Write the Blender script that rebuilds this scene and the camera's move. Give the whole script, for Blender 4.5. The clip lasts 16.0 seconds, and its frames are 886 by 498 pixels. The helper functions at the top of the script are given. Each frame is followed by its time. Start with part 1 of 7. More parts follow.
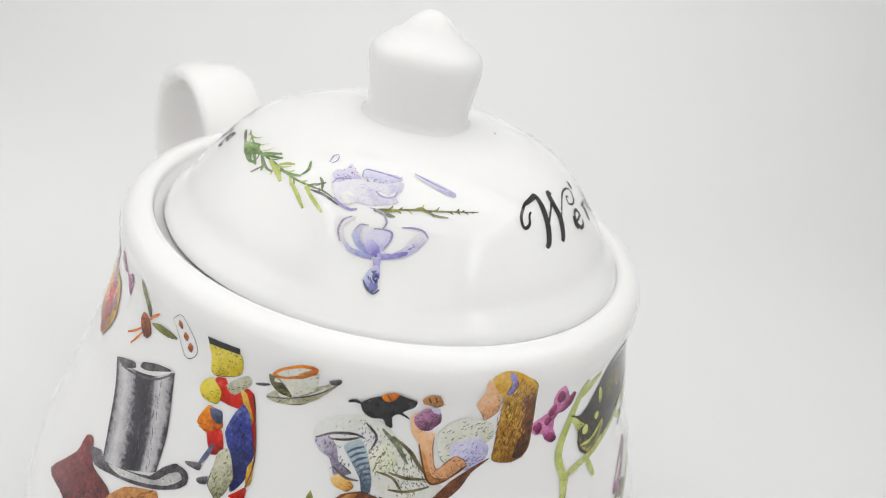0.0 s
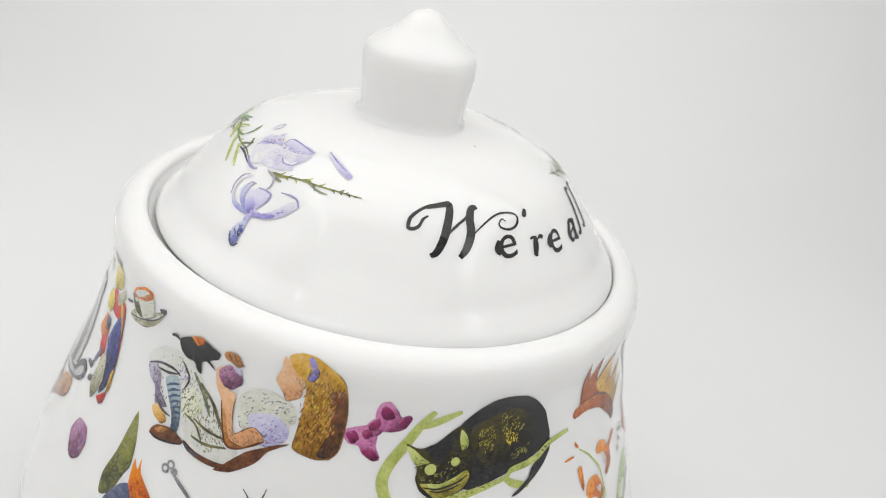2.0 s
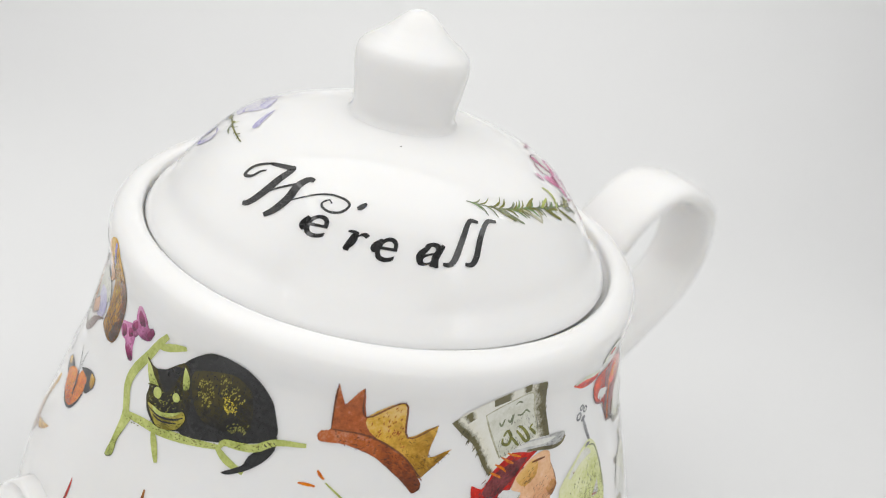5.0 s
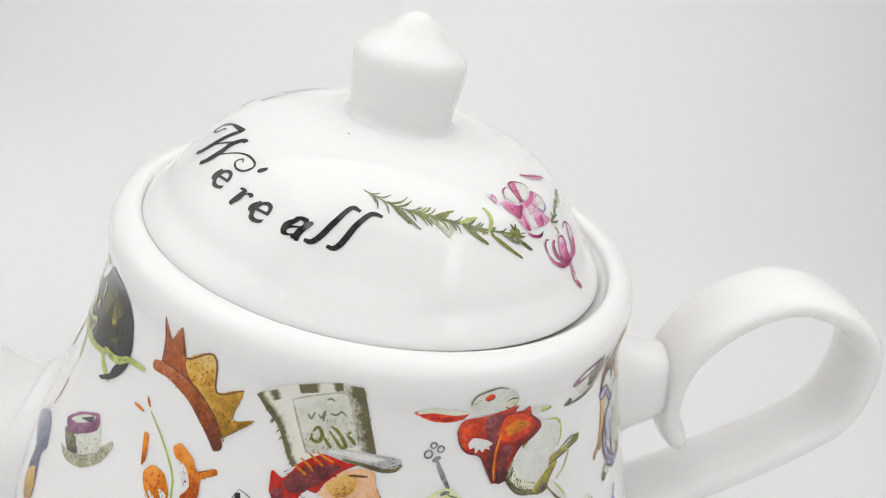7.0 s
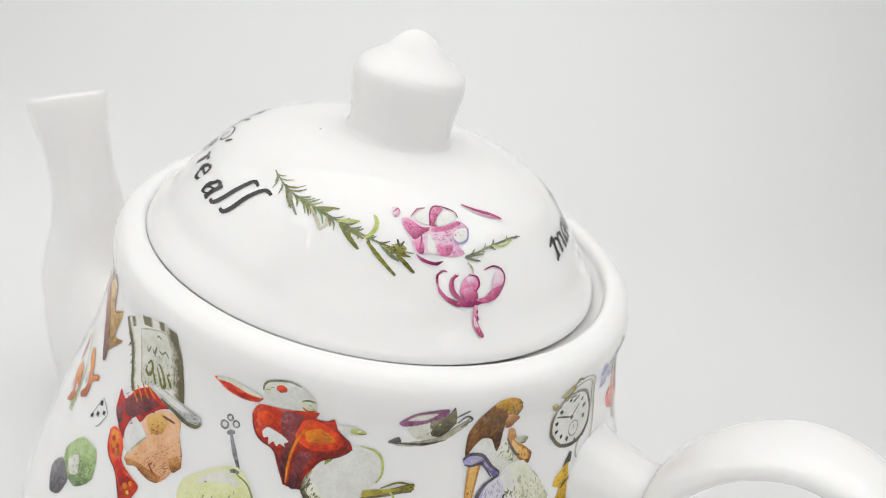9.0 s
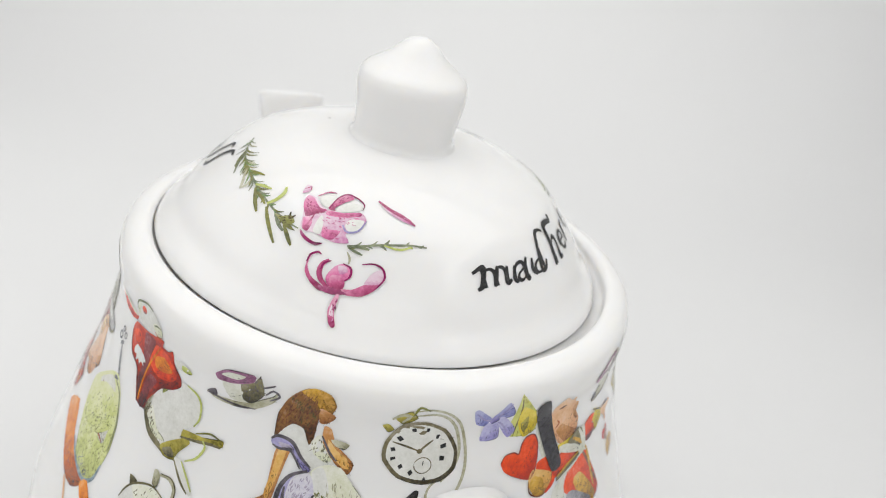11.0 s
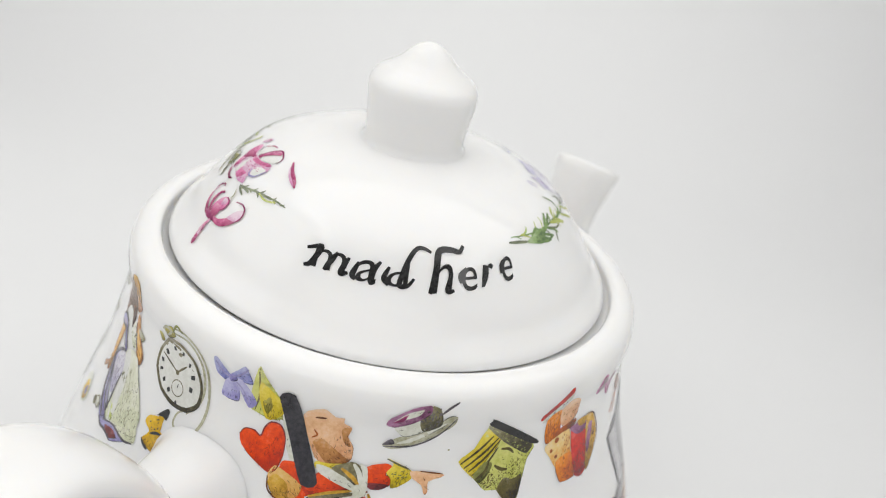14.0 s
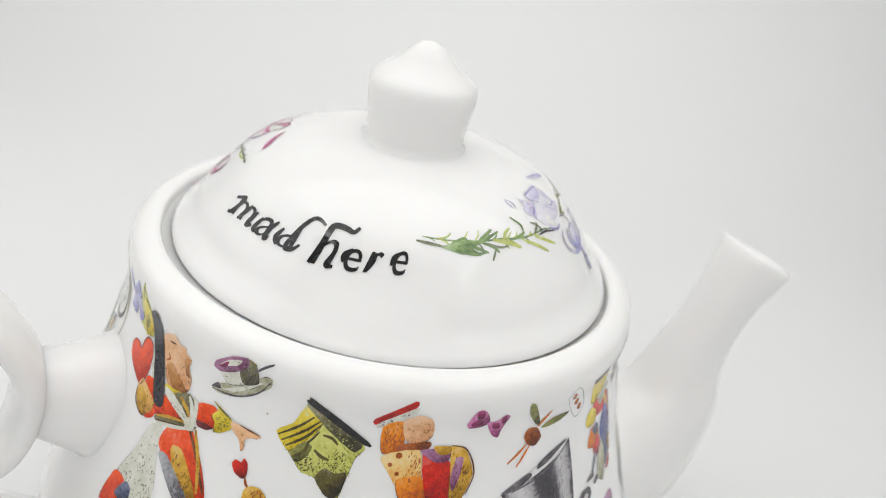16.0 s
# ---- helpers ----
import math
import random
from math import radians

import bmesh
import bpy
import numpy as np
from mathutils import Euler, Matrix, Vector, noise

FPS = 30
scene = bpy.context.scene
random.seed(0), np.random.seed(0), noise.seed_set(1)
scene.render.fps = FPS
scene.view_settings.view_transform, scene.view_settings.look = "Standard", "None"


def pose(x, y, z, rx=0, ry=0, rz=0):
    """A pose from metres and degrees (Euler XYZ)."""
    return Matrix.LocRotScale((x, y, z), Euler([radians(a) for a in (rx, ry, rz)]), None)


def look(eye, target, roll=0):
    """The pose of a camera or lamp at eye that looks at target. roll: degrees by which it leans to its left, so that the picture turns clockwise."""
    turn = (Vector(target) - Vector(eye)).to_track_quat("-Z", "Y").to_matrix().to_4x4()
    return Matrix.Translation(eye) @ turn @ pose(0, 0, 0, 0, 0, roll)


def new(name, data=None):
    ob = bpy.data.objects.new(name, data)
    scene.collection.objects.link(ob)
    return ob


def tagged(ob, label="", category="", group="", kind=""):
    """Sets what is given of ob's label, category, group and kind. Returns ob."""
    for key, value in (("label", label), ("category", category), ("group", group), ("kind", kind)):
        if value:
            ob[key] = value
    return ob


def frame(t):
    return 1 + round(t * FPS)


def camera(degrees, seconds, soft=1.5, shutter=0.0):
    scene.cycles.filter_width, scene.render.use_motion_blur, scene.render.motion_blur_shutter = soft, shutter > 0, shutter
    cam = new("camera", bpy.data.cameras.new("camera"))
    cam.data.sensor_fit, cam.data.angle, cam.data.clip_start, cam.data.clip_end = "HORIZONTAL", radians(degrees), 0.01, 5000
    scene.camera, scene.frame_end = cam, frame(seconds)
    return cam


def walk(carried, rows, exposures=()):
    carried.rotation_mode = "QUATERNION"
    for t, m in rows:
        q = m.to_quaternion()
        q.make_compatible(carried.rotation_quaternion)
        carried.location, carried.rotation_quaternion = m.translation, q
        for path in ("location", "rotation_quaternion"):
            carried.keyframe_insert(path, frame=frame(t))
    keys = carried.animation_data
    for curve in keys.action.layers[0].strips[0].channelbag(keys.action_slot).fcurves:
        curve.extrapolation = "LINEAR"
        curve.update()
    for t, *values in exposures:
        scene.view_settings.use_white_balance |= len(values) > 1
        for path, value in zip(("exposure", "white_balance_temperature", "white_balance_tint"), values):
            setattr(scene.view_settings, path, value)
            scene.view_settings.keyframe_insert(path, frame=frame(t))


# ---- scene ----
cam = camera(52.66, 16.0, 1.1)
cam.data.dof.use_dof = True
cam.data.dof.focus_distance, cam.data.dof.aperture_fstop = 0.162, 17.0
walk(cam, [
    (0.0, pose(0.01188, -0.17918, 0.18155, 63.42, -11.22, 5.28)),
    (0.5, pose(0.01188, -0.17918, 0.18168, 63.42, -11.22, 5.28)),
    (1.0, pose(0.01188, -0.17918, 0.18165, 63.42, -11.22, 5.28)),
    (1.5, pose(0.01188, -0.17918, 0.18137, 63.42, -11.22, 5.28)),
    (2.0, pose(0.01188, -0.17918, 0.18133, 63.42, -11.22, 5.28)),
    (2.5, pose(0.01188, -0.17918, 0.18147, 63.42, -11.22, 5.28)),
    (3.0, pose(0.01188, -0.17918, 0.18155, 63.42, -11.22, 5.28)),
    (3.5, pose(0.01188, -0.17918, 0.18149, 63.42, -11.22, 5.28)),
    (4.0, pose(0.01188, -0.17918, 0.18155, 63.42, -11.22, 5.28)),
    (4.2, pose(0.01188, -0.17918, 0.18143, 63.42, -11.22, 5.28)),
    (6.3, pose(0.01188, -0.17918, 0.18186, 63.42, -11.22, 5.28)),
    (6.5, pose(0.01188, -0.17918, 0.18181, 63.42, -11.22, 5.28)),
    (7.0, pose(0.01188, -0.17918, 0.18213, 63.42, -11.22, 5.28)),
    (7.5, pose(0.01188, -0.17918, 0.18361, 63.42, -11.22, 5.28)),
    (8.0, pose(0.01188, -0.17918, 0.18475, 63.42, -11.22, 5.28)),
    (8.5, pose(0.01188, -0.17918, 0.18533, 63.42, -11.22, 5.28)),
    (9.0, pose(0.01188, -0.17918, 0.18600, 63.42, -11.22, 5.28)),
    (9.2, pose(0.01188, -0.17918, 0.18620, 63.42, -11.22, 5.28)),
    (11.3, pose(0.01188, -0.17918, 0.18788, 63.42, -11.22, 5.28)),
    (11.5, pose(0.01188, -0.17918, 0.18788, 63.42, -11.22, 5.28)),
    (12.0, pose(0.01188, -0.17918, 0.18795, 63.42, -11.22, 5.28)),
    (12.5, pose(0.01188, -0.17918, 0.18805, 63.42, -11.22, 5.28)),
    (13.0, pose(0.01188, -0.17918, 0.18827, 63.42, -11.22, 5.28)),
    (13.5, pose(0.01188, -0.17918, 0.18838, 63.42, -11.22, 5.28)),
    (14.0, pose(0.01188, -0.17918, 0.18875, 63.42, -11.22, 5.28)),
    (14.5, pose(0.01188, -0.17918, 0.18899, 63.42, -11.22, 5.28)),
    (15.0, pose(0.01188, -0.17918, 0.18912, 63.42, -11.22, 5.28)),
    (15.5, pose(0.01188, -0.17918, 0.18903, 63.42, -11.22, 5.28)),
    (16.0, pose(0.01188, -0.17918, 0.18879, 63.42, -11.22, 5.28)),
])

# the teapot on its turntable, a little off centre: seconds, x, y, degrees
TURN = [
    (0.0, 0.00049, -0.00135, -0.00),
    (0.5, 0.00043, -0.00148, -8.53),
    (1.0, 0.00026, -0.00163, -17.21),
    (1.5, 0.00006, -0.00199, -25.80),
    (2.0, -0.00020, -0.00247, -34.81),
    (2.5, -0.00041, -0.00273, -43.14),
    (3.0, -0.00055, -0.00295, -51.61),
    (3.5, -0.00076, -0.00316, -59.87),
    (4.0, -0.00069, -0.00324, -68.30),
    (4.2, -0.00081, -0.00327, -71.79),
    (6.3, -0.00097, -0.00291, -107.70),
    (6.5, -0.00104, -0.00292, -111.16),
    (7.0, -0.00105, -0.00284, -120.09),
    (7.5, -0.00126, -0.00237, -128.58),
    (8.0, -0.00100, -0.00209, -139.08),
    (8.5, -0.00102, -0.00183, -148.18),
    (9.0, -0.00064, -0.00139, -157.20),
    (9.2, -0.00068, -0.00131, -160.75),
    (11.3, 0.00012, 0.00068, -198.04),
    (11.5, 0.00020, 0.00076, -201.57),
    (12.0, 0.00048, 0.00096, -210.40),
    (12.5, 0.00095, 0.00113, -218.45),
    (13.0, 0.00107, 0.00104, -227.09),
    (13.5, 0.00136, 0.00112, -235.62),
    (14.0, 0.00161, 0.00131, -244.27),
    (14.5, 0.00166, 0.00136, -252.27),
    (15.0, 0.00153, 0.00161, -260.86),
    (15.5, 0.00157, 0.00207, -268.86),
    (16.0, 0.00102, 0.00261, -277.76),
]

# ---- light: white photo tent with a panel and strips overhead, and added fill lamps ----
world = bpy.data.worlds.new("studio")
world.use_nodes = True
world.node_tree.nodes["Background"].inputs[0].default_value = (1, 0.99, 0.97, 1)
world.node_tree.nodes["Background"].inputs[1].default_value = 0.3
scene.world = world
scene.view_settings.exposure = 0.03


def area(name, eye, target, sx, sy, power, colour=(1, 1, 1)):
    data = bpy.data.lights.new(name, "AREA")
    data.shape, data.size, data.size_y, data.energy, data.color = "RECTANGLE", sx, sy, power, colour
    ob = new(name, data)
    ob.matrix_world = look(eye, target)
    return ob


WARM = (1, 0.994, 0.982)
area("overhead_panel", (0.0, 0.08, 0.835), (0, 0.08, 0), 1.1, 0.85, 2.95, WARM)
# two unseen fill lamps, added to brighten the front and the left
area("front_fill", (0.0, -0.72, 0.42), (0, 0.0, 0.12), 1.0, 0.6, 1.9, WARM)
area("side_fill", (-0.585, 0.0, 0.4), (0, 0.0, 0.3), 0.7, 0.9, 1.35, WARM)
area("strip_light", (-0.44, -0.17, 0.825), (-0.05, -0.17, 0.1), 0.66, 0.035, 0.21)
area("strip_light", (0.57, 0.0, 0.775), (0.05, 0.0, 0.12), 0.85, 0.09, 0.48)


# ---- materials ----
def nodes_of(name):
    m = bpy.data.materials.new(name)
    m.use_nodes = True
    nt = m.node_tree
    return m, nt, nt.nodes["Principled BSDF"]


def noise_node(nt, scale, detail=4, rough=0.55):
    co = nt.nodes.new("ShaderNodeTexCoord")
    n = nt.nodes.new("ShaderNodeTexNoise")
    n.inputs["Scale"].default_value, n.inputs["Detail"].default_value, n.inputs["Roughness"].default_value = scale, detail, rough
    nt.links.new(co.outputs["Object"], n.inputs["Vector"])
    return n


def ramp_node(nt, fac, stops):
    r = nt.nodes.new("ShaderNodeValToRGB")
    els = r.color_ramp.elements
    while len(els) < len(stops):
        els.new(0.5)
    for e, (at, c) in zip(els, stops):
        e.position, e.color = at, (*c, 1)
    nt.links.new(fac, r.inputs["Fac"])
    return r


def bump_from(nt, bsdf, fac, strength, distance):
    b = nt.nodes.new("ShaderNodeBump")
    b.inputs["Strength"].default_value, b.inputs["Distance"].default_value = strength, distance
    nt.links.new(fac, b.inputs["Height"])
    nt.links.new(b.outputs["Normal"], bsdf.inputs["Normal"])


def porcelain():
    """Glazed bone china: almost white, faint cloudiness, very slight waviness of the glaze."""
    m, nt, b = nodes_of("glazed_china")
    big = noise_node(nt, 14, 3)
    tone = ramp_node(nt, big.outputs["Fac"], [(0.3, (0.86, 0.855, 0.845)), (0.7, (0.895, 0.89, 0.88))])
    nt.links.new(tone.outputs["Color"], b.inputs["Base Color"])
    b.inputs["Roughness"].default_value = 0.05
    b.inputs["IOR"].default_value = 1.5
    b.inputs["Subsurface Weight"].default_value = 0.4
    b.inputs["Subsurface Radius"].default_value = (1.0, 0.95, 0.85)
    b.inputs["Subsurface Scale"].default_value = 0.003
    wave = noise_node(nt, 45, 2)
    bump_from(nt, b, wave.outputs["Fac"], 0.06, 0.0006)
    return m


def fabric():
    """White seamless cloth of the photo tent."""
    m, nt, b = nodes_of("white_cloth")
    big = noise_node(nt, 2.5, 3)
    tone = ramp_node(nt, big.outputs["Fac"], [(0.3, (0.785, 0.787, 0.787)), (0.7, (0.81, 0.812, 0.812))])
    nt.links.new(tone.outputs["Color"], b.inputs["Base Color"])
    b.inputs["Roughness"].default_value = 0.9
    fine = noise_node(nt, 900, 2)
    bump_from(nt, b, fine.outputs["Fac"], 0.1, 0.0003)
    return m


CHINA = porcelain()
CLOTH = fabric()


def ink(name, stops, scale=1500.0):
    """Printed transfer colour under the glaze: four tones, mottled at two sizes and shifted by the drawing's own tone."""
    m, nt, b = nodes_of(name)
    fine, broad = noise_node(nt, scale, 5, 0.7), noise_node(nt, scale * 0.22, 3, 0.6)
    drawn = nt.nodes.new("ShaderNodeAttribute")
    drawn.attribute_name = "tone"
    mix = nt.nodes.new("ShaderNodeMath")
    mix.operation = "ADD"
    nt.links.new(fine.outputs["Fac"], mix.inputs[0])
    nt.links.new(broad.outputs["Fac"], mix.inputs[1])
    half = nt.nodes.new("ShaderNodeMath")
    half.operation, half.inputs[1].default_value = "MULTIPLY_ADD", 0.5
    nt.links.new(mix.outputs[0], half.inputs[0])
    nt.links.new(drawn.outputs["Fac"], half.inputs[2])
    t = ramp_node(nt, half.outputs[0], list(zip((0.12, 0.38, 0.6, 0.9), stops)))
    nt.links.new(t.outputs["Color"], b.inputs["Base Color"])
    b.inputs["Roughness"].default_value = 0.05
    b.inputs["IOR"].default_value = 1.5
    return m


# ---- helpers for meshes ----
U = 0.0005          # one drawing unit of the teapot, in metres
BASE = 0.095          # height of the drawing's zero over the table


def part(name, bm, material, parent=None, label="", smooth=True):
    """Link a bmesh as one mesh object, under a thing or a part."""
    me = bpy.data.meshes.new(name)
    bm.to_mesh(me)
    bm.free()
    me.materials.append(material)
    if smooth:
        for f in me.polygons:
            f.use_smooth = True
    ob = new(name, me)
    if parent:
        ob.parent = parent
    return tagged(ob, label)


def spline(pts, n=8):
    """Catmull-Rom through the points, n steps from one to the next."""
    p = [Vector(q) for q in pts]
    p = [2 * p[0] - p[1]] + p + [2 * p[-1] - p[-2]]
    out = []
    for i in range(1, len(p) - 2):
        a, b, c, d = p[i - 1:i + 3]
        for k in range(n):
            t = k / n
            out.append(0.5 * (2 * b + (c - a) * t + (2 * a - 5 * b + 4 * c - d) * t * t + (3 * b - a - 3 * c + d) * t ** 3))
    out.append(p[-2])
    return out


def lathe(prof, seg=160):
    """A solid of revolution about z from (radius, height) points in units."""
    bm = bmesh.new()
    rings = []
    for r, z in prof:
        if r < 1e-4:
            rings.append([bm.verts.new((0, 0, z * U))])
        else:
            rings.append([bm.verts.new((r * U * math.cos(6.283185307 * k / seg), r * U * math.sin(6.283185307 * k / seg), z * U)) for k in range(seg)])
    for a, b in zip(rings, rings[1:]):
        for k in range(seg):
            j = (k + 1) % seg
            if len(a) == 1:
                bm.faces.new((a[0], b[j], b[k]))
            elif len(b) == 1:
                bm.faces.new((a[k], a[j], b[0]))
            else:
                bm.faces.new((a[k], a[j], b[j], b[k]))
    bmesh.ops.recalc_face_normals(bm, faces=bm.faces)
    return bm


def sweep(bm, path, seg=28, cap=True):
    """A tube along points (r, z, half_thickness, half_width) in the plane y = 0."""
    pts = [Vector(q) for q in path]
    rings = []
    for i, q in enumerate(pts):
        d = pts[min(i + 1, len(pts) - 1)] - pts[max(i - 1, 0)]
        t = Vector((d[0], 0, d[1])).normalized()
        nrm = Vector((-t.z, 0, t.x))
        c = Vector((q[0], 0, q[1]))
        ring = []
        for k in range(seg):
            a = 6.283185307 * k / seg
            ca, sa = math.cos(a), math.sin(a)
            e = 0.82
            ca, sa = math.copysign(abs(ca) ** e, ca), math.copysign(abs(sa) ** e, sa)
            ring.append(bm.verts.new((c + nrm * q[2] * ca + Vector((0, q[3] * sa, 0))) * U))
        rings.append(ring)
    for a, b in zip(rings, rings[1:]):
        for k in range(seg):
            j = (k + 1) % seg
            bm.faces.new((a[k], a[j], b[j], b[k]))
    if cap:
        bm.faces.new(rings[0])
        bm.faces.new(rings[-1])
    bmesh.ops.recalc_face_normals(bm, faces=bm.faces)
    return rings


# ---- photo tent round the teapot ----
def tent():
    bm = bmesh.new()
    prof = [(-0.75, 0.0), (0.28, 0.0)] + [(0.28 + 0.27 * math.sin(a), 0.27 - 0.27 * math.cos(a)) for a in [k * math.pi / 32 for k in range(1, 17)]] + [(0.55, 0.85)]
    a = [bm.verts.new((-0.6, y, z)) for y, z in prof]
    b = [bm.verts.new((0.6, y, z)) for y, z in prof]
    for i in range(len(prof) - 1):
        bm.faces.new((a[i], b[i], b[i + 1], a[i + 1]))
    floor = part("floor_sweep", bm, CLOTH)
    sol = floor.modifiers.new("thickness", "SOLIDIFY")
    sol.thickness, sol.offset = 0.004, -1
    tagged(floor, "seamless white cloth sweep under and behind the teapot", "backdrop", kind="structure")

    def slab(name, x0, x1, y0, y1, z0, z1, label):
        bm = bmesh.new()
        bmesh.ops.create_cube(bm, size=1.0)
        for v in bm.verts:
            v.co = Vector(((x0 + x1) / 2 + v.co.x * (x1 - x0), (y0 + y1) / 2 + v.co.y * (y1 - y0), (z0 + z1) / 2 + v.co.z * (z1 - z0)))
        tagged(part(name, bm, CLOTH, smooth=False), label, "wall", kind="structure")

    # sides and roof stay out of view, added to bounce the lamps' light
    slab("wall_west", -0.61, -0.602, -0.75, 0.55, -0.004, 0.85, "unseen white cloth side of the photo tent")
    slab("wall_east", 0.602, 0.61, -0.75, 0.55, -0.004, 0.85, "unseen white cloth side of the photo tent")
    # added behind the camera, where the tent would be open, to return light
    slab("bounce_wall_south", -0.61, 0.61, -0.762, -0.752, -0.004, 0.85, "unseen white cloth front, added to close the photo tent")
    slab("ceiling", -0.61, 0.61, -0.762, 0.56, 0.852, 0.86, "unseen white cloth roof of the photo tent")


tent()

# ---- teapot ----
LID_LINE = spline([(97.4, 8), (95.9, 11), (93, 14.3), (89.2, 18.5), (85.2, 24.5), (80.8, 30), (76.2, 35.4), (71.8, 40.2), (65.8, 45), (54.6, 50), (41, 54.2), (27, 56.8), (18, 57.6)], 6)
BODY_LINE = spline([(126, -180), (141, -165), (147, -147), (146.6, -130), (142, -110), (135.2, -90), (128, -70), (120.6, -50), (116.5, -35), (112.8, -20), (111.4, -10), (111.8, -4), (112.1, 0), (111.8, 3.8), (110.6, 7), (108.3, 9.3), (105.4, 10.6), (102.4, 10.9), (100.3, 9.9), (99.5, 8.3)], 6)


class Skin:
    """A lathe line with its length along the surface, on which prints are laid."""

    def __init__(self, line):
        self.r = np.array([q[0] for q in line])
        self.z = np.array([q[1] for q in line])
        self.s = np.concatenate([[0], np.cumsum(np.hypot(np.diff(self.r), np.diff(self.z)))])

    def s_of(self, z):
        return float(np.interp(z, self.z, self.s))

    def place(self, theta, s, lift):
        """World-free point in units at angle theta (radians) and length s, lifted off the surface."""
        r, z = np.interp(s, self.s, self.r), np.interp(s, self.s, self.z)
        e = 1.0
        dr = np.interp(s + e, self.s, self.r) - np.interp(s - e, self.s, self.r)
        dz = np.interp(s + e, self.s, self.z) - np.interp(s - e, self.s, self.z)
        n = math.hypot(dr, dz) or 1
        r, z = r + lift * dz / n, z - lift * dr / n
        return Vector((r * math.cos(theta) * U, r * math.sin(theta) * U, z * U))


LID, BODY = Skin(LID_LINE), Skin(BODY_LINE)

teapot = new("teapot")
tagged(teapot, "white china teapot printed with colourful storybook pictures, lid on", "teapot")

bm = lathe([(0, -186), (96, -186), (102, -190), (110, -190), (116, -186)] + [tuple(q) for q in BODY_LINE] + [(99.4, 7), (99.0, 6.1), (94.2, 5.9), (93.8, -6), (101, -14), (108, -40), (120, -75), (132, -110), (138, -145), (116, -176), (0, -180)])
body = part("body", bm, CHINA, teapot, "white glazed china body")

bm = lathe([tuple(q) for q in [(0, 50), (30, 48), (58, 41), (78, 20), (90, 6), (90, -14), (93, -14), (93.2, 6.9), (94.4, 7.2), (96.6, 7.5)]] + [tuple(q) for q in LID_LINE] + [(0, 58)])
lid = part("lid", bm, CHINA, teapot, "domed white china lid with printed flowers and words")

bm = lathe([tuple(q) for q in spline([(24.5, 56.6), (22.4, 57.6), (21.4, 59.5), (21.2, 62), (21.6, 67), (22.2, 72), (22.8, 76.5), (23.1, 80), (22.9, 82.6), (22.0, 85), (20.2, 87), (17.6, 88.9), (14.8, 90.8), (12, 93), (9.6, 95.4), (7.4, 97.6), (5, 99.4), (2.4, 100.4), (0, 100.7)], 5)], 96)
part("knob", bm, CHINA, lid, "pointed white china knob")
# the lid sits in its seat a little off centre and tipped
lid.location = (0.001334, -0.000408, 0)
lid.rotation_euler = (-0.00189, -0.01531, 0)


# handle
AZ = radians(130)
bm = bmesh.new()
ring = [(169, -89, 3, 8), (163, -83, 6, 13), (155, -70, 6.5, 16), (150, -50, 7, 19), (154, -30, 7, 19.5), (169, -10, 6.5, 19.5), (191, 2.5, 6.5, 19.5), (215, 0.5, 6.5, 19.5), (237, -13, 6.5, 19), (243, -36, 6.5, 19), (238, -60, 6.5, 19), (215, -83, 7, 19), (188, -104, 8, 19), (162, -123, 10, 19), (132, -142, 13, 20)]
sweep(bm, spline(ring, 5))
sweep(bm, spline([(106, -62, 42, 36), (118, -60, 32, 26), (126, -58, 26, 20.5), (138, -55, 21, 17.5), (152, -50, 15, 15)], 5))
handle = part("handle", bm, CHINA, teapot, "looped white china handle")
handle.rotation_euler = (0, 0, AZ)

# spout
bm = bmesh.new()
outer = spline([(110, -148, 49, 42), (164, -144, 48, 38), (197, -109, 33, 28.5), (206, -69, 19.7, 19.5), (217, -37, 16.5, 17), (230, -6, 21, 21)], 6)
rings = sweep(bm, outer, cap=False)
inner = [Vector((q[0], q[1], q[2] - 3.5, q[3] - 3.5)) for q in outer[-14:]]
inner_rings = sweep(bm, inner, cap=False)
tip = (Vector((outer[-1][0], 0, outer[-1][1])) - Vector((outer[-2][0], 0, outer[-2][1]))).normalized()
lip = [[bm.verts.new(rings[-1][k].co.lerp(inner_rings[-1][k].co, f) + tip * (rise * U)) for k in range(28)] for f, rise in ((0.16, 1.0), (0.5, 1.6), (0.84, 1.0))]
loops = [rings[-1]] + lip + [inner_rings[-1]]
for low, high in zip(loops, loops[1:]):
    for k in range(28):
        bm.faces.new((low[k], low[(k + 1) % 28], high[(k + 1) % 28], high[k]))
bmesh.ops.recalc_face_normals(bm, faces=bm.faces)
spout = part("spout", bm, CHINA, teapot, "flared white china spout")
spout.rotation_euler = (0, 0, radians(-53))


# ---- printed pictures: thin coloured transfers laid on the glaze ----
def tone(r, g, b):
    """An 8-bit colour as a base colour."""
    m = (r + g + b) / 3
    vivid = [min(250, max(4, m + 1.32 * (v - m))) for v in (r, g, b)]
    return tuple(min(0.9, (v / 255 / 12.92) if v < 10.3 else ((v / 255 + 0.055) / 1.055) ** 2.4) for v in vivid)


INKS = {}
STROKES = {"skin": 0.12, "orangered": 0.04, "silver": 0.06, "blackband": 0, "violetlight": 0.15, "bluelav": 0.15, "lilac": 0.15, "yellowdeep": 0.08, "cream": 0.05, "creamgreen": 0.12, "plumlight": 0.2, "hair": 0.9, "catfur": 0.9, "palegreen": 0.2, "lilacpale": 0.15, "pinkpale": 0.1, "pink": 0.2, "pinkdeep": 0.2, "hatcream": 0.2, "limeball": 0.12, "ivory": 0.05, "khaki": 0.25, "yellow": 0.2}


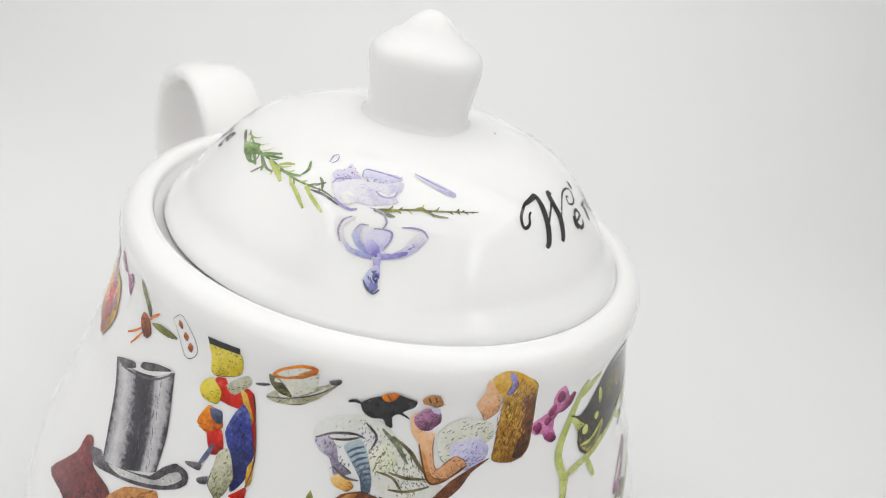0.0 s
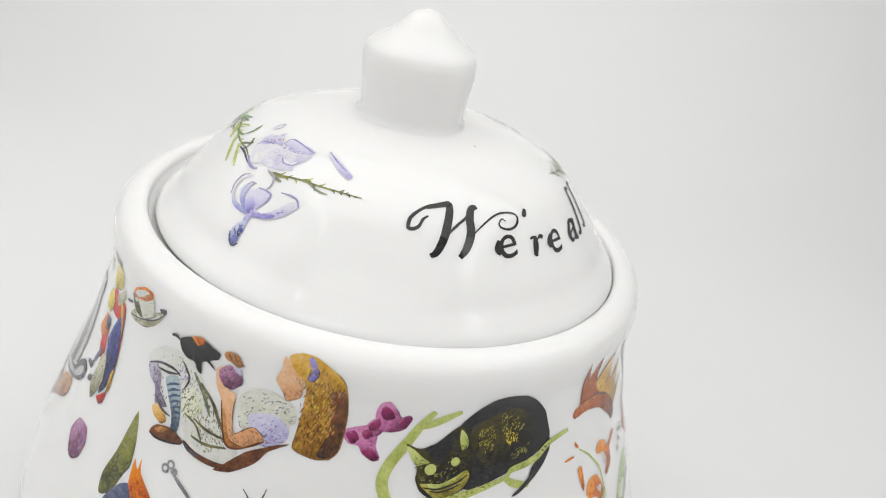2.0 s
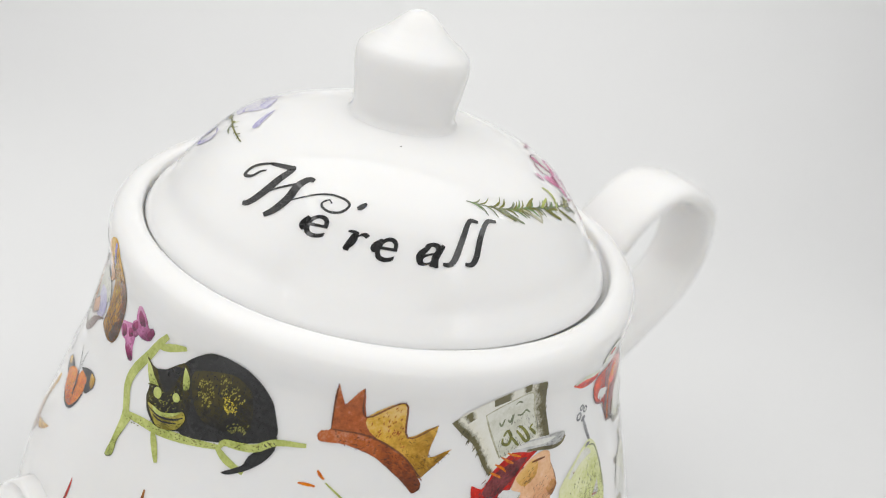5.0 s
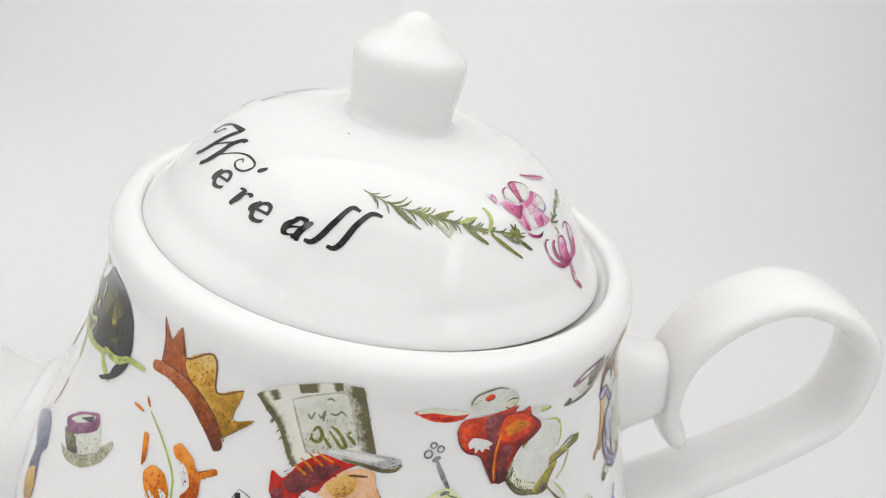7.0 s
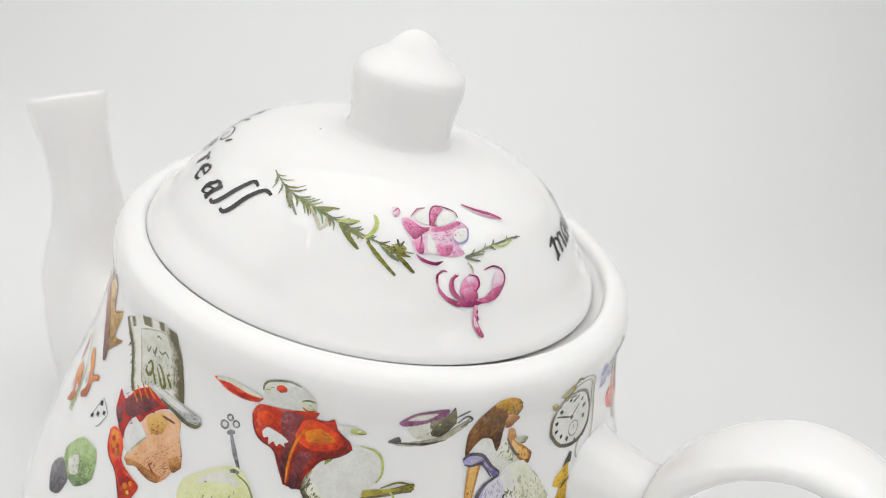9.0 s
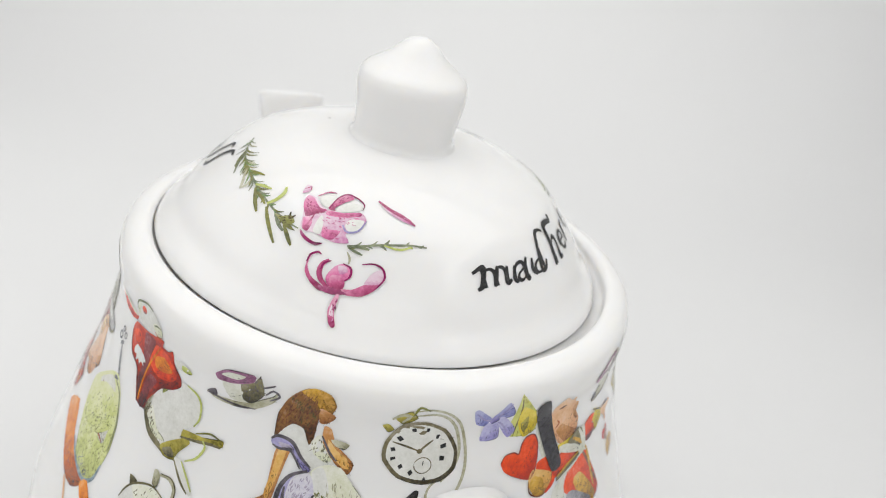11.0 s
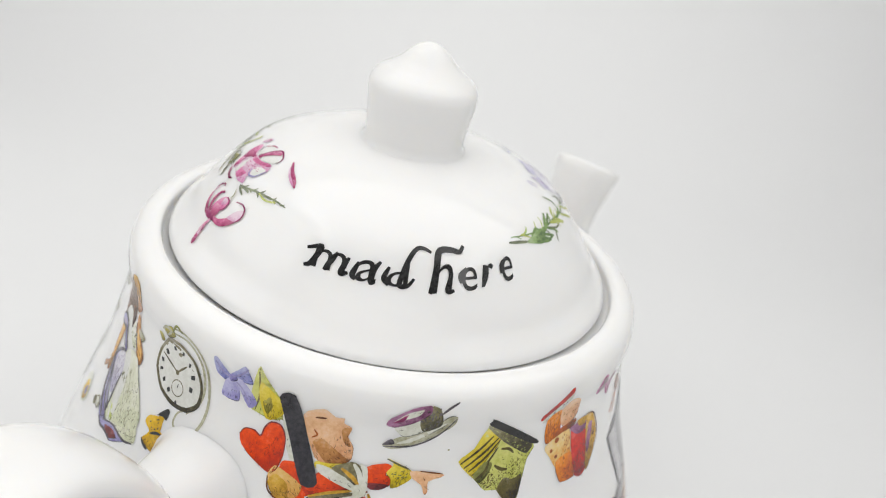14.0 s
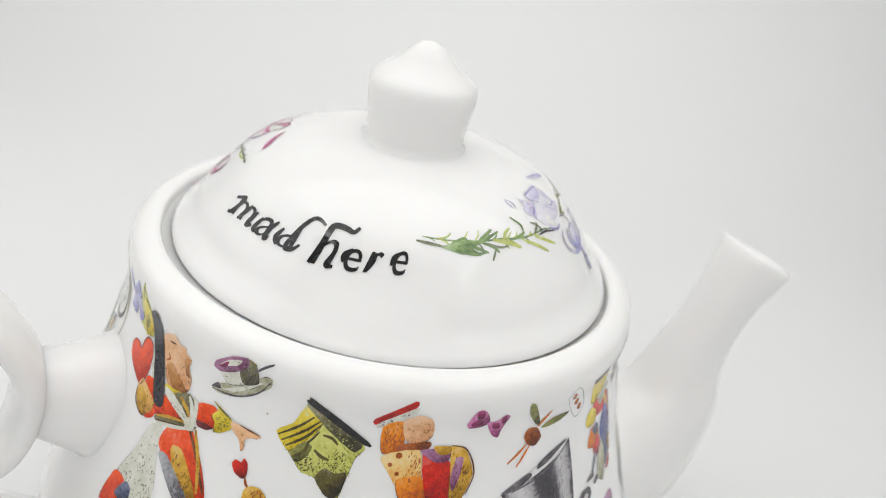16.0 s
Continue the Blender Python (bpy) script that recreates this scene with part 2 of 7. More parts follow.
def pigment(name, dark, light, scale=1500.0):
    """A print colour from deep to pale, and a darker one for the engraver's strokes on it."""
    pale = [0.5 * v + 0.5 * 238 for v in light] if sum(light) > 240 else light
    INKS[name] = ink(name + "_print", [tone(*c) for c in ([(0.5 if sum(light) < 600 else 0.78) * v for v in dark], [(0.76 if sum(dark) < 420 else 0.94) * v for v in dark], [(0.9 if sum(light) < 520 else 0.97) * v for v in light], pale)], scale)
    INKS[name + "_shade"] = ink(name + "_shade_print", [tone(*[k * v for v in dark]) for k in (0.22, 0.38, 0.55, 0.8)], scale)


pigment("black", (26, 26, 27), (48, 48, 48))
pigment("blackband", (38, 38, 44), (70, 68, 74))
pigment("greydark", (70, 66, 72), (120, 115, 120))
pigment("greykey", (120, 120, 124), (175, 175, 178))
pigment("silver", (160, 160, 160), (212, 212, 210))
pigment("felt", (132, 126, 94), (232, 230, 218))
pigment("steel", (96, 92, 100), (176, 174, 176))
pigment("white", (228, 228, 226), (236, 236, 234))
pigment("cream", (214, 214, 200), (232, 232, 224))
pigment("hatcream", (206, 206, 188), (228, 228, 218))
pigment("ivory", (224, 224, 218), (235, 235, 231))
pigment("creamgreen", (222, 224, 198), (236, 236, 224))
pigment("palegreen", (190, 198, 180), (224, 224, 214))
pigment("limehead", (190, 192, 110), (212, 212, 140))
pigment("limeball", (208, 214, 150), (228, 230, 190))
pigment("limegreen", (130, 160, 100), (180, 200, 150))
pigment("lime", (160, 168, 96), (200, 206, 140))
pigment("green", (96, 124, 84), (150, 172, 120))
pigment("sage", (110, 118, 96), (160, 166, 140))
pigment("olive", (96, 98, 54), (150, 150, 90))
pigment("oliveyellow", (140, 132, 50), (190, 180, 96))
pigment("brownolive", (58, 52, 30), (100, 92, 50))
pigment("khaki", (150, 148, 122), (204, 202, 184))
pigment("khakidark", (84, 80, 58), (140, 134, 104))
pigment("yellow", (196, 176, 50), (224, 208, 100))
pigment("yellowdeep", (206, 164, 10), (230, 190, 30))
pigment("gold", (196, 150, 50), (224, 184, 90))
pigment("orange", (214, 110, 20), (232, 150, 40))
pigment("orangecream", (214, 150, 60), (232, 206, 150))
pigment("orangered", (216, 68, 16), (232, 92, 32))
pigment("red", (160, 24, 16), (204, 48, 28))
pigment("redcoat", (130, 26, 10), (196, 64, 20))
pigment("rust", (140, 74, 34), (180, 104, 54))
pigment("brown", (84, 50, 32), (130, 84, 54))
pigment("maroon", (90, 30, 34), (140, 70, 72))
pigment("tan", (176, 120, 70), (206, 156, 104))
pigment("skin", (214, 166, 128), (232, 196, 162))
pigment("skintan", (206, 160, 90), (224, 190, 130))
pigment("hair", (172, 124, 42), (222, 180, 84))
pigment("hairbrown", (100, 66, 36), (150, 108, 60))
pigment("hairgold", (190, 140, 50), (222, 180, 100))
pigment("catfur", (22, 20, 12), (66, 60, 26), 900.0)
pigment("blue", (30, 40, 100), (70, 80, 150))
pigment("slate", (70, 80, 110), (120, 126, 150))
pigment("bluegrey", (120, 140, 150), (176, 190, 194))
pigment("bluelav", (134, 136, 190), (186, 188, 218))
pigment("lilac", (190, 186, 216), (216, 214, 230))
pigment("lilacpale", (206, 202, 222), (226, 224, 230))
pigment("lilacdark", (138, 132, 174), (178, 174, 206))
pigment("lilacgrey", (140, 132, 150), (196, 190, 204))
pigment("violet", (126, 120, 174), (166, 160, 206))
pigment("violetlight", (160, 156, 202), (196, 194, 222))
pigment("mauve", (140, 84, 120), (186, 140, 170))
pigment("plum", (120, 34, 84), (156, 60, 110))
pigment("plumlight", (176, 90, 140), (206, 140, 180))
pigment("pink", (186, 80, 130), (216, 140, 176))
pigment("pinkpale", (206, 150, 184), (228, 206, 218))
pigment("pinkdeep", (172, 72, 116), (208, 124, 160))
pigment("bronze", (80, 74, 54), (130, 122, 96))


def inside(p, pts):
    odd = False
    for (x0, y0), (x1, y1) in zip(pts, pts[1:] + pts[:1]):
        if (y0 > p[1]) != (y1 > p[1]) and p[0] < (x1 - x0) * (p[1] - y0) / (y1 - y0) + x0:
            odd = not odd
    return odd


class Print:
    """One printed picture on a lathe surface. Its drawing is flat, in units: u round the pot, v up along its side."""

    count = 0

    def __init__(self, name, skin, parent, degrees, s, label="", wide=1.0, high=1.0):
        self.name, self.skin, self.parent, self.label = name, skin, parent, label
        self.theta, self.s0, self.r0 = radians(degrees), s, float(np.interp(s, skin.s, skin.r))
        self.wide, self.high, self.tones = wide, high, []
        self.wash = "bouquet" in name or "sprig" in name
        self.verts, self.faces, self.slots, self.mats, self.layer = [], [], [], [], 0
        Print.count += 1
        self.base = 0.06 + 0.05 * (Print.count % 3)

    def put(self, flat, faces, name, over=True, tones=()):
        base = len(self.verts)
        self.tones += list(tones) or [0.0] * len(flat)
        lift = self.base + 0.005 * self.layer
        self.layer += over
        self.verts += [self.skin.place(self.theta + u * self.wide / self.r0, self.s0 + v * self.high, lift) for u, v in flat]
        self.faces += [tuple(base + i for i in f) for f in faces]
        if name not in self.mats:
            self.mats.append(name)
        self.slots += [self.mats.index(name)] * len(faces)

    def put_mesh(self, bm, name, step=3.5, shade=None):
        """A flat bmesh, cut so finely that it can bend round the pot."""
        for axis in (0, 1):
            lo, hi = min(v.co[axis] for v in bm.verts), max(v.co[axis] for v in bm.verts)
            for k in range(int(lo // step) + 1, int(hi // step) + 1):
                co, no = Vector((0, 0, 0)), Vector((0, 0, 0))
                co[axis], no[axis] = k * step, 1
                bmesh.ops.bisect_plane(bm, geom=bm.verts[:] + bm.edges[:] + bm.faces[:], plane_co=co, plane_no=no, dist=1e-5)
        bmesh.ops.triangulate(bm, faces=bm.faces[:])
        bm.verts.index_update()
        flat = [(v.co.x, v.co.y) for v in bm.verts]
        self.put(flat, [tuple(v.index for v in f.verts) for f in bm.faces], name, True, [shade(p) for p in flat] if shade else ())
        bm.free()

    def fill(self, name, pts, curved=True):
        """A closed patch of colour."""
        if curved:
            n = len(pts)
            q = [Vector(p) for p in pts]
            out = []
            for i in range(n):
                a, b, c, d = q[i - 1], q[i], q[(i + 1) % n], q[(i + 2) % n]
                for k in range(3):
                    t = k / 3
                    out.append(0.5 * (2 * b + 0.75 * (c - a) * t + (1.5 * a - 4.5 * b + 3.75 * c - 0.75 * d) * t * t + (2.5 * b - 0.75 * a - 2.5 * c + 0.75 * d) * t ** 3))
        else:
            out = [Vector(p) for p in pts]
        bm = bmesh.new()
        bm.faces.new([bm.verts.new((p.x, p.y, 0)) for p in out])
        bmesh.ops.triangulate(bm, faces=bm.faces[:], ngon_method="EAR_CLIP")
        self.put_mesh(bm, name, 2.5, self.shading(name, out))
        self.engrave(name, out)

    def shading(self, name, out):
        """How the drawing's tone runs over a patch: paler towards the upper left, deeper towards the lower right."""
        if name in ("black", "blackband"):
            return None
        cx, cy = sum(p.x for p in out) / len(out), sum(p.y for p in out) / len(out)
        far = max(0.1, max(math.hypot(p.x - cx, p.y - cy) for p in out))
        deep = 0.1 if name in ("white", "ivory", "cream") else 0.3 if self.wash else 0.17
        return lambda p: -deep * (0.6 * (p[0] - cx) - 0.8 * (p[1] - cy)) / far + (0.08 if self.wash else 0.0)

    def engrave(self, name, out):
        """Darker strokes along the shaded side of a larger patch, as in a hand-coloured engraving, and a broken outline."""
        pts = [(p.x, p.y) for p in out]
        size = 0.5 * abs(sum(a[0] * b[1] - b[0] * a[1] for a, b in zip(pts, pts[1:] + pts[:1])))
        if size < 8 or self.wash or name in ("white", "ivory", "black", "blackband"):
            return
        cx, cy = sum(p[0] for p in pts) / len(pts), sum(p[1] for p in pts) / len(pts)
        sxx, syy, sxy = sum((p[0] - cx) ** 2 for p in pts), sum((p[1] - cy) ** 2 for p in pts), sum((p[0] - cx) * (p[1] - cy) for p in pts)
        along = math.degrees(0.5 * math.atan2(2 * sxy, sxx - syy))
        far = max(math.hypot(p[0] - cx, p[1] - cy) for p in pts)

        def keep(x, y):
            return 0.12 + 0.75 * ((x - cx) * 0.6 - (y - cy) * 0.8) / far

        self.hatch(name + "_shade", pts, int(min(300, size * (0.15 + 0.9 * STROKES.get(name, 0.3)))), 2.0, along, 0.26, 24, keep)
        rng = random.Random(len(self.verts))
        i, n = 0, len(pts)
        while i < n:
            k = rng.randint(3, 6)
            run = [pts[(i + j) % n] for j in range(k)]
            low = keep(sum(p[0] for p in run) / k, sum(p[1] for p in run) / k)
            if rng.random() < 0.08 + 0.9 * low:
                self.line(name + "_shade", rng.uniform(0.2, 0.42), run, 0.2, False)
            i += k - 1
        self.layer += 1

    def bands(self, name, left, right, tones, bow=(0, 0)):
        """A rounded side between two edges, its tone running across as listed."""
        a, b = spline([(*p, 0) for p in left], 6), spline([(*p, 0) for p in right], 6)
        n, m = 4 * (len(tones) - 1) + 1, min(len(a), len(b))
        flat, shades, faces = [], [], []
        for i in range(m):
            p, q = a[i * (len(a) - 1) // (m - 1)], b[i * (len(b) - 1) // (m - 1)]
            for k in range(n):
                f = k / (n - 1)
                c = p.lerp(q, f) + Vector((*bow, 0)) * (4 * f * (1 - f))
                flat.append((c.x, c.y))
                shades.append(float(np.interp(f * (len(tones) - 1), range(len(tones)), tones)))
                if i and k:
                    faces.append(((i - 1) * n + k - 1, (i - 1) * n + k, i * n + k, i * n + k - 1))
        self.put(flat, faces, name, True, shades)

    def needles(self, stem, count, length, names, spread=38):
        """Thin pointed leaves in pairs along a stem, shorter towards its tip."""
        rng = random.Random(len(self.verts))
        q = spline([(*p, 0) for p in stem], 8)
        for k in range(count):
            f = (k + rng.random()) / count
            i = min(int(f * (len(q) - 1)), len(q) - 2)
            d = (q[i + 1] - q[i]).normalized()
            side = 1 if k % 2 else -1
            a = radians(spread + rng.gauss(0, 9)) * side
            w = Vector((d.x * math.cos(a) - d.y * math.sin(a), d.x * math.sin(a) + d.y * math.cos(a), 0))
            h = length * rng.uniform(0.65, 1.1) * (0.55 + 0.45 * math.sin(math.pi * min(1, 0.15 + f)))
            bend = Vector((-w.y, w.x, 0)) * (-side * 0.12 * h)
            p = q[i]
            self.line(rng.choice(names), rng.uniform(0.55, 0.95), [(p.x, p.y), (p.x + w.x * h * 0.5 + bend.x, p.y + w.y * h * 0.5 + bend.y), (p.x + w.x * h, p.y + w.y * h)], 0.12, False)
        self.layer += 1

    def line(self, name, width, pts, taper=0.35, over=True):
        """A pen line of that width in units, thinner at its ends."""
        q = spline([(*p, 0) for p in pts], 5)
        flat, n = [], len(q)
        for i, p in enumerate(q):
            d = (q[min(i + 1, n - 1)] - q[max(i - 1, 0)]).normalized()
            w = 0.5 * width * (taper + (1 - taper) * math.sin(math.pi * (0.08 + 0.84 * i / (n - 1))))
            flat += [(p.x - d.y * w, p.y + d.x * w), (p.x + d.y * w, p.y - d.x * w)]
        self.put(flat, [(2 * i, 2 * i + 1, 2 * i + 3, 2 * i + 2) for i in range(n - 1)], name, over)

    def disc(self, name, at, radius, stretch=1.0):
        bm = bmesh.new()
        bm.faces.new([bm.verts.new((at[0] + radius * math.cos(k * math.pi / 12), at[1] + radius * stretch * math.sin(k * math.pi / 12), 0)) for k in range(24)])
        bmesh.ops.triangulate(bm, faces=bm.faces[:])
        self.put_mesh(bm, name)

    def hatch(self, name, pts, count, length, degrees, width=0.48, wander=14, keep=None):
        """Fine engraver's strokes scattered inside an outline."""
        rng = random.Random(len(self.verts))
        xs, ys = [p[0] for p in pts], [p[1] for p in pts]
        flat, faces, done, tries = [], [], 0, 0
        while done < count and tries < count * 12:
            tries += 1
            x, y = rng.uniform(min(xs), max(xs)), rng.uniform(min(ys), max(ys))
            if not inside((x, y), pts) or (keep and rng.random() > keep(x, y)):
                continue
            a = radians(degrees + rng.gauss(0, wander))
            h, w = length * rng.uniform(0.5, 1.2) / 2, width * rng.uniform(0.5, 1.3) / 2
            dx, dy = math.cos(a), math.sin(a)
            b = len(flat)
            flat += [(x - dx * h, y - dy * h), (x + dy * w, y - dx * w), (x + dx * h, y + dy * h), (x - dy * w, y + dx * w)]
            faces.append((b, b + 1, b + 2, b + 3))
            done += 1
        self.put(flat, faces, name)

    def glyph(self, name, char, bl, br, tl, weight=0.0):
        """One letter of the built-in font, fitted between its foot's two corners and its head's first."""
        data = bpy.data.curves.new("letter", "FONT")
        data.body, data.offset = char, weight
        ob = bpy.data.objects.new("letter", data)
        scene.collection.objects.link(ob)
        me = bpy.data.meshes.new_from_object(ob)
        bpy.data.objects.remove(ob)
        bpy.data.curves.remove(data)
        bm = bmesh.new()
        bm.from_mesh(me)
        bpy.data.meshes.remove(me)
        xs, ys = [v.co.x for v in bm.verts], [v.co.y for v in bm.verts]
        x0, y0, w, h = min(xs), min(ys), max(xs) - min(xs), max(ys) - min(ys)
        for v in bm.verts:
            a, b = (v.co.x - x0) / w, (v.co.y - y0) / h
            v.co = Vector((bl[0] + a * (br[0] - bl[0]) + b * (tl[0] - bl[0]), bl[1] + a * (br[1] - bl[1]) + b * (tl[1] - bl[1]), 0))
        self.put_mesh(bm, name, 4.0)

    def done(self):
        me = bpy.data.meshes.new(self.name)
        me.from_pydata([tuple(v) for v in self.verts], [], self.faces)
        for n in self.mats:
            me.materials.append(INKS[n])
        me.polygons.foreach_set("material_index", self.slots)
        me.polygons.foreach_set("use_smooth", [True] * len(self.faces))
        me.attributes.new("tone", "FLOAT", "POINT").data.foreach_set("value", self.tones)
        me.update()
        ob = new(self.name, me)
        ob.parent = self.parent
        return tagged(ob, self.label)


pic = Print("printed_lettering", LID, lid, -5.72, 39.11, "black lettering in a swirling italic hand", 0.977, 0.980)
pic.line("black", 3.3, [(-46.8, 11), (-38.8, 13), (-36.7, 12.5), (-38.4, 5.1), (-40.3, -1), (-42.8, -6), (-45, -7.6)])
pic.line("black", 1.5, [(-36.8, 13), (-43.5, 12.4), (-48.3, 10.2), (-52.6, 6.3), (-53.5, 2.5), (-52.1, 1.6), (-49.6, 2.9), (-48.1, 5.8), (-46.1, 7.4)])
pic.line("black", 3.5, [(-24.3, 12.1), (-27, 11.5), (-29, 7.3), (-29.5, 1.6), (-31.9, -4.2), (-34.6, -7.6)])
pic.line("black", 1, [(-40.3, -1), (-35.8, 3.5), (-30.4, 7.7), (-26.5, 11.6)])
pic.line("black", 1, [(-30.7, -0.8), (-25.3, 3.5), (-19.3, 7.2), (-13.8, 8.8), (-8.1, 8.2), (-6.3, 6.2), (-8.5, 3.2), (-12.3, 2.1), (-15.7, 3), (-16.4, 4.6), (-14.5, 6.4), (-12.8, 5.4)])
pic.glyph("black", "e", (-19.2, -9.1), (-11.3, -8.2), (-18.4, -0.3))
pic.line("black", 2.8, [(-18.6, -6.9), (-19.5, -5), (-18.3, -1.7)])
pic.line("black", 2.2, [(-3.1, 6.1), (-1.7, 7.1), (-0.1, 9)])
pic.glyph("black", "r", (-3.6, -9.8), (2, -9.7), (-1.5, -2.1))
pic.line("black", 2.8, [(-3.4, -9.5), (-1.6, -5.7), (-0.7, -2.3)])
pic.line("black", 1.1, [(-3.7, -2.8), (-0.7, -2.3)])
pic.glyph("black", "e", (5.6, -11.1), (12.5, -11.1), (7.8, -2))
pic.line("black", 2.6, [(6.2, -8.2), (6.2, -6.2), (8.5, -3.3)])
pic.glyph("black", "a", (19.8, -10.5), (27.1, -10.9), (23.7, -1.8))
pic.line("black", 2.3, [(21, -9.6), (21.5, -6.7), (24.9, -3.3)])
pic.line("black", 2.6, [(29.9, -2.8), (26.7, -7.5), (27, -11.1)])
pic.line("black", 2.3, [(45, 6.1), (41.2, 6.5), (37.3, 0), (33.9, -7.2), (31.7, -9.7), (29.3, -9.6)])
pic.line("black", 2.3, [(53.5, 5.8), (49.1, 6), (44.8, 0.5), (41.7, -7), (39.6, -9.6), (37.2, -9.4)])
pic.done()

pic = Print("printed_lettering", LID, lid, 164.62, 34.29, "black lettering in a swirling italic hand")
pic.glyph("black", "m", (-36.5, -5.9), (-24.2, -5), (-37.5, 1.4))
pic.line("black", 2.3, [(-40.9, 0), (-35.8, 2.2), (-36.3, -2), (-37.4, -5.3), (-39.3, -6.4)])
pic.line("black", 2.3, [(-29, 2), (-30.4, -1.8), (-31.7, -5.7)])
pic.line("black", 2.3, [(-24.3, 1.4), (-25.2, -1.7), (-25.5, -5), (-23.2, -4.1)])
pic.glyph("black", "a", (-20.2, -6.3), (-13, -5.2), (-20.4, 1.9))
pic.line("black", 2.2, [(-20, -5.7), (-21.5, -4), (-20.4, 0.9)])
pic.line("black", 2.2, [(-12.6, 2.8), (-14.4, -0.8), (-14.6, -5.3), (-13.1, -4.8)])
pic.glyph("black", "d", (-9.5, -6), (-1.8, -4.4), (-9.4, 2.4))
pic.line("black", 2, [(6.4, 9.2), (3.4, 10.5), (0.3, 10), (-2.3, 5.6), (-4, -0.2), (-4.6, -4.6), (-1.8, -4.4), (0.4, -1.4)])
pic.line("black", 2, [(-8.5, -5.2), (-10.4, -2.7), (-9.1, 1.6)])
pic.glyph("black", "h", (7.2, -6.1), (14.2, -5.2), (9.1, 10))
pic.line("black", 2.6, [(20.4, 12.6), (18.4, 10.2), (15.1, 10.8), (11.3, 10.8), (9.2, 9.2), (8.5, 3.2), (7.2, -3.4), (6.4, -6.2)])
pic.line("black", 2.2, [(14.6, 2), (13.6, -1.9), (13, -4.9), (15.4, -4.6)])
pic.glyph("black", "e", (18.3, -4.8), (24.5, -4.4), (18.9, 4.1))
pic.line("black", 2, [(18.2, -1.8), (18.1, 1.1), (20.7, 3.9)])
pic.glyph("black", "r", (26.2, -3.5), (31.1, -3), (28, 5))
pic.line("black", 2, [(27.1, -3.1), (28.7, 0.8), (29.9, 4.6)])
pic.glyph("black", "e", (35.7, -2.3), (41, -2.1), (37.2, 7.2))
pic.line("black", 1.8, [(35.7, 1.1), (36.7, 4.5), (39.6, 6.6)])
pic.done()

pic = Print("printed_speck", LID, lid, 2.60, 83.29, "tiny dark speck in the glaze")
pic.disc("greydark", (-0.2, 0), 0.4)
pic.done()

pic = Print("printed_green_sprig", LID, lid, -146.09, 45.54, "small green leafy sprig")
pic.line("sage", 1.4, [(-19.3, 1.1), (-14.3, 0.5), (-8.9, -0.4)])
pic.fill("green", [(-10, -0.5), (-5.3, 1.2), (0.2, 2.8), (6.8, 1.6), (3.1, -1), (4.7, -2.9), (-1.4, -3.2), (-5.7, -2)])
pic.line("green", 1.6, [(-2.8, -0.1), (5.4, 1.2), (17, 5.4)])
pic.line("green", 1.4, [(-4.3, -1.5), (3.2, -3.3), (8.6, -2.7)])
pic.line("green", 1.2, [(-5.3, 1.2), (-0.2, 3.3), (1.4, 1.8)])
pic.line("sage", 1, [(9.2, 1), (14.8, -1.3), (19.2, -1.4)])
pic.done()

pic = Print("printed_top_hat", BODY, body, -128.78, 135.94, "printed silver top hat above brown hair", 0.930, 0.980)
pic.fill("maroon", [(-37.9, -46.2), (-23.7, -26.3), (-22, -17.3), (-16.8, -14.5), (-9.9, -22.4), (3, -23.8), (10.1, -31), (-7.3, -45), (-23.8, -45.4)])
pic.fill("tan", [(3.8, -28.5), (11.3, -17.9), (24.7, -11.5), (27.7, -12.1), (27.3, -19.1), (8.4, -32.3)])
pic.hatch("brown", [(3.8, -28.5), (24.7, -11.5), (27.3, -19.1), (8.4, -32.3)], 30, 2.8, 60)
pic.bands("steel", [(-22.8, 18.7), (-16.8, 8.6), (-10.4, -5.2), (-4.6, -18.9)], [(16.6, 33.2), (19.5, 22), (22, 10), (23, -5)], [-0.2, 0.16, 0.34, 0.12, -0.1, -0.24, -0.36, -0.12, 0.3, 0.12, -0.2])
pic.hatch("greydark", [(3, 22), (11, 27), (16, 8), (19, -6), (10, -10)], 120, 3.4, 110, 0.3, 8)
pic.fill("white", [(-20.7, 19.5), (-6.8, 22.6), (5.7, 26.7), (16, 33.4), (7.9, 32.3), (-5.1, 26.6)])
pic.fill("greydark", [(-23.5, 19.2), (-10, 24.8), (-7.3, 23.3), (-15.1, 19.2)])
pic.fill("greydark", [(-3.4, 27.6), (5.6, 31.5), (14.5, 33.1), (3.2, 27.5), (-3.9, 25.3)])
pic.line("greydark", 1.2, [(-23.2, 19), (-16.9, 10.6), (-9.7, -4.6), (-4.6, -18.9)])
pic.line("greydark", 1, [(-17.8, 18.6), (-5.8, 21.4), (7.1, 26), (16.9, 33.1)])
pic.fill("greydark", [(-16.3, -18.5), (-9, -14.7), (-3.6, -16.3), (7.7, -12.7), (20.5, -7.8), (25.3, -1.6), (30.5, 2.3), (35.9, 2), (37.9, -1.1), (35.4, -5.2), (26.9, -10), (15.2, -14.5), (0.4, -18.9), (-8.8, -21.5)])
pic.fill("silver", [(-1.5, -16.1), (10.5, -11.8), (23.9, -7.7), (28.5, -2.6), (32.8, 0.1), (35.2, -1.6), (30, -6.7), (19.1, -11.6), (6.4, -15.9)])
pic.done()

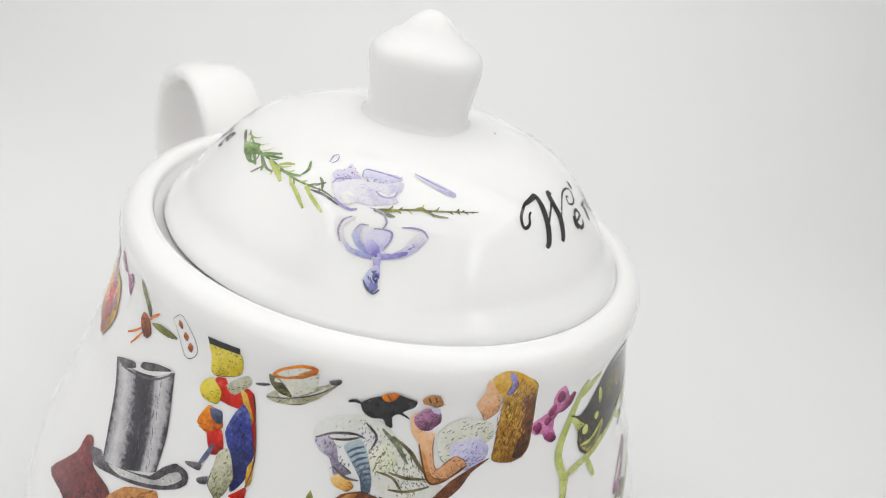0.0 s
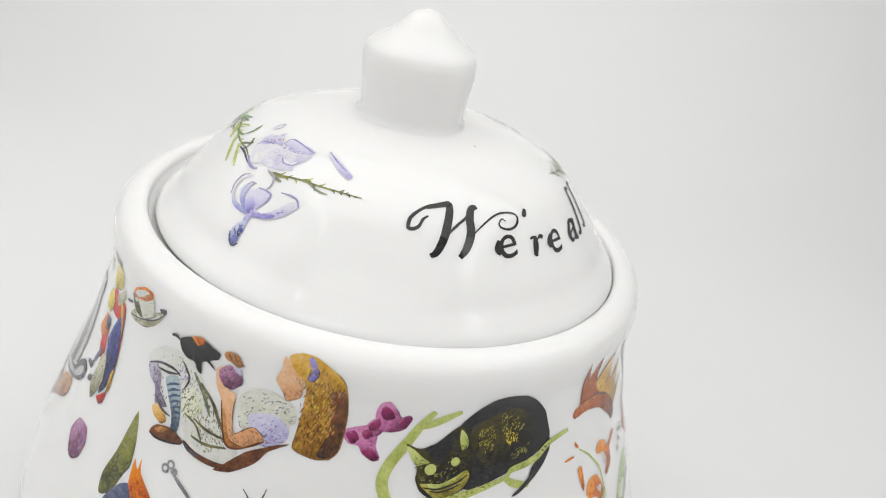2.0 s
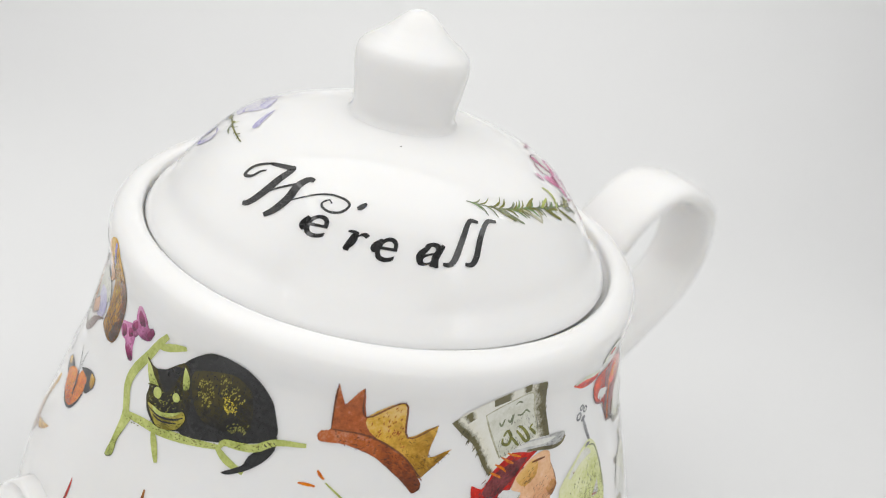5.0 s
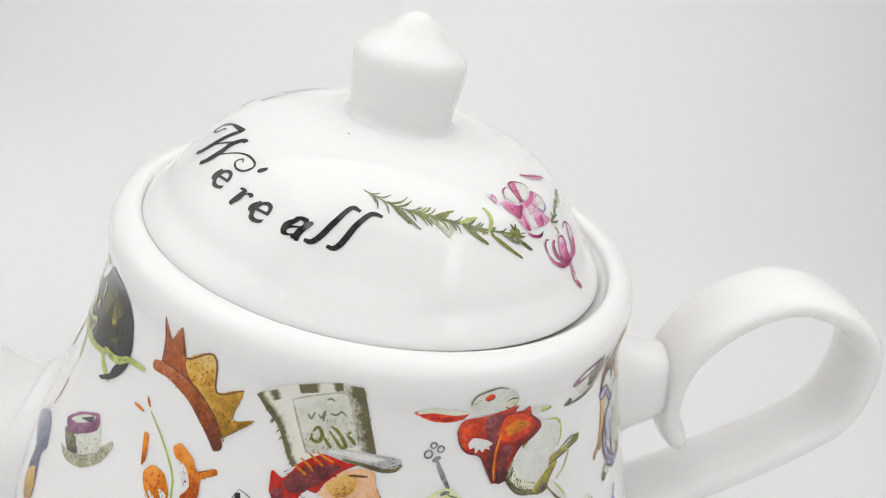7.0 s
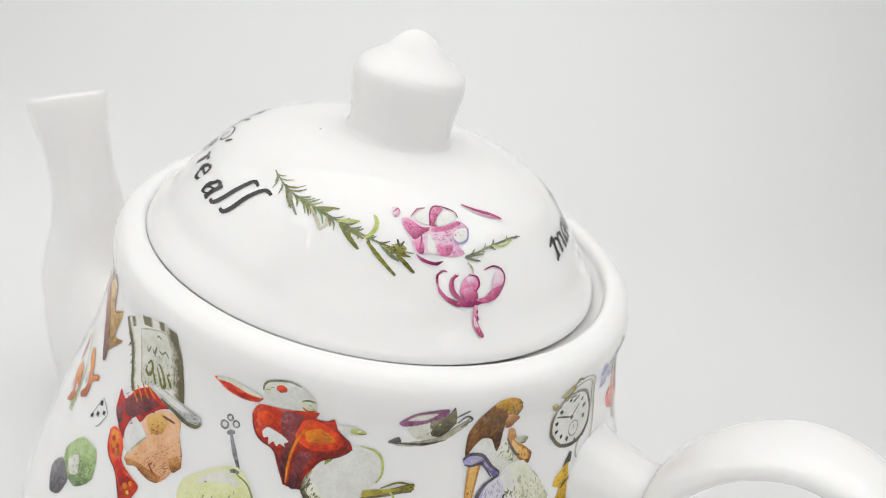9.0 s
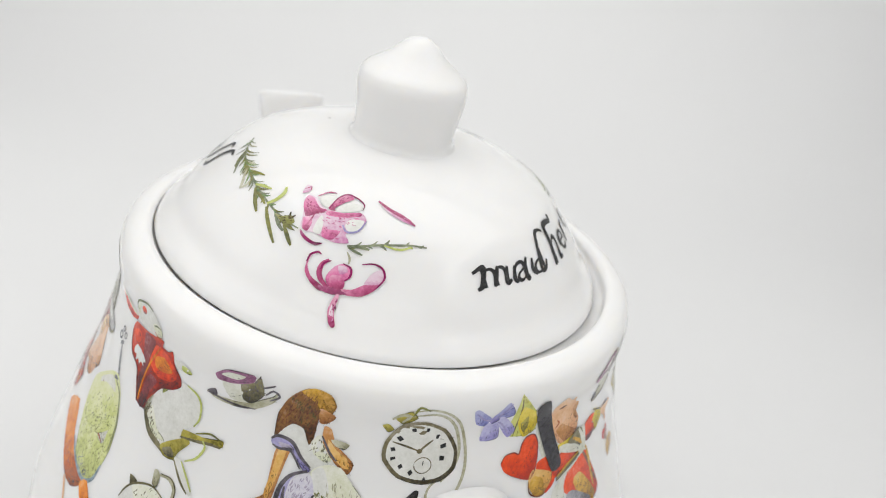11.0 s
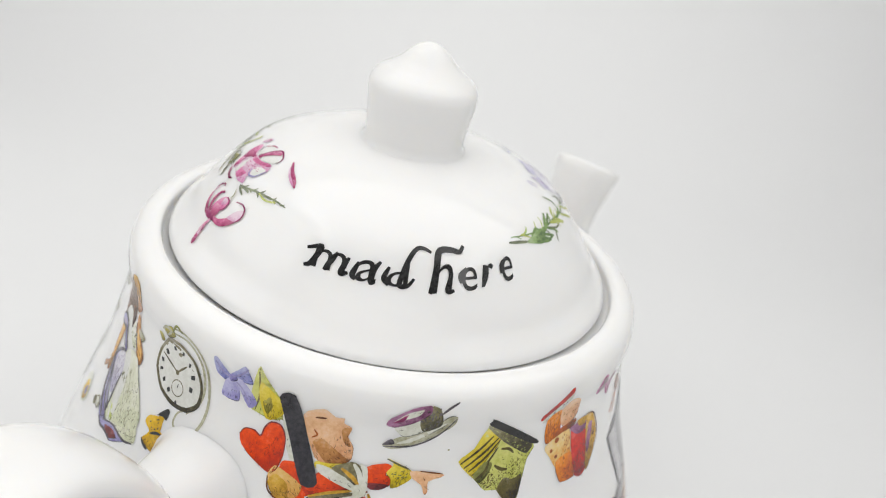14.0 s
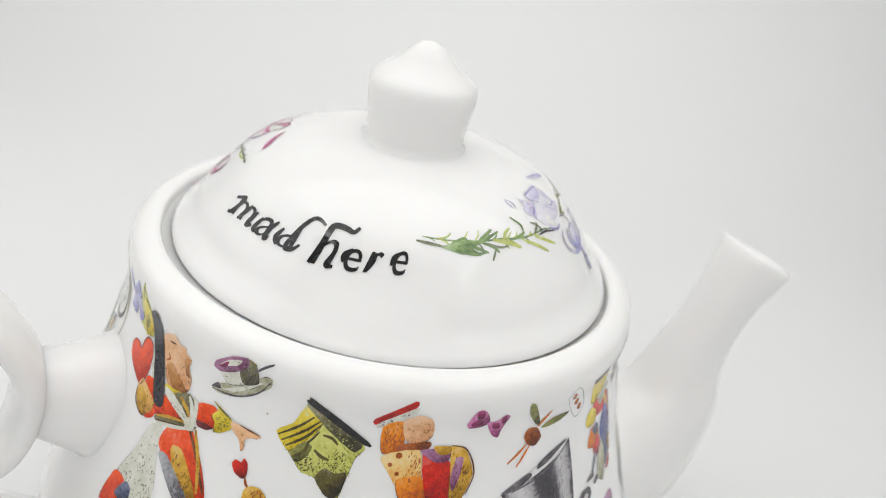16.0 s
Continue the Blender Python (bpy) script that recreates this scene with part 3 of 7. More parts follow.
pic = Print("printed_playing_card_figure", BODY, body, -108.32, 159.92, "small print in yellow, red and blue patches", 0.962, 0.984)
pic.fill("yellow", [(-13.7, 29.8), (-0.2, 30.8), (1.6, 21.8), (-7.7, 17.1), (-11.4, 17.6), (-12.4, 23.4)])
pic.hatch("olive", [(-13.3, 28.7), (-0.4, 29.8), (1.6, 21.8), (-7.8, 17.5)], 26, 2, 70)
pic.fill("black", [(-14.6, 30.8), (0, 32.2), (0.4, 29.7), (-13.8, 28)], False)
pic.fill("red", [(-9, 15.6), (-4.5, 17.7), (-2, 14.7), (2.6, 17.2), (8, 16.3), (12.2, 1.6), (13.3, -6.8), (10.1, -3.7), (6.3, 8.1), (-5.1, 8.8)])
pic.fill("khaki", [(-3.8, 15.3), (4, 22.3), (6.6, 19.8), (0.6, 13.2)])
pic.fill("gold", [(2.6, 15.4), (5.1, 15.6), (9.9, 7.4), (8.7, 4.6)])
pic.fill("blue", [(1.9, 5.7), (4.9, 11), (8.5, 7.9), (12.9, -4.7), (12.5, -14.3), (8.2, -21.5), (5.2, -10.4), (0.5, -1.7)])
pic.hatch("black", [(1.9, 5.7), (4.9, 11), (12.7, -4.8), (7.8, -20.4)], 24, 2.8, 80)
pic.fill("yellow", [(-13.6, 12.9), (-10.2, 15.5), (-5, 12), (-5.6, 7.2), (-11.7, 6.5), (-14.6, 9.2)])
pic.fill("orange", [(-11.9, -2.9), (-8.9, 5.1), (-3.6, 4.5), (-1.1, 0.2), (-4.8, -5)])
pic.fill("slate", [(-8.1, 4.6), (-2.8, 5.3), (-1.9, 0.8), (-5.7, 0.8)])
pic.fill("red", [(-6.5, -5.2), (-1.2, -1.2), (1.4, -8.1), (-2.6, -11.9)])
pic.fill("khaki", [(-0.1, -9.8), (3.6, -6.7), (7.8, -16), (6.7, -21.4), (4.2, -26.6), (-0.6, -22.8), (-0.6, -16)])
pic.hatch("olive", [(-0.1, -9.8), (3.6, -6.7), (7.8, -16), (4, -25.8), (-0.2, -22.6)], 22, 1.8, 70)
pic.line("slate", 2, [(-2.8, -7.9), (-4.4, -12.9), (-6.1, -17)])
pic.fill("greydark", [(-11.8, -18.9), (-5.6, -16.7), (-5.4, -19.4), (-10.5, -19.9)])
pic.fill("greydark", [(-5.4, -22.6), (-1.7, -20.1), (-1.1, -23), (-4.4, -23.9)])
pic.fill("red", [(10, -21.2), (13.3, -17.9), (13.8, -21.7), (11.8, -24.1), (7.9, -23.5)])
pic.fill("gold", [(12, -10.9), (13.7, -7.5), (14.8, -15.1), (13.1, -18)])
pic.line("brown", 0.6, [(8, 16.3), (12.4, 1.7), (14, -9.8), (12.1, -23.3)])
pic.done()

pic = Print("printed_teacup", BODY, body, -97.02, 185.59, "printed cup and saucer with an orange rim", 0.969, 0.980)
pic.fill("khaki", [(-10.6, -8.9), (-6.6, -4.4), (5.1, 0), (13.6, 5.1), (15, 6.3), (13.3, 2.7), (7.9, -3.9), (2.3, -7.6), (-5.5, -9.7)])
pic.fill("cream", [(-6.3, -5.8), (3.7, -3.5), (10.5, 2.1), (8.6, -1), (1.9, -5.3), (-4.3, -7)])
pic.fill("cream", [(-10, 1.1), (6.1, 8), (6.8, 0.1), (2.5, -3.9), (-3.6, -5.7), (-7.7, -3.2)])
pic.fill("khakidark", [(-10.7, 0.4), (-6.5, -0.2), (-1.5, -5.4), (-5.9, -5.7), (-9.4, -3.5)])
pic.hatch("olive", [(-10.7, 0.4), (-6.5, -0.2), (-1.5, -5.4), (2.1, -6.3), (-5.6, -9.1), (-9.4, -3.5)], 30, 1.4, 20)
pic.fill("orange", [(-9.5, 0.9), (-6.6, 4.6), (0.4, 8.6), (6.3, 9), (6.2, 6.4), (1.5, 3.2), (-5.7, 0.2)])
pic.fill("cream", [(-7.8, 1.6), (-5.6, 4.1), (0.5, 7.3), (4.8, 7.9), (4.3, 6.4), (0.1, 4), (-5.1, 1.5)])
pic.fill("tan", [(-0.4, 4.2), (4.8, 8.1), (4.7, 6.3), (1.7, 4.5)])
pic.line("greydark", 1.2, [(-15.1, -5.4), (-12.4, -4.7), (-9.9, -3.7)])
pic.fill("greydark", [(10.8, 5), (14.9, 6.8), (14.7, 4.6), (11.9, 3.6)])
pic.line("greydark", 0.6, [(-10.2, -8.7), (-2.2, -6.5), (7.5, -1.8), (14.2, 4.4)])
pic.done()

pic = Print("printed_key", BODY, body, -78.03, 135.48, "small grey printed key", 0.983, 0.998)
pic.line("greykey", 1.6, [(-4.6, 1.5), (1.8, -1.9), (7.3, -4.8)])
pic.disc("greykey", (-7.5, 1.3), 1.8)
pic.disc("greykey", (-5.7, 3.5), 1.8)
pic.disc("greykey", (-3.3, 1.8), 1.4)
pic.disc("white", (-7.5, 1.3), 0.9)
pic.disc("white", (-5.7, 3.5), 0.9)
pic.line("greykey", 1.4, [(7.3, -4.8), (6, -6.9), (5, -8.4)])
pic.done()

pic = Print("printed_bird", BODY, body, -87.93, 124.48, "printed green wing and orange beak", 0.976, 0.987)
pic.fill("olive", [(-13.9, -6.2), (-11.2, 5.1), (-9.8, 15.3), (-7.6, 24.2), (-4, 15.9), (-1.5, 4.9), (-3.2, 0), (-5.9, -8.8), (-11.4, -13.6)])
pic.hatch("sage", [(-13.3, -5.7), (-10.5, 6.1), (-8.1, 23.4), (-2.1, 3.2), (-6.2, -8.5)], 40, 2.4, 60)
pic.fill("slate", [(-9.2, -15.9), (-4.4, -5.7), (0.8, -1.6), (5.4, -5.6), (4.1, -13.5), (-3.2, -23.1)])
pic.fill("orange", [(0.8, -1.6), (-0.2, 3.2), (-0.4, 8.1), (2.5, 5), (2.7, 10), (4.7, 4.9), (12.8, -0.8), (13.8, -3.6), (9.5, -3.4), (4.8, -5.9)])
pic.hatch("red", [(1.4, -1.2), (5.3, 5.3), (13.5, -3.2), (5.4, -5.6)], 16, 1.6, 75)
pic.done()

pic = Print("printed_mauve_oval", BODY, body, -104.67, 116.47, "small mauve oval print", 0.980, 0.988)
pic.fill("mauve", [(-2.2, -7.1), (-7.4, -0.4), (-4.7, 7.1), (3.9, 8.3), (7.4, 3.5), (6.8, -3.1), (2.8, -7.2)])
pic.hatch("violet", [(-1.9, -6.1), (-2.8, 7.1), (7.4, 3.5), (3.7, -5.4)], 20, 2, 70)
pic.done()

pic = Print("printed_butterfly", BODY, body, -63.61, 132.61, "orange printed butterfly with black wing edges", 0.977, 0.989)
pic.fill("black", [(-20.1, -4.8), (-16.6, -1), (-9.5, 0.1), (-3.1, -0.3), (-3.7, -4), (-9, -6.4), (-15.8, -6.5)])
pic.fill("gold", [(-19.1, -4.2), (-16.3, -1.3), (-11.8, -1.4), (-14.6, -4.6)])
pic.fill("orange", [(-11.8, -4.8), (-6.9, -0.2), (-1.6, 2.1), (2, 1.8), (4.4, 6), (10.1, 8.7), (13.8, 6.1), (13.2, -0.2), (11.1, -5.4), (7.2, -10), (1.6, -11.6), (-5.7, -10.1)])
pic.fill("black", [(2.5, 5.8), (7.9, 9.3), (13.7, 11.5), (18.8, 11.3), (19.9, 7.8), (16.5, 2.9), (13.3, 2.2), (11.7, 6.8)])
pic.fill("gold", [(14, 10.7), (18.6, 11), (19.4, 7.6), (16.8, 5.8)])
pic.line("black", 1.2, [(-5.7, -10.1), (1.1, -11.9), (7.3, -10.2), (11.5, -5.2), (13.5, 0.5)])
pic.hatch("red", [(-9.8, -5.2), (1.9, 0.8), (10.7, 7.6), (12, -3.1), (6.9, -9.3), (-1.4, -11.2)], 30, 1.6, 80)
pic.hatch("black", [(-3.5, -4.8), (9.1, 2.6), (9.5, -4.1), (2.2, -8.4)], 12, 1, 80)
pic.hatch("gold", [(-6.9, -2.6), (-0.2, 1.5), (2.4, -5.9), (-3.7, -7.3)], 20, 1.6, 60)
pic.line("black", 1.6, [(0.7, 3.4), (3.5, -0.6), (5.5, -5.5)])
pic.line("black", 0.5, [(0.3, 3.6), (-3.3, 7.2), (-6.9, 10.6)])
pic.line("black", 0.5, [(1.3, 4.2), (0.9, 8.7), (1.8, 13.4)])
pic.done()

pic = Print("printed_bow", BODY, body, -46.66, 175.70, "printed plum bow with dark spots", 0.986, 0.996)
pic.fill("plumlight", [(-1.2, 5.7), (-0.1, 10.2), (2.9, 11.7), (5.7, 8.8), (7.8, 5.5), (10.4, 6.6), (11.6, 5), (10, 1.3), (5.6, -0.3), (0.5, 0)])
pic.fill("plumlight", [(-11.4, -2.1), (-1.8, 1.6), (0.7, -1.1), (0.8, -6.4), (2.6, -10.2), (1, -11.8), (-3.3, -9.8), (-5.2, -6.9), (-8.6, -6.6)])
pic.fill("plumlight", [(-3.6, 0.8), (-0.3, 4.6), (2.7, 0.9), (0.5, -2.2)])
pic.fill("plum", [(0.4, 7.3), (1.6, 9.7), (4.2, 8.1), (5.5, 5.3), (3.3, 4), (1.2, 4.9)])
pic.fill("plum", [(7.7, 3.6), (10.5, 6), (11.5, 4.6), (10, 1.7), (8.1, 1.4)])
pic.fill("plum", [(-10.2, -3.1), (-7.2, -1.4), (-5.4, -4.4), (-7.5, -6.2)])
pic.fill("plum", [(-4.9, -1.7), (-2.2, -0.2), (-0.7, -2.4), (-3.1, -4.2)])
pic.fill("plum", [(-3.5, -8.6), (-1.5, -6.8), (1.8, -9.9), (0.5, -11.5), (-2, -10.3)])
pic.fill("plum", [(-2.8, 1), (0.2, 4.3), (1.3, 1.9), (-1, -0.8)])
pic.done()

pic = Print("printed_crown", BODY, body, 6.94, 173.03, "rust and gold printed paper crown")
pic.fill("rust", [(-19.1, 1.8), (-19.2, 13.4), (-19, 20.1), (-16.5, 13.1), (-15.4, 12.3), (-10.4, 20), (-8.2, 8.1), (-2.3, 8.3), (6.6, 1.8), (12.4, -13.4), (13.7, -16.7), (11.2, -18.9), (7.2, -14.6), (-2.8, -6.5), (-13.4, -3.2), (-21.7, -3.7), (-23.3, -1.9), (-22.3, 0.3)])
pic.fill("gold", [(-7.8, 8.3), (3.9, 16), (6.6, 1.8), (17.1, 6.7), (14.9, -5.5), (23.2, -2.6), (15, -11.2), (12.4, -13.4), (8.2, -7.5), (-0.9, -1), (-6.1, 2.7)])
pic.fill("rust", [(-20.8, 0.8), (-5.8, 1), (6.2, -5.1), (13.5, -14.9), (11.2, -18.9), (7.2, -14.6), (-2.8, -6.5), (-13.4, -3.2), (-22.1, -3.5)])
pic.hatch("brown", [(-18.2, 2.2), (-5.9, 1.6), (6.8, -5.2), (13, -14.4), (11.1, -18), (-2.9, -5.6), (-17.5, -2.9)], 90, 1.2, 20)
pic.hatch("rust", [(-6.8, 7.6), (2.9, 14.3), (6.8, -2.6), (-3.8, 1.6)], 50, 1.6, 70)
pic.line("brown", 0.8, [(-19.3, 1.7), (-5.8, 1), (6.2, -5.1), (13.9, -14.1)])
pic.line("brown", 0.7, [(-19, 20.1), (-19.3, 13), (-19.1, 1.8)])
pic.line("brown", 0.7, [(-10.4, 20), (-8.2, 8.1), (4, 15.7), (6.9, 1.8), (17.1, 6.7)])
pic.done()

pic = Print("printed_lily", BODY, body, 3.92, 137.80, "orange printed lily with pale stem")
pic.line("lime", 1, [(-12.6, 17), (-3.9, 10.5), (4.7, 1.2), (7.5, -6.5), (9.9, -15.6)])
pic.line("lime", 2, [(8, -8.5), (7.4, -13.1), (7.5, -17)])
pic.line("orange", 1.2, [(-22.2, 15), (-19.1, 15.1), (-16, 15)])
pic.line("orange", 1.2, [(-16.1, 21.1), (-15, 19.5), (-13.3, 18.1)])
pic.fill("orange", [(-12.7, 7.7), (-10.1, 8.5), (-8, 0.3), (-9.1, -2.9)])
pic.fill("orange", [(-6.9, -4.9), (-4.4, -0.4), (1.6, -0.6), (5.6, -5.3), (6.6, -9.4), (6.5, -12.7), (-0.5, -18.2), (0.2, -13.4), (-4.4, -9.6)])
pic.fill("white", [(-2.4, -9.3), (1.4, -10.7), (0.7, -13.1)])
pic.fill("white", [(1.7, -6.7), (5.4, -7.3), (4.5, -10.2)])
pic.fill("orange", [(2.1, 10.1), (4.9, 13.1), (11.4, 10.1), (14.5, 6.3), (20.8, 10.2), (22.3, 8.4), (16.8, 4.3), (17.2, -2.2), (12.4, -6.2), (10.6, -5.1), (13, -0.1), (9.5, 5.9), (4.3, 7.1)])
pic.fill("white", [(7.7, 3), (10.2, 3), (10.6, -1.4)])
pic.hatch("rust", [(-6.9, -4.9), (1.6, -0.6), (6.6, -9.4), (-0.1, -16.5)], 30, 1.6, 80)
pic.hatch("rust", [(3.9, 10.7), (14.3, 6.1), (16.5, -2.6), (12.4, -5.1)], 20, 1.6, 70)
pic.done()

pic = Print("printed_teacup", BODY, body, -16.18, 123.12, "printed cup and saucer with a mauve rim")
pic.fill("khaki", [(-14.5, -12.3), (-6.7, -9.6), (7.9, 0.3), (16.4, 10.2), (18.4, 8.5), (15.3, 0.2), (5.7, -8.9), (-5.9, -13.8)])
pic.fill("cream", [(-18.3, -3.1), (3.1, 13.3), (11.7, 4.3), (8.5, -0.4), (-1.4, -7.3)])
pic.fill("khakidark", [(-16.7, -6.3), (-8.1, -2.7), (0, -6.3), (-7.5, -10.2)])
pic.hatch("slate", [(-16.7, -6.3), (-4.8, -0.8), (2, -4.8), (-7.5, -10.2)], 24, 1.6, 75)
pic.fill("mauve", [(-18.3, -3.1), (-10.3, 5.6), (2, 13.3), (5.3, 12.1), (5.9, 8), (-3.3, 0.2), (-12.1, -5)])
pic.fill("cream", [(-14.5, -0.6), (-7.4, 6.3), (1.5, 11.4), (0.1, 8.3), (-8.5, 1.6)])
pic.fill("greydark", [(-7.5, 4.7), (0.8, 11), (-0.6, 7.8)])
pic.hatch("greydark", [(-12.8, -12.1), (8.2, -0.1), (16.9, 9.5), (13.8, -1.3), (-2.4, -12.2)], 22, 1.2, 10)
pic.done()

pic = Print("printed_slate_figure", BODY, body, -36.85, 95.83, "narrow slate blue print")
pic.fill("slate", [(-12, -4.3), (5.2, 10), (15.4, 11.7), (23.4, 4.8), (20.7, -1.8), (28.8, -13.7), (21.8, -22.8), (12.5, -14.6), (9.3, -5.2)])
pic.fill("gold", [(12.6, -17.6), (20.3, -8), (29.4, -15.5), (20.9, -24.2)])
pic.fill("red", [(-27.5, 4.2), (-28, 10), (-29, 12.2), (-28.6, 5.8), (-29.3, -2.3)])
pic.line("tan", 1.6, [(10.8, 31.4), (10.9, 25.6), (7.8, 15)])
pic.done()

pic = Print("printed_dice_card", BODY, body, 19.35, 138.84, "small white printed card with black spots")
pic.line("greykey", 0.5, [(-5.5, -6.5), (-3.5, 0.3), (-1.4, 5.7)])
pic.line("greykey", 0.5, [(-1.4, 5.7), (2.5, 4.4), (5.5, 2.6)])
pic.line("greykey", 0.5, [(5.5, 2.6), (2.9, -3.8), (1.2, -5.9)])
pic.fill("black", [(-2.7, 3.7), (-0.8, 4.6), (-0.1, 2.7), (-2.1, 1.8)], False)
pic.fill("black", [(1.8, 2), (3.6, 2.6), (3.9, 1), (2.1, 0.4)], False)
pic.fill("black", [(-2, -1), (-0.2, -0.4), (0.1, -2), (-1.7, -2.6)], False)
pic.fill("black", [(-5.6, -4.1), (-3.6, -3.3), (-3.5, -5.1), (-5.3, -5.7)], False)
pic.done()

pic = Print("printed_key", BODY, body, 51.77, 166.57, "small grey printed key")
pic.line("greykey", 1.8, [(-1.6, 0.4), (1.2, -5.5), (4.7, -12.1)])
pic.disc("greykey", (-4.8, 2.6), 1.8)
pic.disc("greykey", (-0.5, 4.4), 1.5)
pic.disc("greykey", (-3.3, 5.9), 1.4)
pic.disc("white", (-4.8, 2.6), 1.0)
pic.disc("white", (-0.5, 4.4), 0.9)
pic.disc("white", (-3.3, 5.9), 0.7)
pic.line("greykey", 1.8, [(-3, -0.2), (-1.7, 0.8), (-0.2, 1.4)])
pic.line("greykey", 1.6, [(4.8, -12.5), (2.6, -12.5), (1.5, -13.4)])
pic.done()

pic = Print("printed_green_figure", BODY, body, 18.25, 110.86, "small print in green patches")
pic.fill("limegreen", [(-10.6, 1.5), (-1.7, 13.3), (11.2, 15.7), (15.9, 6), (7.1, -3.6), (-4.5, -4.7)])
pic.fill("cream", [(-4.8, 0.3), (1, 6.6), (5.7, 1.3), (0.9, -2.8)])
pic.fill("greydark", [(-16, -11.8), (-9.7, -2.7), (0.8, -5.1), (-1.2, -13.3), (-8.4, -18.2)])
pic.hatch("olive", [(-9.7, 2.2), (10.5, 15.3), (14.6, 5.1), (0.8, -5.1)], 24, 1.6, 60)
pic.done()

pic = Print("printed_lime_ball", BODY, body, 51.56, 137.96, "round pale lime print")
pic.fill("limeball", [(-13.3, -3.8), (-11.3, 3.1), (-3.3, 9.3), (6.7, 10.9), (13, 7.5), (13.5, -1), (6.8, -8.3), (-2.2, -11.3), (-9.9, -9.9)])
pic.hatch("sage", [(-10.9, 2), (6.9, 10.1), (12.9, 1), (-6.7, -9.4)], 30, 2, 80)
pic.done()

pic = Print("printed_teacup", BODY, body, 85.92, 185.33, "tilted printed cup and saucer with a mauve rim", 1.023, 1.019)
pic.fill("khaki", [(-14, -6.8), (-8.4, -6.7), (2.5, -4.5), (11.3, 1.6), (13, 4.1), (12.6, 0), (5.8, -5.7), (-3.6, -8), (-10.3, -8.2)])
pic.fill("cream", [(-8.7, 0.6), (4.1, 4.8), (3.3, -3.7), (-4.2, -5.5)])
pic.fill("khakidark", [(-0.9, 2.5), (4.1, 4.8), (6.5, 8.4), (8.4, 1.7), (4.3, -3.7), (0.7, -3.6)])
pic.hatch("greydark", [(-0.9, 2.5), (6.5, 8.4), (8.5, 1.3), (2.4, -4.1)], 30, 1.6, 80)
pic.fill("mauve", [(-11.4, 1.5), (-6.3, 5.6), (4.2, 7.9), (4.1, 4.8), (-3.2, 1), (-9.6, -0.4)])
pic.fill("cream", [(-8.7, 2.4), (-5.5, 4.9), (1.1, 6.1), (-2.2, 3.2)])
pic.line("greydark", 0.8, [(7.8, 4.1), (12.3, 6.9)])
pic.line("greydark", 0.9, [(8.9, 1.5), (11.6, 4.4), (13.9, 2.7), (10.4, -0.5)])
pic.line("greydark", 0.7, [(-13.9, -7.2), (-2.7, -7.1), (5.8, -5.7)])
pic.fill("greydark", [(-14, -6.8), (-10.7, -4.6), (-9.5, -6.8)])
pic.done()

pic = Print("printed_pocket_watch", BODY, body, 120.33, 177.35, "printed pocket watch with bronze case and cord")
pic.line("khaki", 1.2, [(-6.9, 15.5), (0.3, 16.7), (7.7, 14.4), (12.7, 8.3), (16.1, -3.6), (15.7, -13.1), (11.9, -20.9), (6.5, -22.3), (3.2, -20.2), (4.1, -15.2), (8.3, -12)])
pic.line("khaki", 1.2, [(-6.8, 13.7), (3.3, 14.6), (9.8, 9.4), (13.2, -0.6), (11.9, -8.4), (7.8, -13.6)])
pic.fill("oliveyellow", [(-12.4, 12.5), (-7.5, 15.6), (-4.6, 12.9), (-9, 10)])
pic.line("khaki", 1.4, [(-13.2, 11.6), (-10.6, 13.8), (-7.3, 13.5), (-9.7, 10.6)])
pic.line("olive", 1, [(-6.3, 13.5), (-4.4, 17.4), (-0.6, 16.3)])
pic.fill("oliveyellow", [(-16.2, 8.4), (-14.2, 9.3), (-12, 7.2), (-13.8, 5.8)])
pic.fill("bronze", [(-14.2, -5.6), (-14.3, 1.8), (-9.4, 9.6), (-1.7, 11.5), (6.6, 8.2), (12.2, 0.2), (12.7, -8), (7.7, -13), (0.6, -14.3), (-8, -12.2)])
pic.fill("ivory", [(-12.8, -4.9), (-12.9, 1.4), (-8.8, 8.2), (-1.8, 10), (5.7, 7.1), (11, -0.5), (11.2, -7.3), (7, -11.5), (0.6, -12.7), (-7.2, -10.9)])
pic.disc("bronze", (0.4, -6.9), 3.3)
pic.disc("ivory", (0.4, -6.9), 2.9)
pic.line("bronze", 0.8, [(-1.5, -1.3), (-6.5, 0.5), (-11.6, 2)])
pic.line("bronze", 0.9, [(-1.5, -1.3), (0.4, 1), (2.8, 3.4)])
pic.disc("bronze", (-1.5, -1.3), 1.0)
pic.line("black", 0.4, [(0.4, -6.9), (0.4, -5.1)])
pic.fill("black", [(-5.8, 7.8), (-4.4, 8.4), (-3.7, 6.9), (-5.1, 6.3)], False)
pic.fill("black", [(-0.4, 8.4), (0.8, 8.5), (0.7, 6.8), (-0.3, 6.8)], False)
pic.fill("black", [(3.7, 5.6), (5, 5.7), (4.5, 3.9), (3.6, 4)], False)
pic.fill("black", [(5.6, 1.3), (7.7, 2.3), (8, 0.5), (6.1, -0.2)], False)
pic.fill("black", [(6.1, -3), (7.9, -3.2), (7.9, -5), (6.3, -5)], False)
pic.fill("black", [(-10.5, 3.8), (-9.2, 4.8), (-7.7, 3.2), (-9, 2.3)], False)
pic.fill("black", [(-12.1, -0.4), (-10.6, -0.1), (-10, -1.4), (-11.5, -1.9)], False)
pic.fill("black", [(-11.6, -4.3), (-9.9, -3.7), (-9.6, -4.7), (-11.2, -5.5)], False)
pic.fill("black", [(-8.5, -7.4), (-7.3, -6.3), (-6.6, -7.8), (-7.8, -8.7)], False)
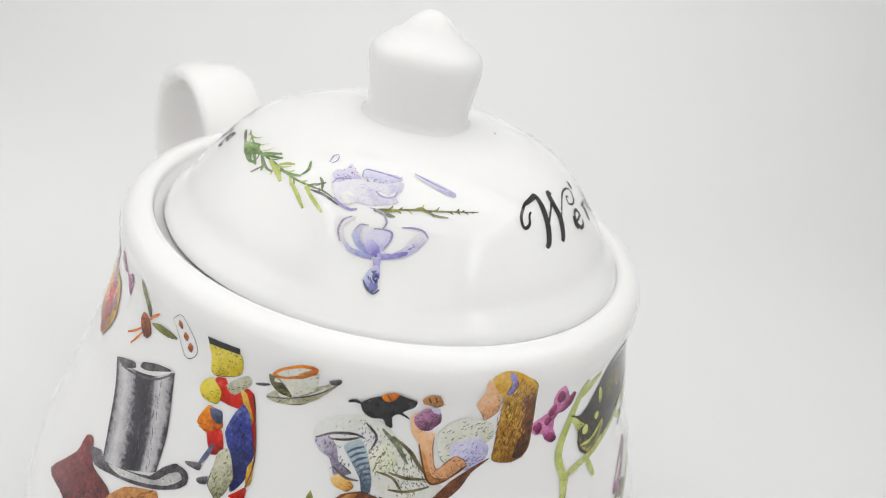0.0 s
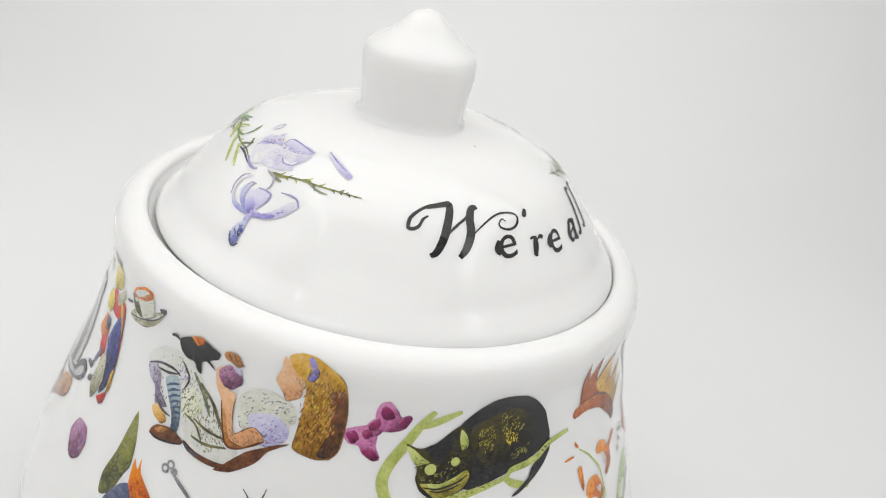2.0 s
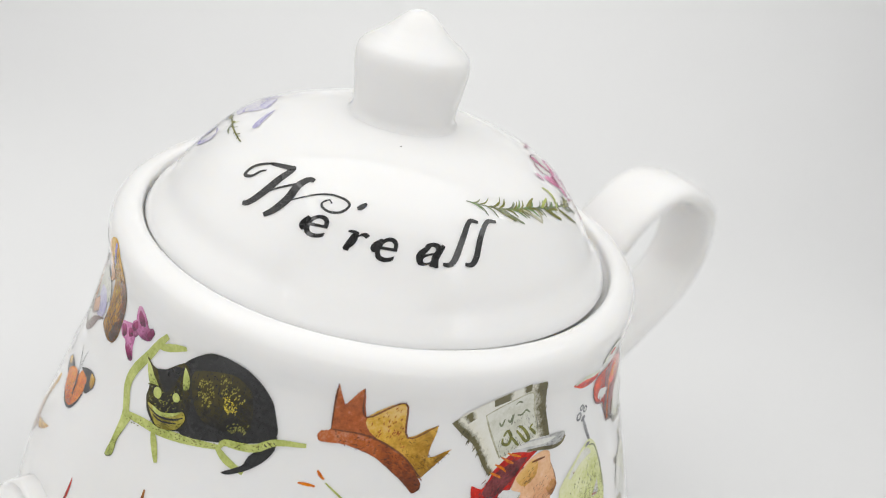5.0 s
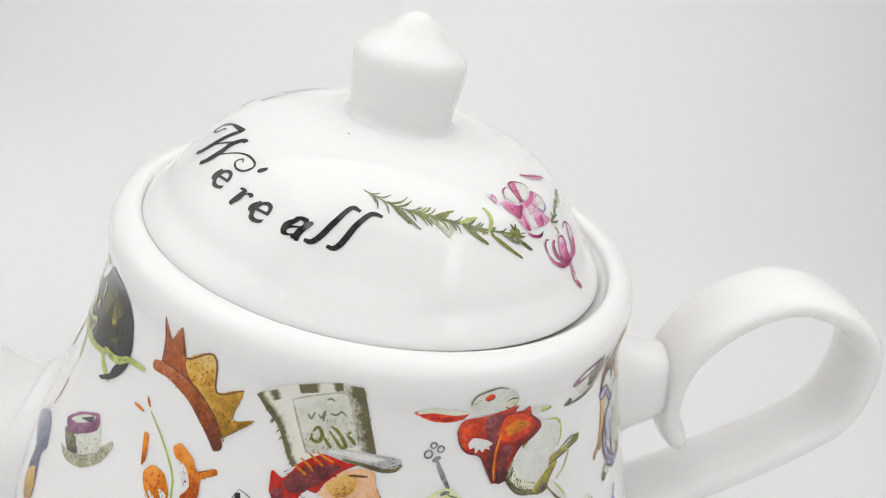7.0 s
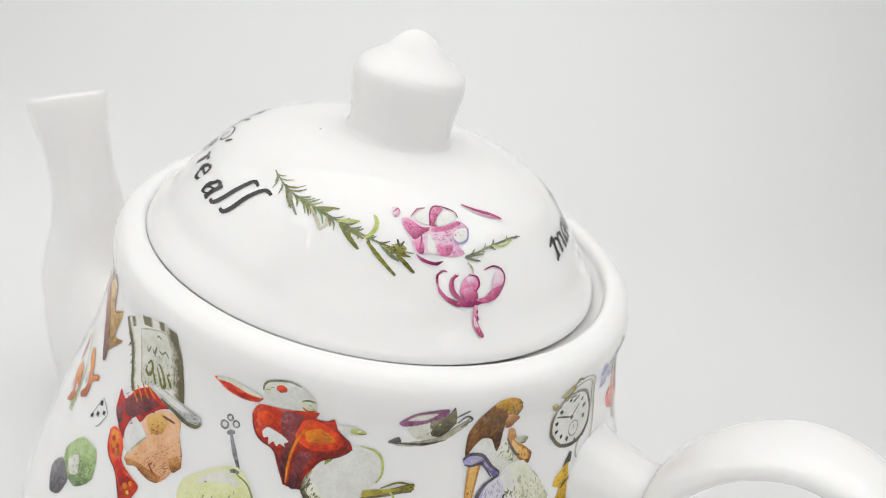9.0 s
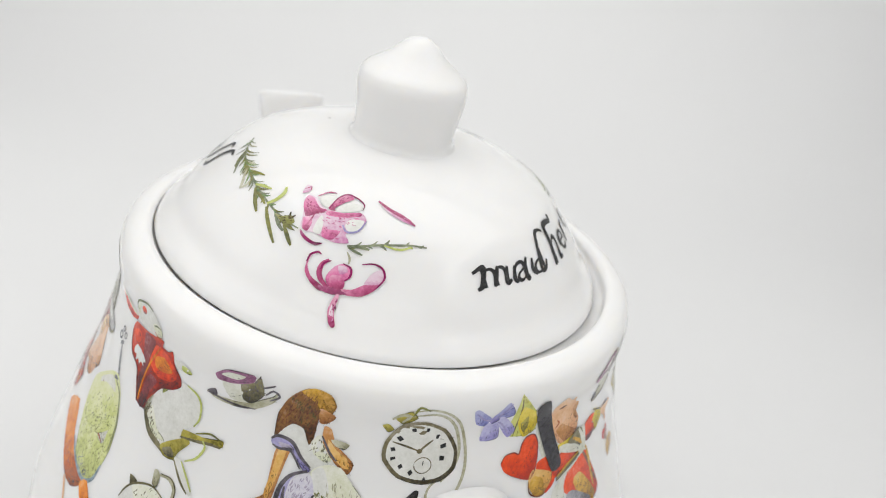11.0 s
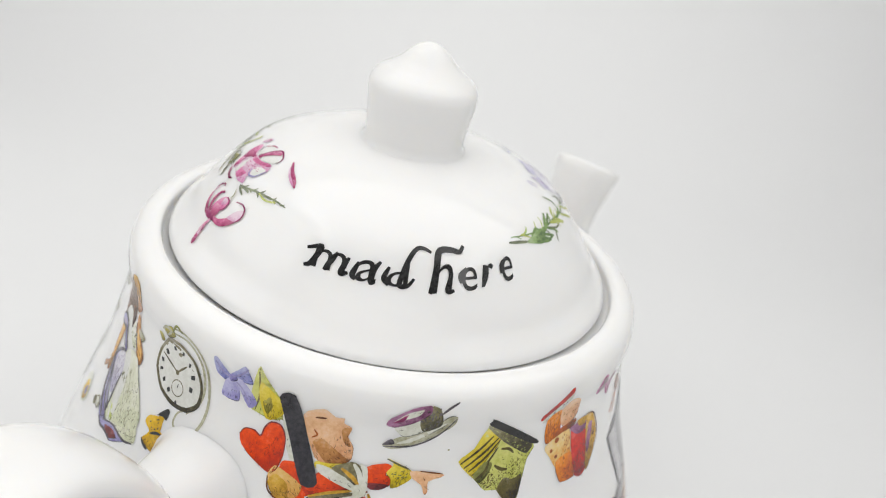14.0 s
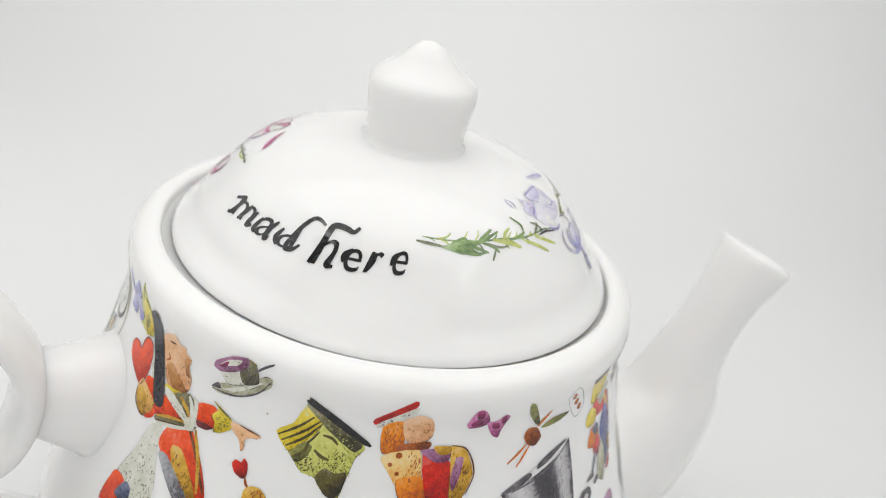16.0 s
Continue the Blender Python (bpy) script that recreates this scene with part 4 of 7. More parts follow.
pic.fill("black", [(-4.7, -9.7), (-3.6, -8.5), (-2.7, -9.9), (-3.8, -11.1)], False)
pic.fill("black", [(0.9, -12.1), (1.6, -11.3), (2.2, -12.6), (1.2, -13.3)], False)
pic.done()

pic = Print("printed_yellow_butterfly", BODY, body, 118.08, 149.31, "small yellow printed butterfly")
pic.fill("yellowdeep", [(-6.5, 0.1), (-5, 3.7), (0.1, 6.2), (3.2, 8.6), (3.2, 1.2), (5.9, 0.6), (6.3, -6.6), (1.3, -8.6), (-5.5, -7.3), (-2.5, -2.1)])
pic.fill("black", [(-0.9, 6.2), (3.2, 11.1), (5.1, 10.8), (4.5, 6.8), (2.3, 7.2)])
pic.fill("black", [(-5.7, -6.5), (-3.2, -7.6), (-0.3, -8.4), (-1.5, -9.5), (-4.6, -8.2)])
pic.hatch("black", [(-3.9, 1.9), (1.5, 5.7), (2.4, 0.4), (-2.1, -1.8)], 12, 1.2, 60)
pic.line("black", 1.2, [(-1.8, -2.6), (1.2, -0.7), (4, 0.2)])
pic.done()

pic = Print("printed_queen_skirt", BODY, body, 156.35, 137.27, "print of a patterned red and cream skirt")
pic.fill("cream", [(-20.3, -16.1), (-16, -2.1), (-12.8, 10.9), (-5.6, 14.5), (-4.7, 5.3), (1.5, -15.3), (-15.6, -26.7)])
pic.hatch("black", [(-18.7, -16), (-11.5, 9.9), (-4.7, 5.3), (0.1, -15), (-12.2, -23)], 50, 1, 100)
pic.fill("orangered", [(-4.9, 7.1), (-2.8, 16.1), (9.3, 20.8), (17.7, 9.9), (23.6, -3.5), (15.7, -7.3), (4.6, 0.8)])
pic.fill("gold", [(1.7, 8.8), (6.8, 11.5), (14.5, 3.7), (20.1, -5.1), (12.6, -9)])
pic.fill("greykey", [(-3.2, 3.7), (1.2, 5.6), (14.6, -3.3), (15.7, -7.3), (11.3, -8.5)])
pic.hatch("brown", [(2.4, 8.7), (8.2, 11.1), (18.3, -3.7), (12.7, -6.6)], 26, 2, 70)
pic.line("cream", 1.8, [(-9.8, 14.1), (-0.6, 17.2), (10.2, 21.7)])
pic.line("brown", 1.4, [(-10.8, 14.6), (-0.5, 18.7), (10.6, 22.4)])
pic.line("brown", 1.6, [(7.4, 21.3), (14, 12.8), (21.7, 0.2)])
pic.line("gold", 1.8, [(10.9, 21.6), (15.6, 11.2), (19.1, -1)])
pic.fill("orangered", [(-23.5, -30), (-21.6, -15.5), (-14.4, -15.1), (-14, -24.3)])
pic.fill("slate", [(-16.8, -22.4), (-13.6, -15.1), (-9.5, -15.9), (-9.8, -22.6)])
pic.done()

pic = Print("printed_small_heart", BODY, body, 174.49, 149.01, "small red printed heart over a gold ball", 1.002, 1.009)
pic.fill("red", [(-8.4, 5), (-7.3, 7.1), (-5, 6.9), (-4.1, 8.8), (-2.2, 7.1), (-1.9, 2.2), (-3.5, 1.1), (-6.6, 2.1)])
pic.line("rust", 1.2, [(-2, 1.7), (-1.3, -0.3), (0, -1.6)])
pic.fill("gold", [(-1.1, -7.9), (-1.5, -3.1), (0.6, -0.5), (4.1, 0), (7.4, -2.5), (8.3, -6.6), (1, -10.4)])
pic.hatch("rust", [(-1.1, -2.9), (5.1, -0.5), (7.7, -5.7)], 20, 2, 80)
pic.done()

pic = Print("printed_teacup", BODY, body, 168.64, 188.16, "printed cup and saucer with a mauve rim")
pic.fill("khaki", [(-12.2, -9.8), (-7.6, -6.2), (3.4, -1.4), (9, 4.3), (12.3, 4.6), (12, 0.8), (6.4, -4.3), (-2, -9), (-8.6, -10.9)])
pic.fill("cream", [(-7.5, -8.5), (1.6, -3.5), (7.5, 1.1), (9.2, 1.3), (3.9, -3.5), (-2.3, -7.5)])
pic.fill("cream", [(-9.5, -0.7), (1.8, 6.8), (3.4, -1), (-4.8, -5.4)])
pic.fill("khakidark", [(-0.8, 2.2), (1.7, 8.5), (5.7, 7.8), (7.1, 0.9), (1.3, -2.5)])
pic.hatch("greydark", [(-0.8, 2.2), (5.6, 8.2), (7.1, 0.9), (1.3, -2.3)], 34, 1.6, 80)
pic.fill("mauve", [(-12.1, -0.9), (-10.9, 2.5), (-4.2, 7.3), (2, 9), (2.5, 6), (-2.1, 1.7), (-8.8, -1.5)])
pic.fill("cream", [(-9.4, 1), (-5.5, 5.2), (-0.2, 7.3), (-1.8, 4.5)])
pic.fill("plum", [(-9.8, 0.5), (-5.4, 4.8), (-6.5, 1.6)])
pic.line("greydark", 1, [(6, 5.3), (8.8, 8.1), (12.1, 10.4)])
pic.line("greydark", 0.7, [(-11.9, -10.1), (-2, -9), (6.8, -4.1), (12.2, 3.7)])
pic.fill("greydark", [(-12.3, -9.6), (-9.5, -6.7), (-8, -8.7)])
pic.done()

pic = Print("printed_card_figure", BODY, body, -155.58, 173.65, "print in red, orange and mauve patches", 1.002, 1.012)
pic.fill("red", [(-19.9, 13.1), (-7, 22.6), (-6.3, 19.5), (-18.2, 10.7)])
pic.fill("cream", [(-18.7, 11.1), (-6.2, 20), (-5.8, 17.8), (-16.8, 9.6)])
pic.hatch("mauve", [(-18.3, 11.2), (-6.1, 19.5), (-7, 17.3), (-16.8, 9.6)], 18, 1, 30)
pic.fill("orange", [(-16.5, 10.1), (-9.5, 13.6), (-7.9, 2.5), (-10.4, 0.2), (-15.4, -0.1)])
pic.hatch("rust", [(-16.1, 9.9), (-9.6, 12.9), (-8.6, 1.8), (-14.5, 0.4)], 40, 2.8, 85)
pic.fill("skin", [(-9.7, 13.6), (-4.4, 16.9), (0.5, 15.2), (2, 11.2), (1.7, 7.6), (-1.8, 4.3), (-7.5, 5.3)])
pic.hatch("tan", [(-8.8, 13), (0.5, 14.7), (1.2, 8), (-6.1, 5.4)], 22, 1.6, 40)
pic.fill("rust", [(-10.1, 3.4), (1.2, 5.5), (1.2, 2.5), (-8.8, 0.6)])
pic.fill("orangecream", [(-15.4, -1.4), (-2, 2), (0.5, -9.9), (4.6, -18.8), (-4.3, -18.9), (-8.4, -13), (-12.5, -6.8)])
pic.disc("rust", (-9, -0.7), 1.2)
pic.disc("rust", (-11.7, -4.5), 0.8)
pic.disc("rust", (-8.8, -7.8), 0.8)
pic.hatch("rust", [(-6.4, 0.8), (-1.9, 1.5), (2.2, -16.5), (-4.2, -14.5)], 40, 2, 75)
pic.fill("orange", [(-8.8, -10.4), (0.2, -8.8), (4.3, -19.9), (-5, -20.1)])
pic.fill("red", [(-0.6, 0.7), (10.2, -2.9), (11.6, -21.3), (4, -21.1)])
pic.fill("mauve", [(-1.6, 2), (10.2, 2.5), (9.2, -2.4), (4.2, -2.8)])
pic.fill("gold", [(3.2, 3.5), (10.1, 3.5), (9.3, 0.3), (5.4, 0.3)])
pic.fill("gold", [(10.1, 3.5), (15.7, 1.8), (19.6, -7.6), (17.4, -15.5), (13.3, -21.5), (11.6, -21.3), (10.8, -7.8)])
pic.fill("mauve", [(12.2, -1.7), (15.2, -1.4), (14.7, -8.1), (12.5, -14.6), (11.1, -10.1)])
pic.hatch("brown", [(10.9, 1.1), (18.5, -6.1), (14.9, -17.1)], 24, 2, 80)
pic.line("brown", 0.6, [(10, 3.9), (16.1, 1.8), (20.1, -7.6), (17.5, -16.4)])
pic.done()

pic = Print("printed_bow", BODY, body, -144.08, 187.02, "small printed pink bow with plum spots", 1.004, 1.009)
pic.fill("plumlight", [(-6.3, 4.8), (-4.2, 6), (-1.8, 4.9), (0.3, 0.3), (-1.7, -1.9), (-7, -2.4), (-8.4, -0.5)])
pic.fill("plumlight", [(-0.5, -0.6), (3.7, -0.1), (6.6, 2.5), (8.5, 1.1), (6.3, -4.6), (5.4, -7.7), (2.8, -6.5)])
pic.fill("plum", [(-5.9, 5.2), (-3.2, 5.5), (-2.3, 2.3), (-4.5, 2)])
pic.fill("plum", [(-6.9, -0.1), (-3.5, 1.5), (-2.3, -0.9), (-5.7, -2)])
pic.fill("plum", [(1.5, -1.2), (4.3, -1.1), (5.6, -3.6), (2.8, -3.7)])
pic.fill("plum", [(5.4, 1.1), (7.2, 1.8), (7.7, -1.1), (5.8, -1.7)])
pic.done()

pic = Print("printed_beetle", BODY, body, -130.52, 176.74, "orange printed insect with green wings", 0.931, 0.976)
pic.fill("rust", [(-9.2, 0), (-7.7, 3.5), (-2.8, 2.9), (0.2, -1.7), (-2, -4.9), (-6.6, -3.9)])
pic.hatch("brown", [(-8.8, 0.4), (-2.7, 2.4), (-0.4, -3.7), (-6.6, -3.4)], 24, 1.4, 60)
pic.fill("olive", [(-10.4, 16.3), (-7.5, 15.3), (-3.7, 9.1), (-1.5, 3.5), (-4.7, 5.3), (-9, 10.9)])
pic.fill("olive", [(-0.7, 2.3), (5.7, 5), (16.1, 4.7), (11.1, 2.4), (3.6, 1.7)])
pic.line("orange", 1.2, [(-2.6, 3.3), (0.9, 6.3), (4, 8.9)])
pic.line("orange", 1, [(-7.2, -3.2), (-11.1, -6.6), (-15.3, -9.5)])
pic.line("orange", 1, [(-5.5, -4.1), (-8.3, -8.1), (-10.6, -11.3)])
pic.line("orange", 0.8, [(-14.9, -9.1), (-16.2, -10.2)])
pic.line("orange", 0.8, [(-10.6, -10.8), (-11.5, -12.5)])
pic.done()

pic = Print("printed_playing_card", BODY, body, -120.96, 184.78, "small printed card with red diamonds", 0.976, 0.989)
pic.line("greykey", 0.4, [(-6.8, 3.5), (-1, 7.3), (6.8, -3.1), (1.5, -8.1), (-6.8, 3.5)])
pic.fill("rust", [(-3.1, 4.9), (-1.2, 4), (-1.4, 1.6), (-3.7, 2.3)])
pic.fill("rust", [(-0.3, 1.2), (1.8, 0.5), (1.3, -2.1), (-0.8, -1.3)])
pic.fill("rust", [(2.6, -1.9), (4.6, -2.7), (4.1, -5.3), (2, -4.5)])
pic.done()

pic = Print("printed_lizard", BODY, body, -75.10, 93.40, "golden brown print")
pic.fill("gold", [(2, 21.7), (5.8, 25.4), (7, 21.8), (-0.3, 7.9), (-1.4, 0.7), (-9.9, -5.2), (-5.5, 6.8)])
pic.fill("tan", [(-18.2, -25.4), (-23.7, -14.4), (-17.9, -6.3), (-5.9, 0.6), (2.1, -1.8), (2.8, -8.5)])
pic.hatch("brown", [(-16.6, -23.3), (-17.6, -7.6), (-0.4, -0.9), (2.1, -8.2)], 20, 2.4, 80)
pic.fill("gold", [(3.2, -0.9), (16.4, 6.5), (23.9, 10.4), (16.9, 3.6), (8.2, -2)])
pic.done()

pic = Print("printed_tall_hat", BODY, body, 31.44, 176.10, "tall cream printed hat over red hair", 0.991, 1.002)
pic.bands("felt", [(-26.5, 4.3), (-21.8, -0.4), (-16.9, -4.9), (-12.5, -13.1), (-9.5, -17.9)], [(9.3, 17.6), (11.4, 11), (13.1, 5.1), (15.4, -1.5), (17.4, -7.9)], [-0.35, 0.12, 0.34, 0.3, 0.36, 0.3, 0.34, 0.2, 0.3, 0.02, -0.12, -0.36], (-1, 3.8))
pic.bands("felt", [(-12.4, 13.4), (-11.2, 10)], [(-4.8, 16.5), (-4.1, 12.6)], [-0.1, -0.45, -0.5, -0.2, 0.1])
pic.bands("felt", [(-1.4, 17.2), (-0.6, 14)], [(2.2, 18.2), (2.9, 15)], [0.1, -0.3, -0.1])
pic.bands("felt", [(-22.8, 6.6), (-20.6, 3.6)], [(-18.6, 9.6), (-17, 6)], [0.1, -0.3, 0.1])
pic.fill("cream", [(-13.8, 6.6), (-5.1, 11.3), (3.8, 14), (7.2, 6.1), (11, -5.2), (2.4, -8.3), (-5.7, -11.5), (-9.9, -2.6)])
pic.line("khaki", 0.8, [(-13.8, 6.6), (-5.1, 11.3), (3.8, 14), (7.2, 6.1), (11, -5.2)])
pic.line("khaki", 0.8, [(-13.8, 6.6), (-9.9, -2.6), (-5.7, -11.5)])
pic.line("sage", 0.9, [(-2.2, 9.7), (-1, 10.7), (0.6, 10)])
pic.line("sage", 0.9, [(-7.7, 2.8), (-6.4, 1.3), (-5.5, 4)])
pic.line("sage", 0.9, [(-4.1, 3.5), (-2.9, 2.3), (-2.1, 5.3), (-2.2, 1.2)])
pic.line("sage", 0.9, [(-0.3, 4.7), (1.8, 4.6), (3.3, 6.1), (5.4, 4.7)])
pic.line("olive", 1.4, [(-5.3, -3.8), (-4.9, -6), (-2.6, -6.5), (-1.7, -3.7), (-3.5, -1.2), (-5, -3.2)])
pic.line("olive", 1.2, [(-1.7, -3.7), (0.8, -6.6), (2.1, -8)])
pic.line("olive", 1.4, [(0.4, -1.7), (2.7, -4.2), (5, -6.8), (6.7, -6.5), (5, -3.3), (2.5, -0.8), (1, -0.1)])
pic.line("olive", 1.3, [(6.5, -2), (8.7, -4), (9.9, -5.4)])
pic.line("olive", 1, [(6.5, -2), (7.7, -0.6)])
pic.hatch("khakidark", [(5.6, 17.7), (9.3, 18.2), (16.7, -7), (13.7, -6.8), (10.7, 4.2)], 50, 3.2, 83)
pic.hatch("khakidark", [(-26.1, 4.1), (-21.8, -0.4), (-12.5, -13.1), (-9.7, -17.1), (-8.5, -16.1), (-15.9, -4.4), (-23.2, 4.4)], 40, 2.8, 78)
pic.fill("silver", [(-1.1, -9.9), (6.9, -7.3), (17, -8), (25.2, -8.9), (26.5, -11.1), (24.4, -12.9), (19.8, -13.3), (13, -11.9), (4.5, -11.1)])
pic.fill("ivory", [(0.6, -9.3), (7, -7.9), (16.3, -8.7), (21.1, -9.6), (15.1, -10.6), (7.3, -9.8)])
pic.line("khakidark", 1.6, [(6.5, -11.2), (13.1, -12.1), (19.9, -13.5), (24.4, -13.1), (26.5, -11.1)])
pic.done()

pic = Print("printed_red_haired_figure", BODY, body, 33.33, 144.60, "print in red, skin and orange patches")
pic.fill("white", [(-9.3, -6.9), (-10.5, -0.8), (-8.2, 6.6), (-3, 5.6), (1.1, 2.9), (-1.8, -1.7), (-4.8, -7.2)])
pic.line("khaki", 1, [(1.1, 2.9), (-1.8, -1.7), (-4.8, -7.2), (-5.4, -9.8)])
pic.fill("skin", [(-3.3, 6.1), (-1.7, 10.5), (3.5, 15.8), (10.4, 18), (15.1, 16.7), (16.4, 11.6), (18.7, 7), (20.5, 1), (17.4, -2.5), (15.7, -6.2), (12.8, -9.4), (7.3, -10.5), (1, -9.6), (-3, -11.2), (-5.7, -10), (-3.5, -5.7), (0.3, 1), (1.5, 3.6)])
pic.fill("skintan", [(-1.4, 9.7), (4, 14.8), (8.9, 15.4), (8.9, 9.3), (3.3, 5.6)])
pic.fill("tan", [(12.8, -9.4), (7.3, -10.5), (1, -9.6), (-3, -11.2), (-5.7, -10), (-0.1, -7.9), (6.8, -7.1), (13.5, -6.5)])
pic.fill("tan", [(14.5, 1.3), (18.5, 4.1), (20.6, 1.5), (17.7, -2.3)])
pic.line("rust", 0.8, [(6.4, -4.9), (9.1, -6.7), (12.7, -7.8)])
pic.line("brown", 1, [(6, 14.7), (9.1, 15), (12.8, 15.1)])
pic.fill("red", [(-20.7, 10.8), (-16.5, 8.9), (-13.4, 12.8), (-10.6, 18.4), (-6.6, 21.6), (0, 20.4), (4.7, 19.2), (8.6, 19.2), (3.5, 15.8), (-1.7, 10.5), (-4.1, 6.2), (-8.2, 6.6), (-10.7, -0.4), (-9.9, -4.8), (-14.4, -2.7), (-19.9, 2.2), (-20.5, 5.9)])
pic.fill("maroon", [(-16.3, 7.1), (-10.8, 14.3), (-3, 17.4), (3.4, 17.6), (-2.8, 11.2), (-7, 7.3), (-11.3, 4.7)])
pic.fill("maroon", [(-19.9, 2.2), (-16.3, 5.6), (-14.2, 0.9), (-15.9, -1.2)])
pic.hatch("maroon", [(-18.8, 9.5), (-7.3, 20), (6.3, 18.7), (-4.5, 7.1), (-11.6, -0.4)], 60, 2.4, 30)
pic.line("orange", 1, [(-13.8, 15), (-10.2, 13.2), (-8.7, 12.1)])
pic.line("orange", 1, [(-11.6, 17.8), (-8.3, 15.8), (-6.5, 13.9)])
pic.line("orange", 1, [(-9.1, 20.2), (-5.5, 17.9), (-3.3, 16.7)])
pic.line("orange", 0.9, [(-6.4, 21.2), (-2.5, 19.6), (0.1, 18.6)])
pic.fill("orangered", [(-18.5, -6), (-16.6, -3.5), (-12.2, -3.3), (-8.2, -6.7), (-7, -10.8), (-4.4, -12.5), (2.2, -14.1), (5.6, -14.9), (5.5, -17.8), (3.7, -22.8), (0.3, -25.1), (-6.5, -17.4), (-13.1, -14.9), (-16.2, -11.6)])
pic.fill("orange", [(-17, -6.5), (-14.5, -3.8), (-10.1, -7.5), (-8.1, -11.5), (-12.1, -12.8)])
pic.fill("red", [(-9.6, -13.3), (-7.5, -11.2), (-2.8, -15), (1.4, -15.1), (-2, -19.8)])
pic.disc("red", (-14.5, -7.4), 1.1)
pic.disc("red", (-11, -8.6), 1.0)
pic.disc("red", (-12.3, -11.4), 1.0)
pic.disc("orange", (0, -18.5), 1.2)
pic.disc("orange", (2, -16.2), 0.9)
pic.disc("yellow", (2.2, -19.9), 0.8)
pic.line("maroon", 0.7, [(-18.5, -6), (-16.2, -11.6), (-12.5, -14.6), (-6.5, -17.4), (-0.6, -24.5)])
pic.done()

pic = Print("printed_rabbit", BODY, body, 60.02, 177.96, "animal print in red and pale green patches", 0.991, 1.002)
pic.fill("orangered", [(-28.7, 7.4), (-23.6, 8.3), (-16.1, 7.2), (-8.9, 6.9), (-10.1, 4.5), (-15.4, 3.4), (-22, 4), (-26.4, 5.9)])
pic.fill("red", [(-27.8, 7.2), (-23.1, 7.4), (-15.8, 5.9), (-10.5, 5.5), (-15.7, 4), (-22.6, 4.9)])
pic.line("creamgreen", 2.2, [(-27.3, 7.3), (-21.5, 8.5), (-14.3, 7.3), (-9.2, 7)])
pic.fill("ivory", [(-9, 11.6), (-6.5, 15.3), (-0.2, 17.2), (6.4, 15.7), (10.2, 12.1), (10.7, 8.8), (7.9, 6.4), (2.4, 5.9), (-4.1, 5.9), (-8, 8.3)])
pic.fill("creamgreen", [(-8.5, 11), (-6.8, 14.7), (-5, 14.5), (-5.9, 11), (-7.2, 9.1)])
pic.fill("creamgreen", [(4.1, 10.2), (6.5, 12.5), (9.8, 11.9), (10.7, 9), (7.4, 7)])
pic.line("sage", 0.9, [(-8.8, 10.5), (-8.5, 13.1), (-6.5, 15.3), (-0.2, 17.2), (4.3, 16.5)])
pic.line("sage", 0.8, [(5.2, 10.7), (7.4, 11.7), (9.9, 11.5)])
pic.fill("orangered", [(-4.1, 14), (-2.3, 15.1), (-0.6, 14.5), (-0.7, 12.8), (-2.5, 11.9), (-3.8, 12.6)])
pic.line("rust", 0.8, [(5.6, 8.1), (7.8, 7), (10.5, 8.1)])
pic.fill("redcoat", [(-11.6, -0.4), (-9.6, 4.1), (0, 5.2), (7.1, 6.8), (11.8, 7.5), (11, 4.9), (14.7, 4.6), (17.3, 6), (19.2, 1.8), (23.8, -1.9), (24.6, -4.6), (21.5, -7.6), (15.4, -10.6), (12.1, -15.8), (10.6, -22.1), (4.3, -22.5), (1, -15.7), (-1.7, -10.9), (-7.1, -8.7), (-10, -5.3)])
pic.fill("orangered", [(3.3, 0.5), (8.3, 3.8), (15.3, 3.1), (21.4, -1.4), (20, -5.4), (12.2, -7.6), (6.3, -5.8)])
pic.fill("orange", [(8, -1.3), (13.2, 1.2), (19, -1.8), (15.3, -4.1), (9.7, -4.7)])
pic.fill("orangered", [(-10, 0.4), (-6, 2.4), (-3, 0.6), (-4.4, -2.7), (-8.3, -2.9)])
pic.fill("maroon", [(-1.4, 3.9), (6.6, 4.6), (5, -2.4), (4.4, -11.1), (4.8, -21.6), (1.4, -14.8), (1, -7.2)])
pic.fill("maroon", [(7.2, -8.8), (12.4, -9.4), (10, -15), (8.7, -22.4), (6.4, -22.6), (5.8, -15.3)])
pic.line("orange", 1, [(10, 3.7), (5.8, -5), (4.4, -13.7), (4.8, -21.6)])
pic.line("maroon", 0.8, [(-11.6, -0.4), (-10, -5.3), (-7.1, -8.7), (-1.7, -10.9), (1, -15.7), (4.3, -22.5)])
pic.fill("white", [(-6.8, -5.7), (-5.6, -3.7), (-4.1, -3.5), (0.1, -4.7), (2.9, -6.5), (1.5, -7.6), (2.1, -8.8), (0, -8.1), (-0.9, -9.5), (-2.3, -8), (-3.7, -9.5), (-4.4, -7), (-5.9, -7.7)])
pic.fill("ivory", [(18.9, 3.6), (23.1, 4.8), (28.5, 3.1), (25.3, 1.6), (20.1, 1.7)])
pic.fill("lime", [(23.5, 3.7), (26.9, 3.8), (28.8, 2.6), (25.6, 1.6), (23.4, 2.1)])
pic.line("khaki", 1.2, [(10.6, -22.1), (11.3, -18.4), (12.8, -14.9)])
pic.hatch("khakidark", [(10.3, -22.3), (10.8, -17.6), (12.4, -14.9), (13, -22.3)], 24, 2.4, 75)
pic.done()

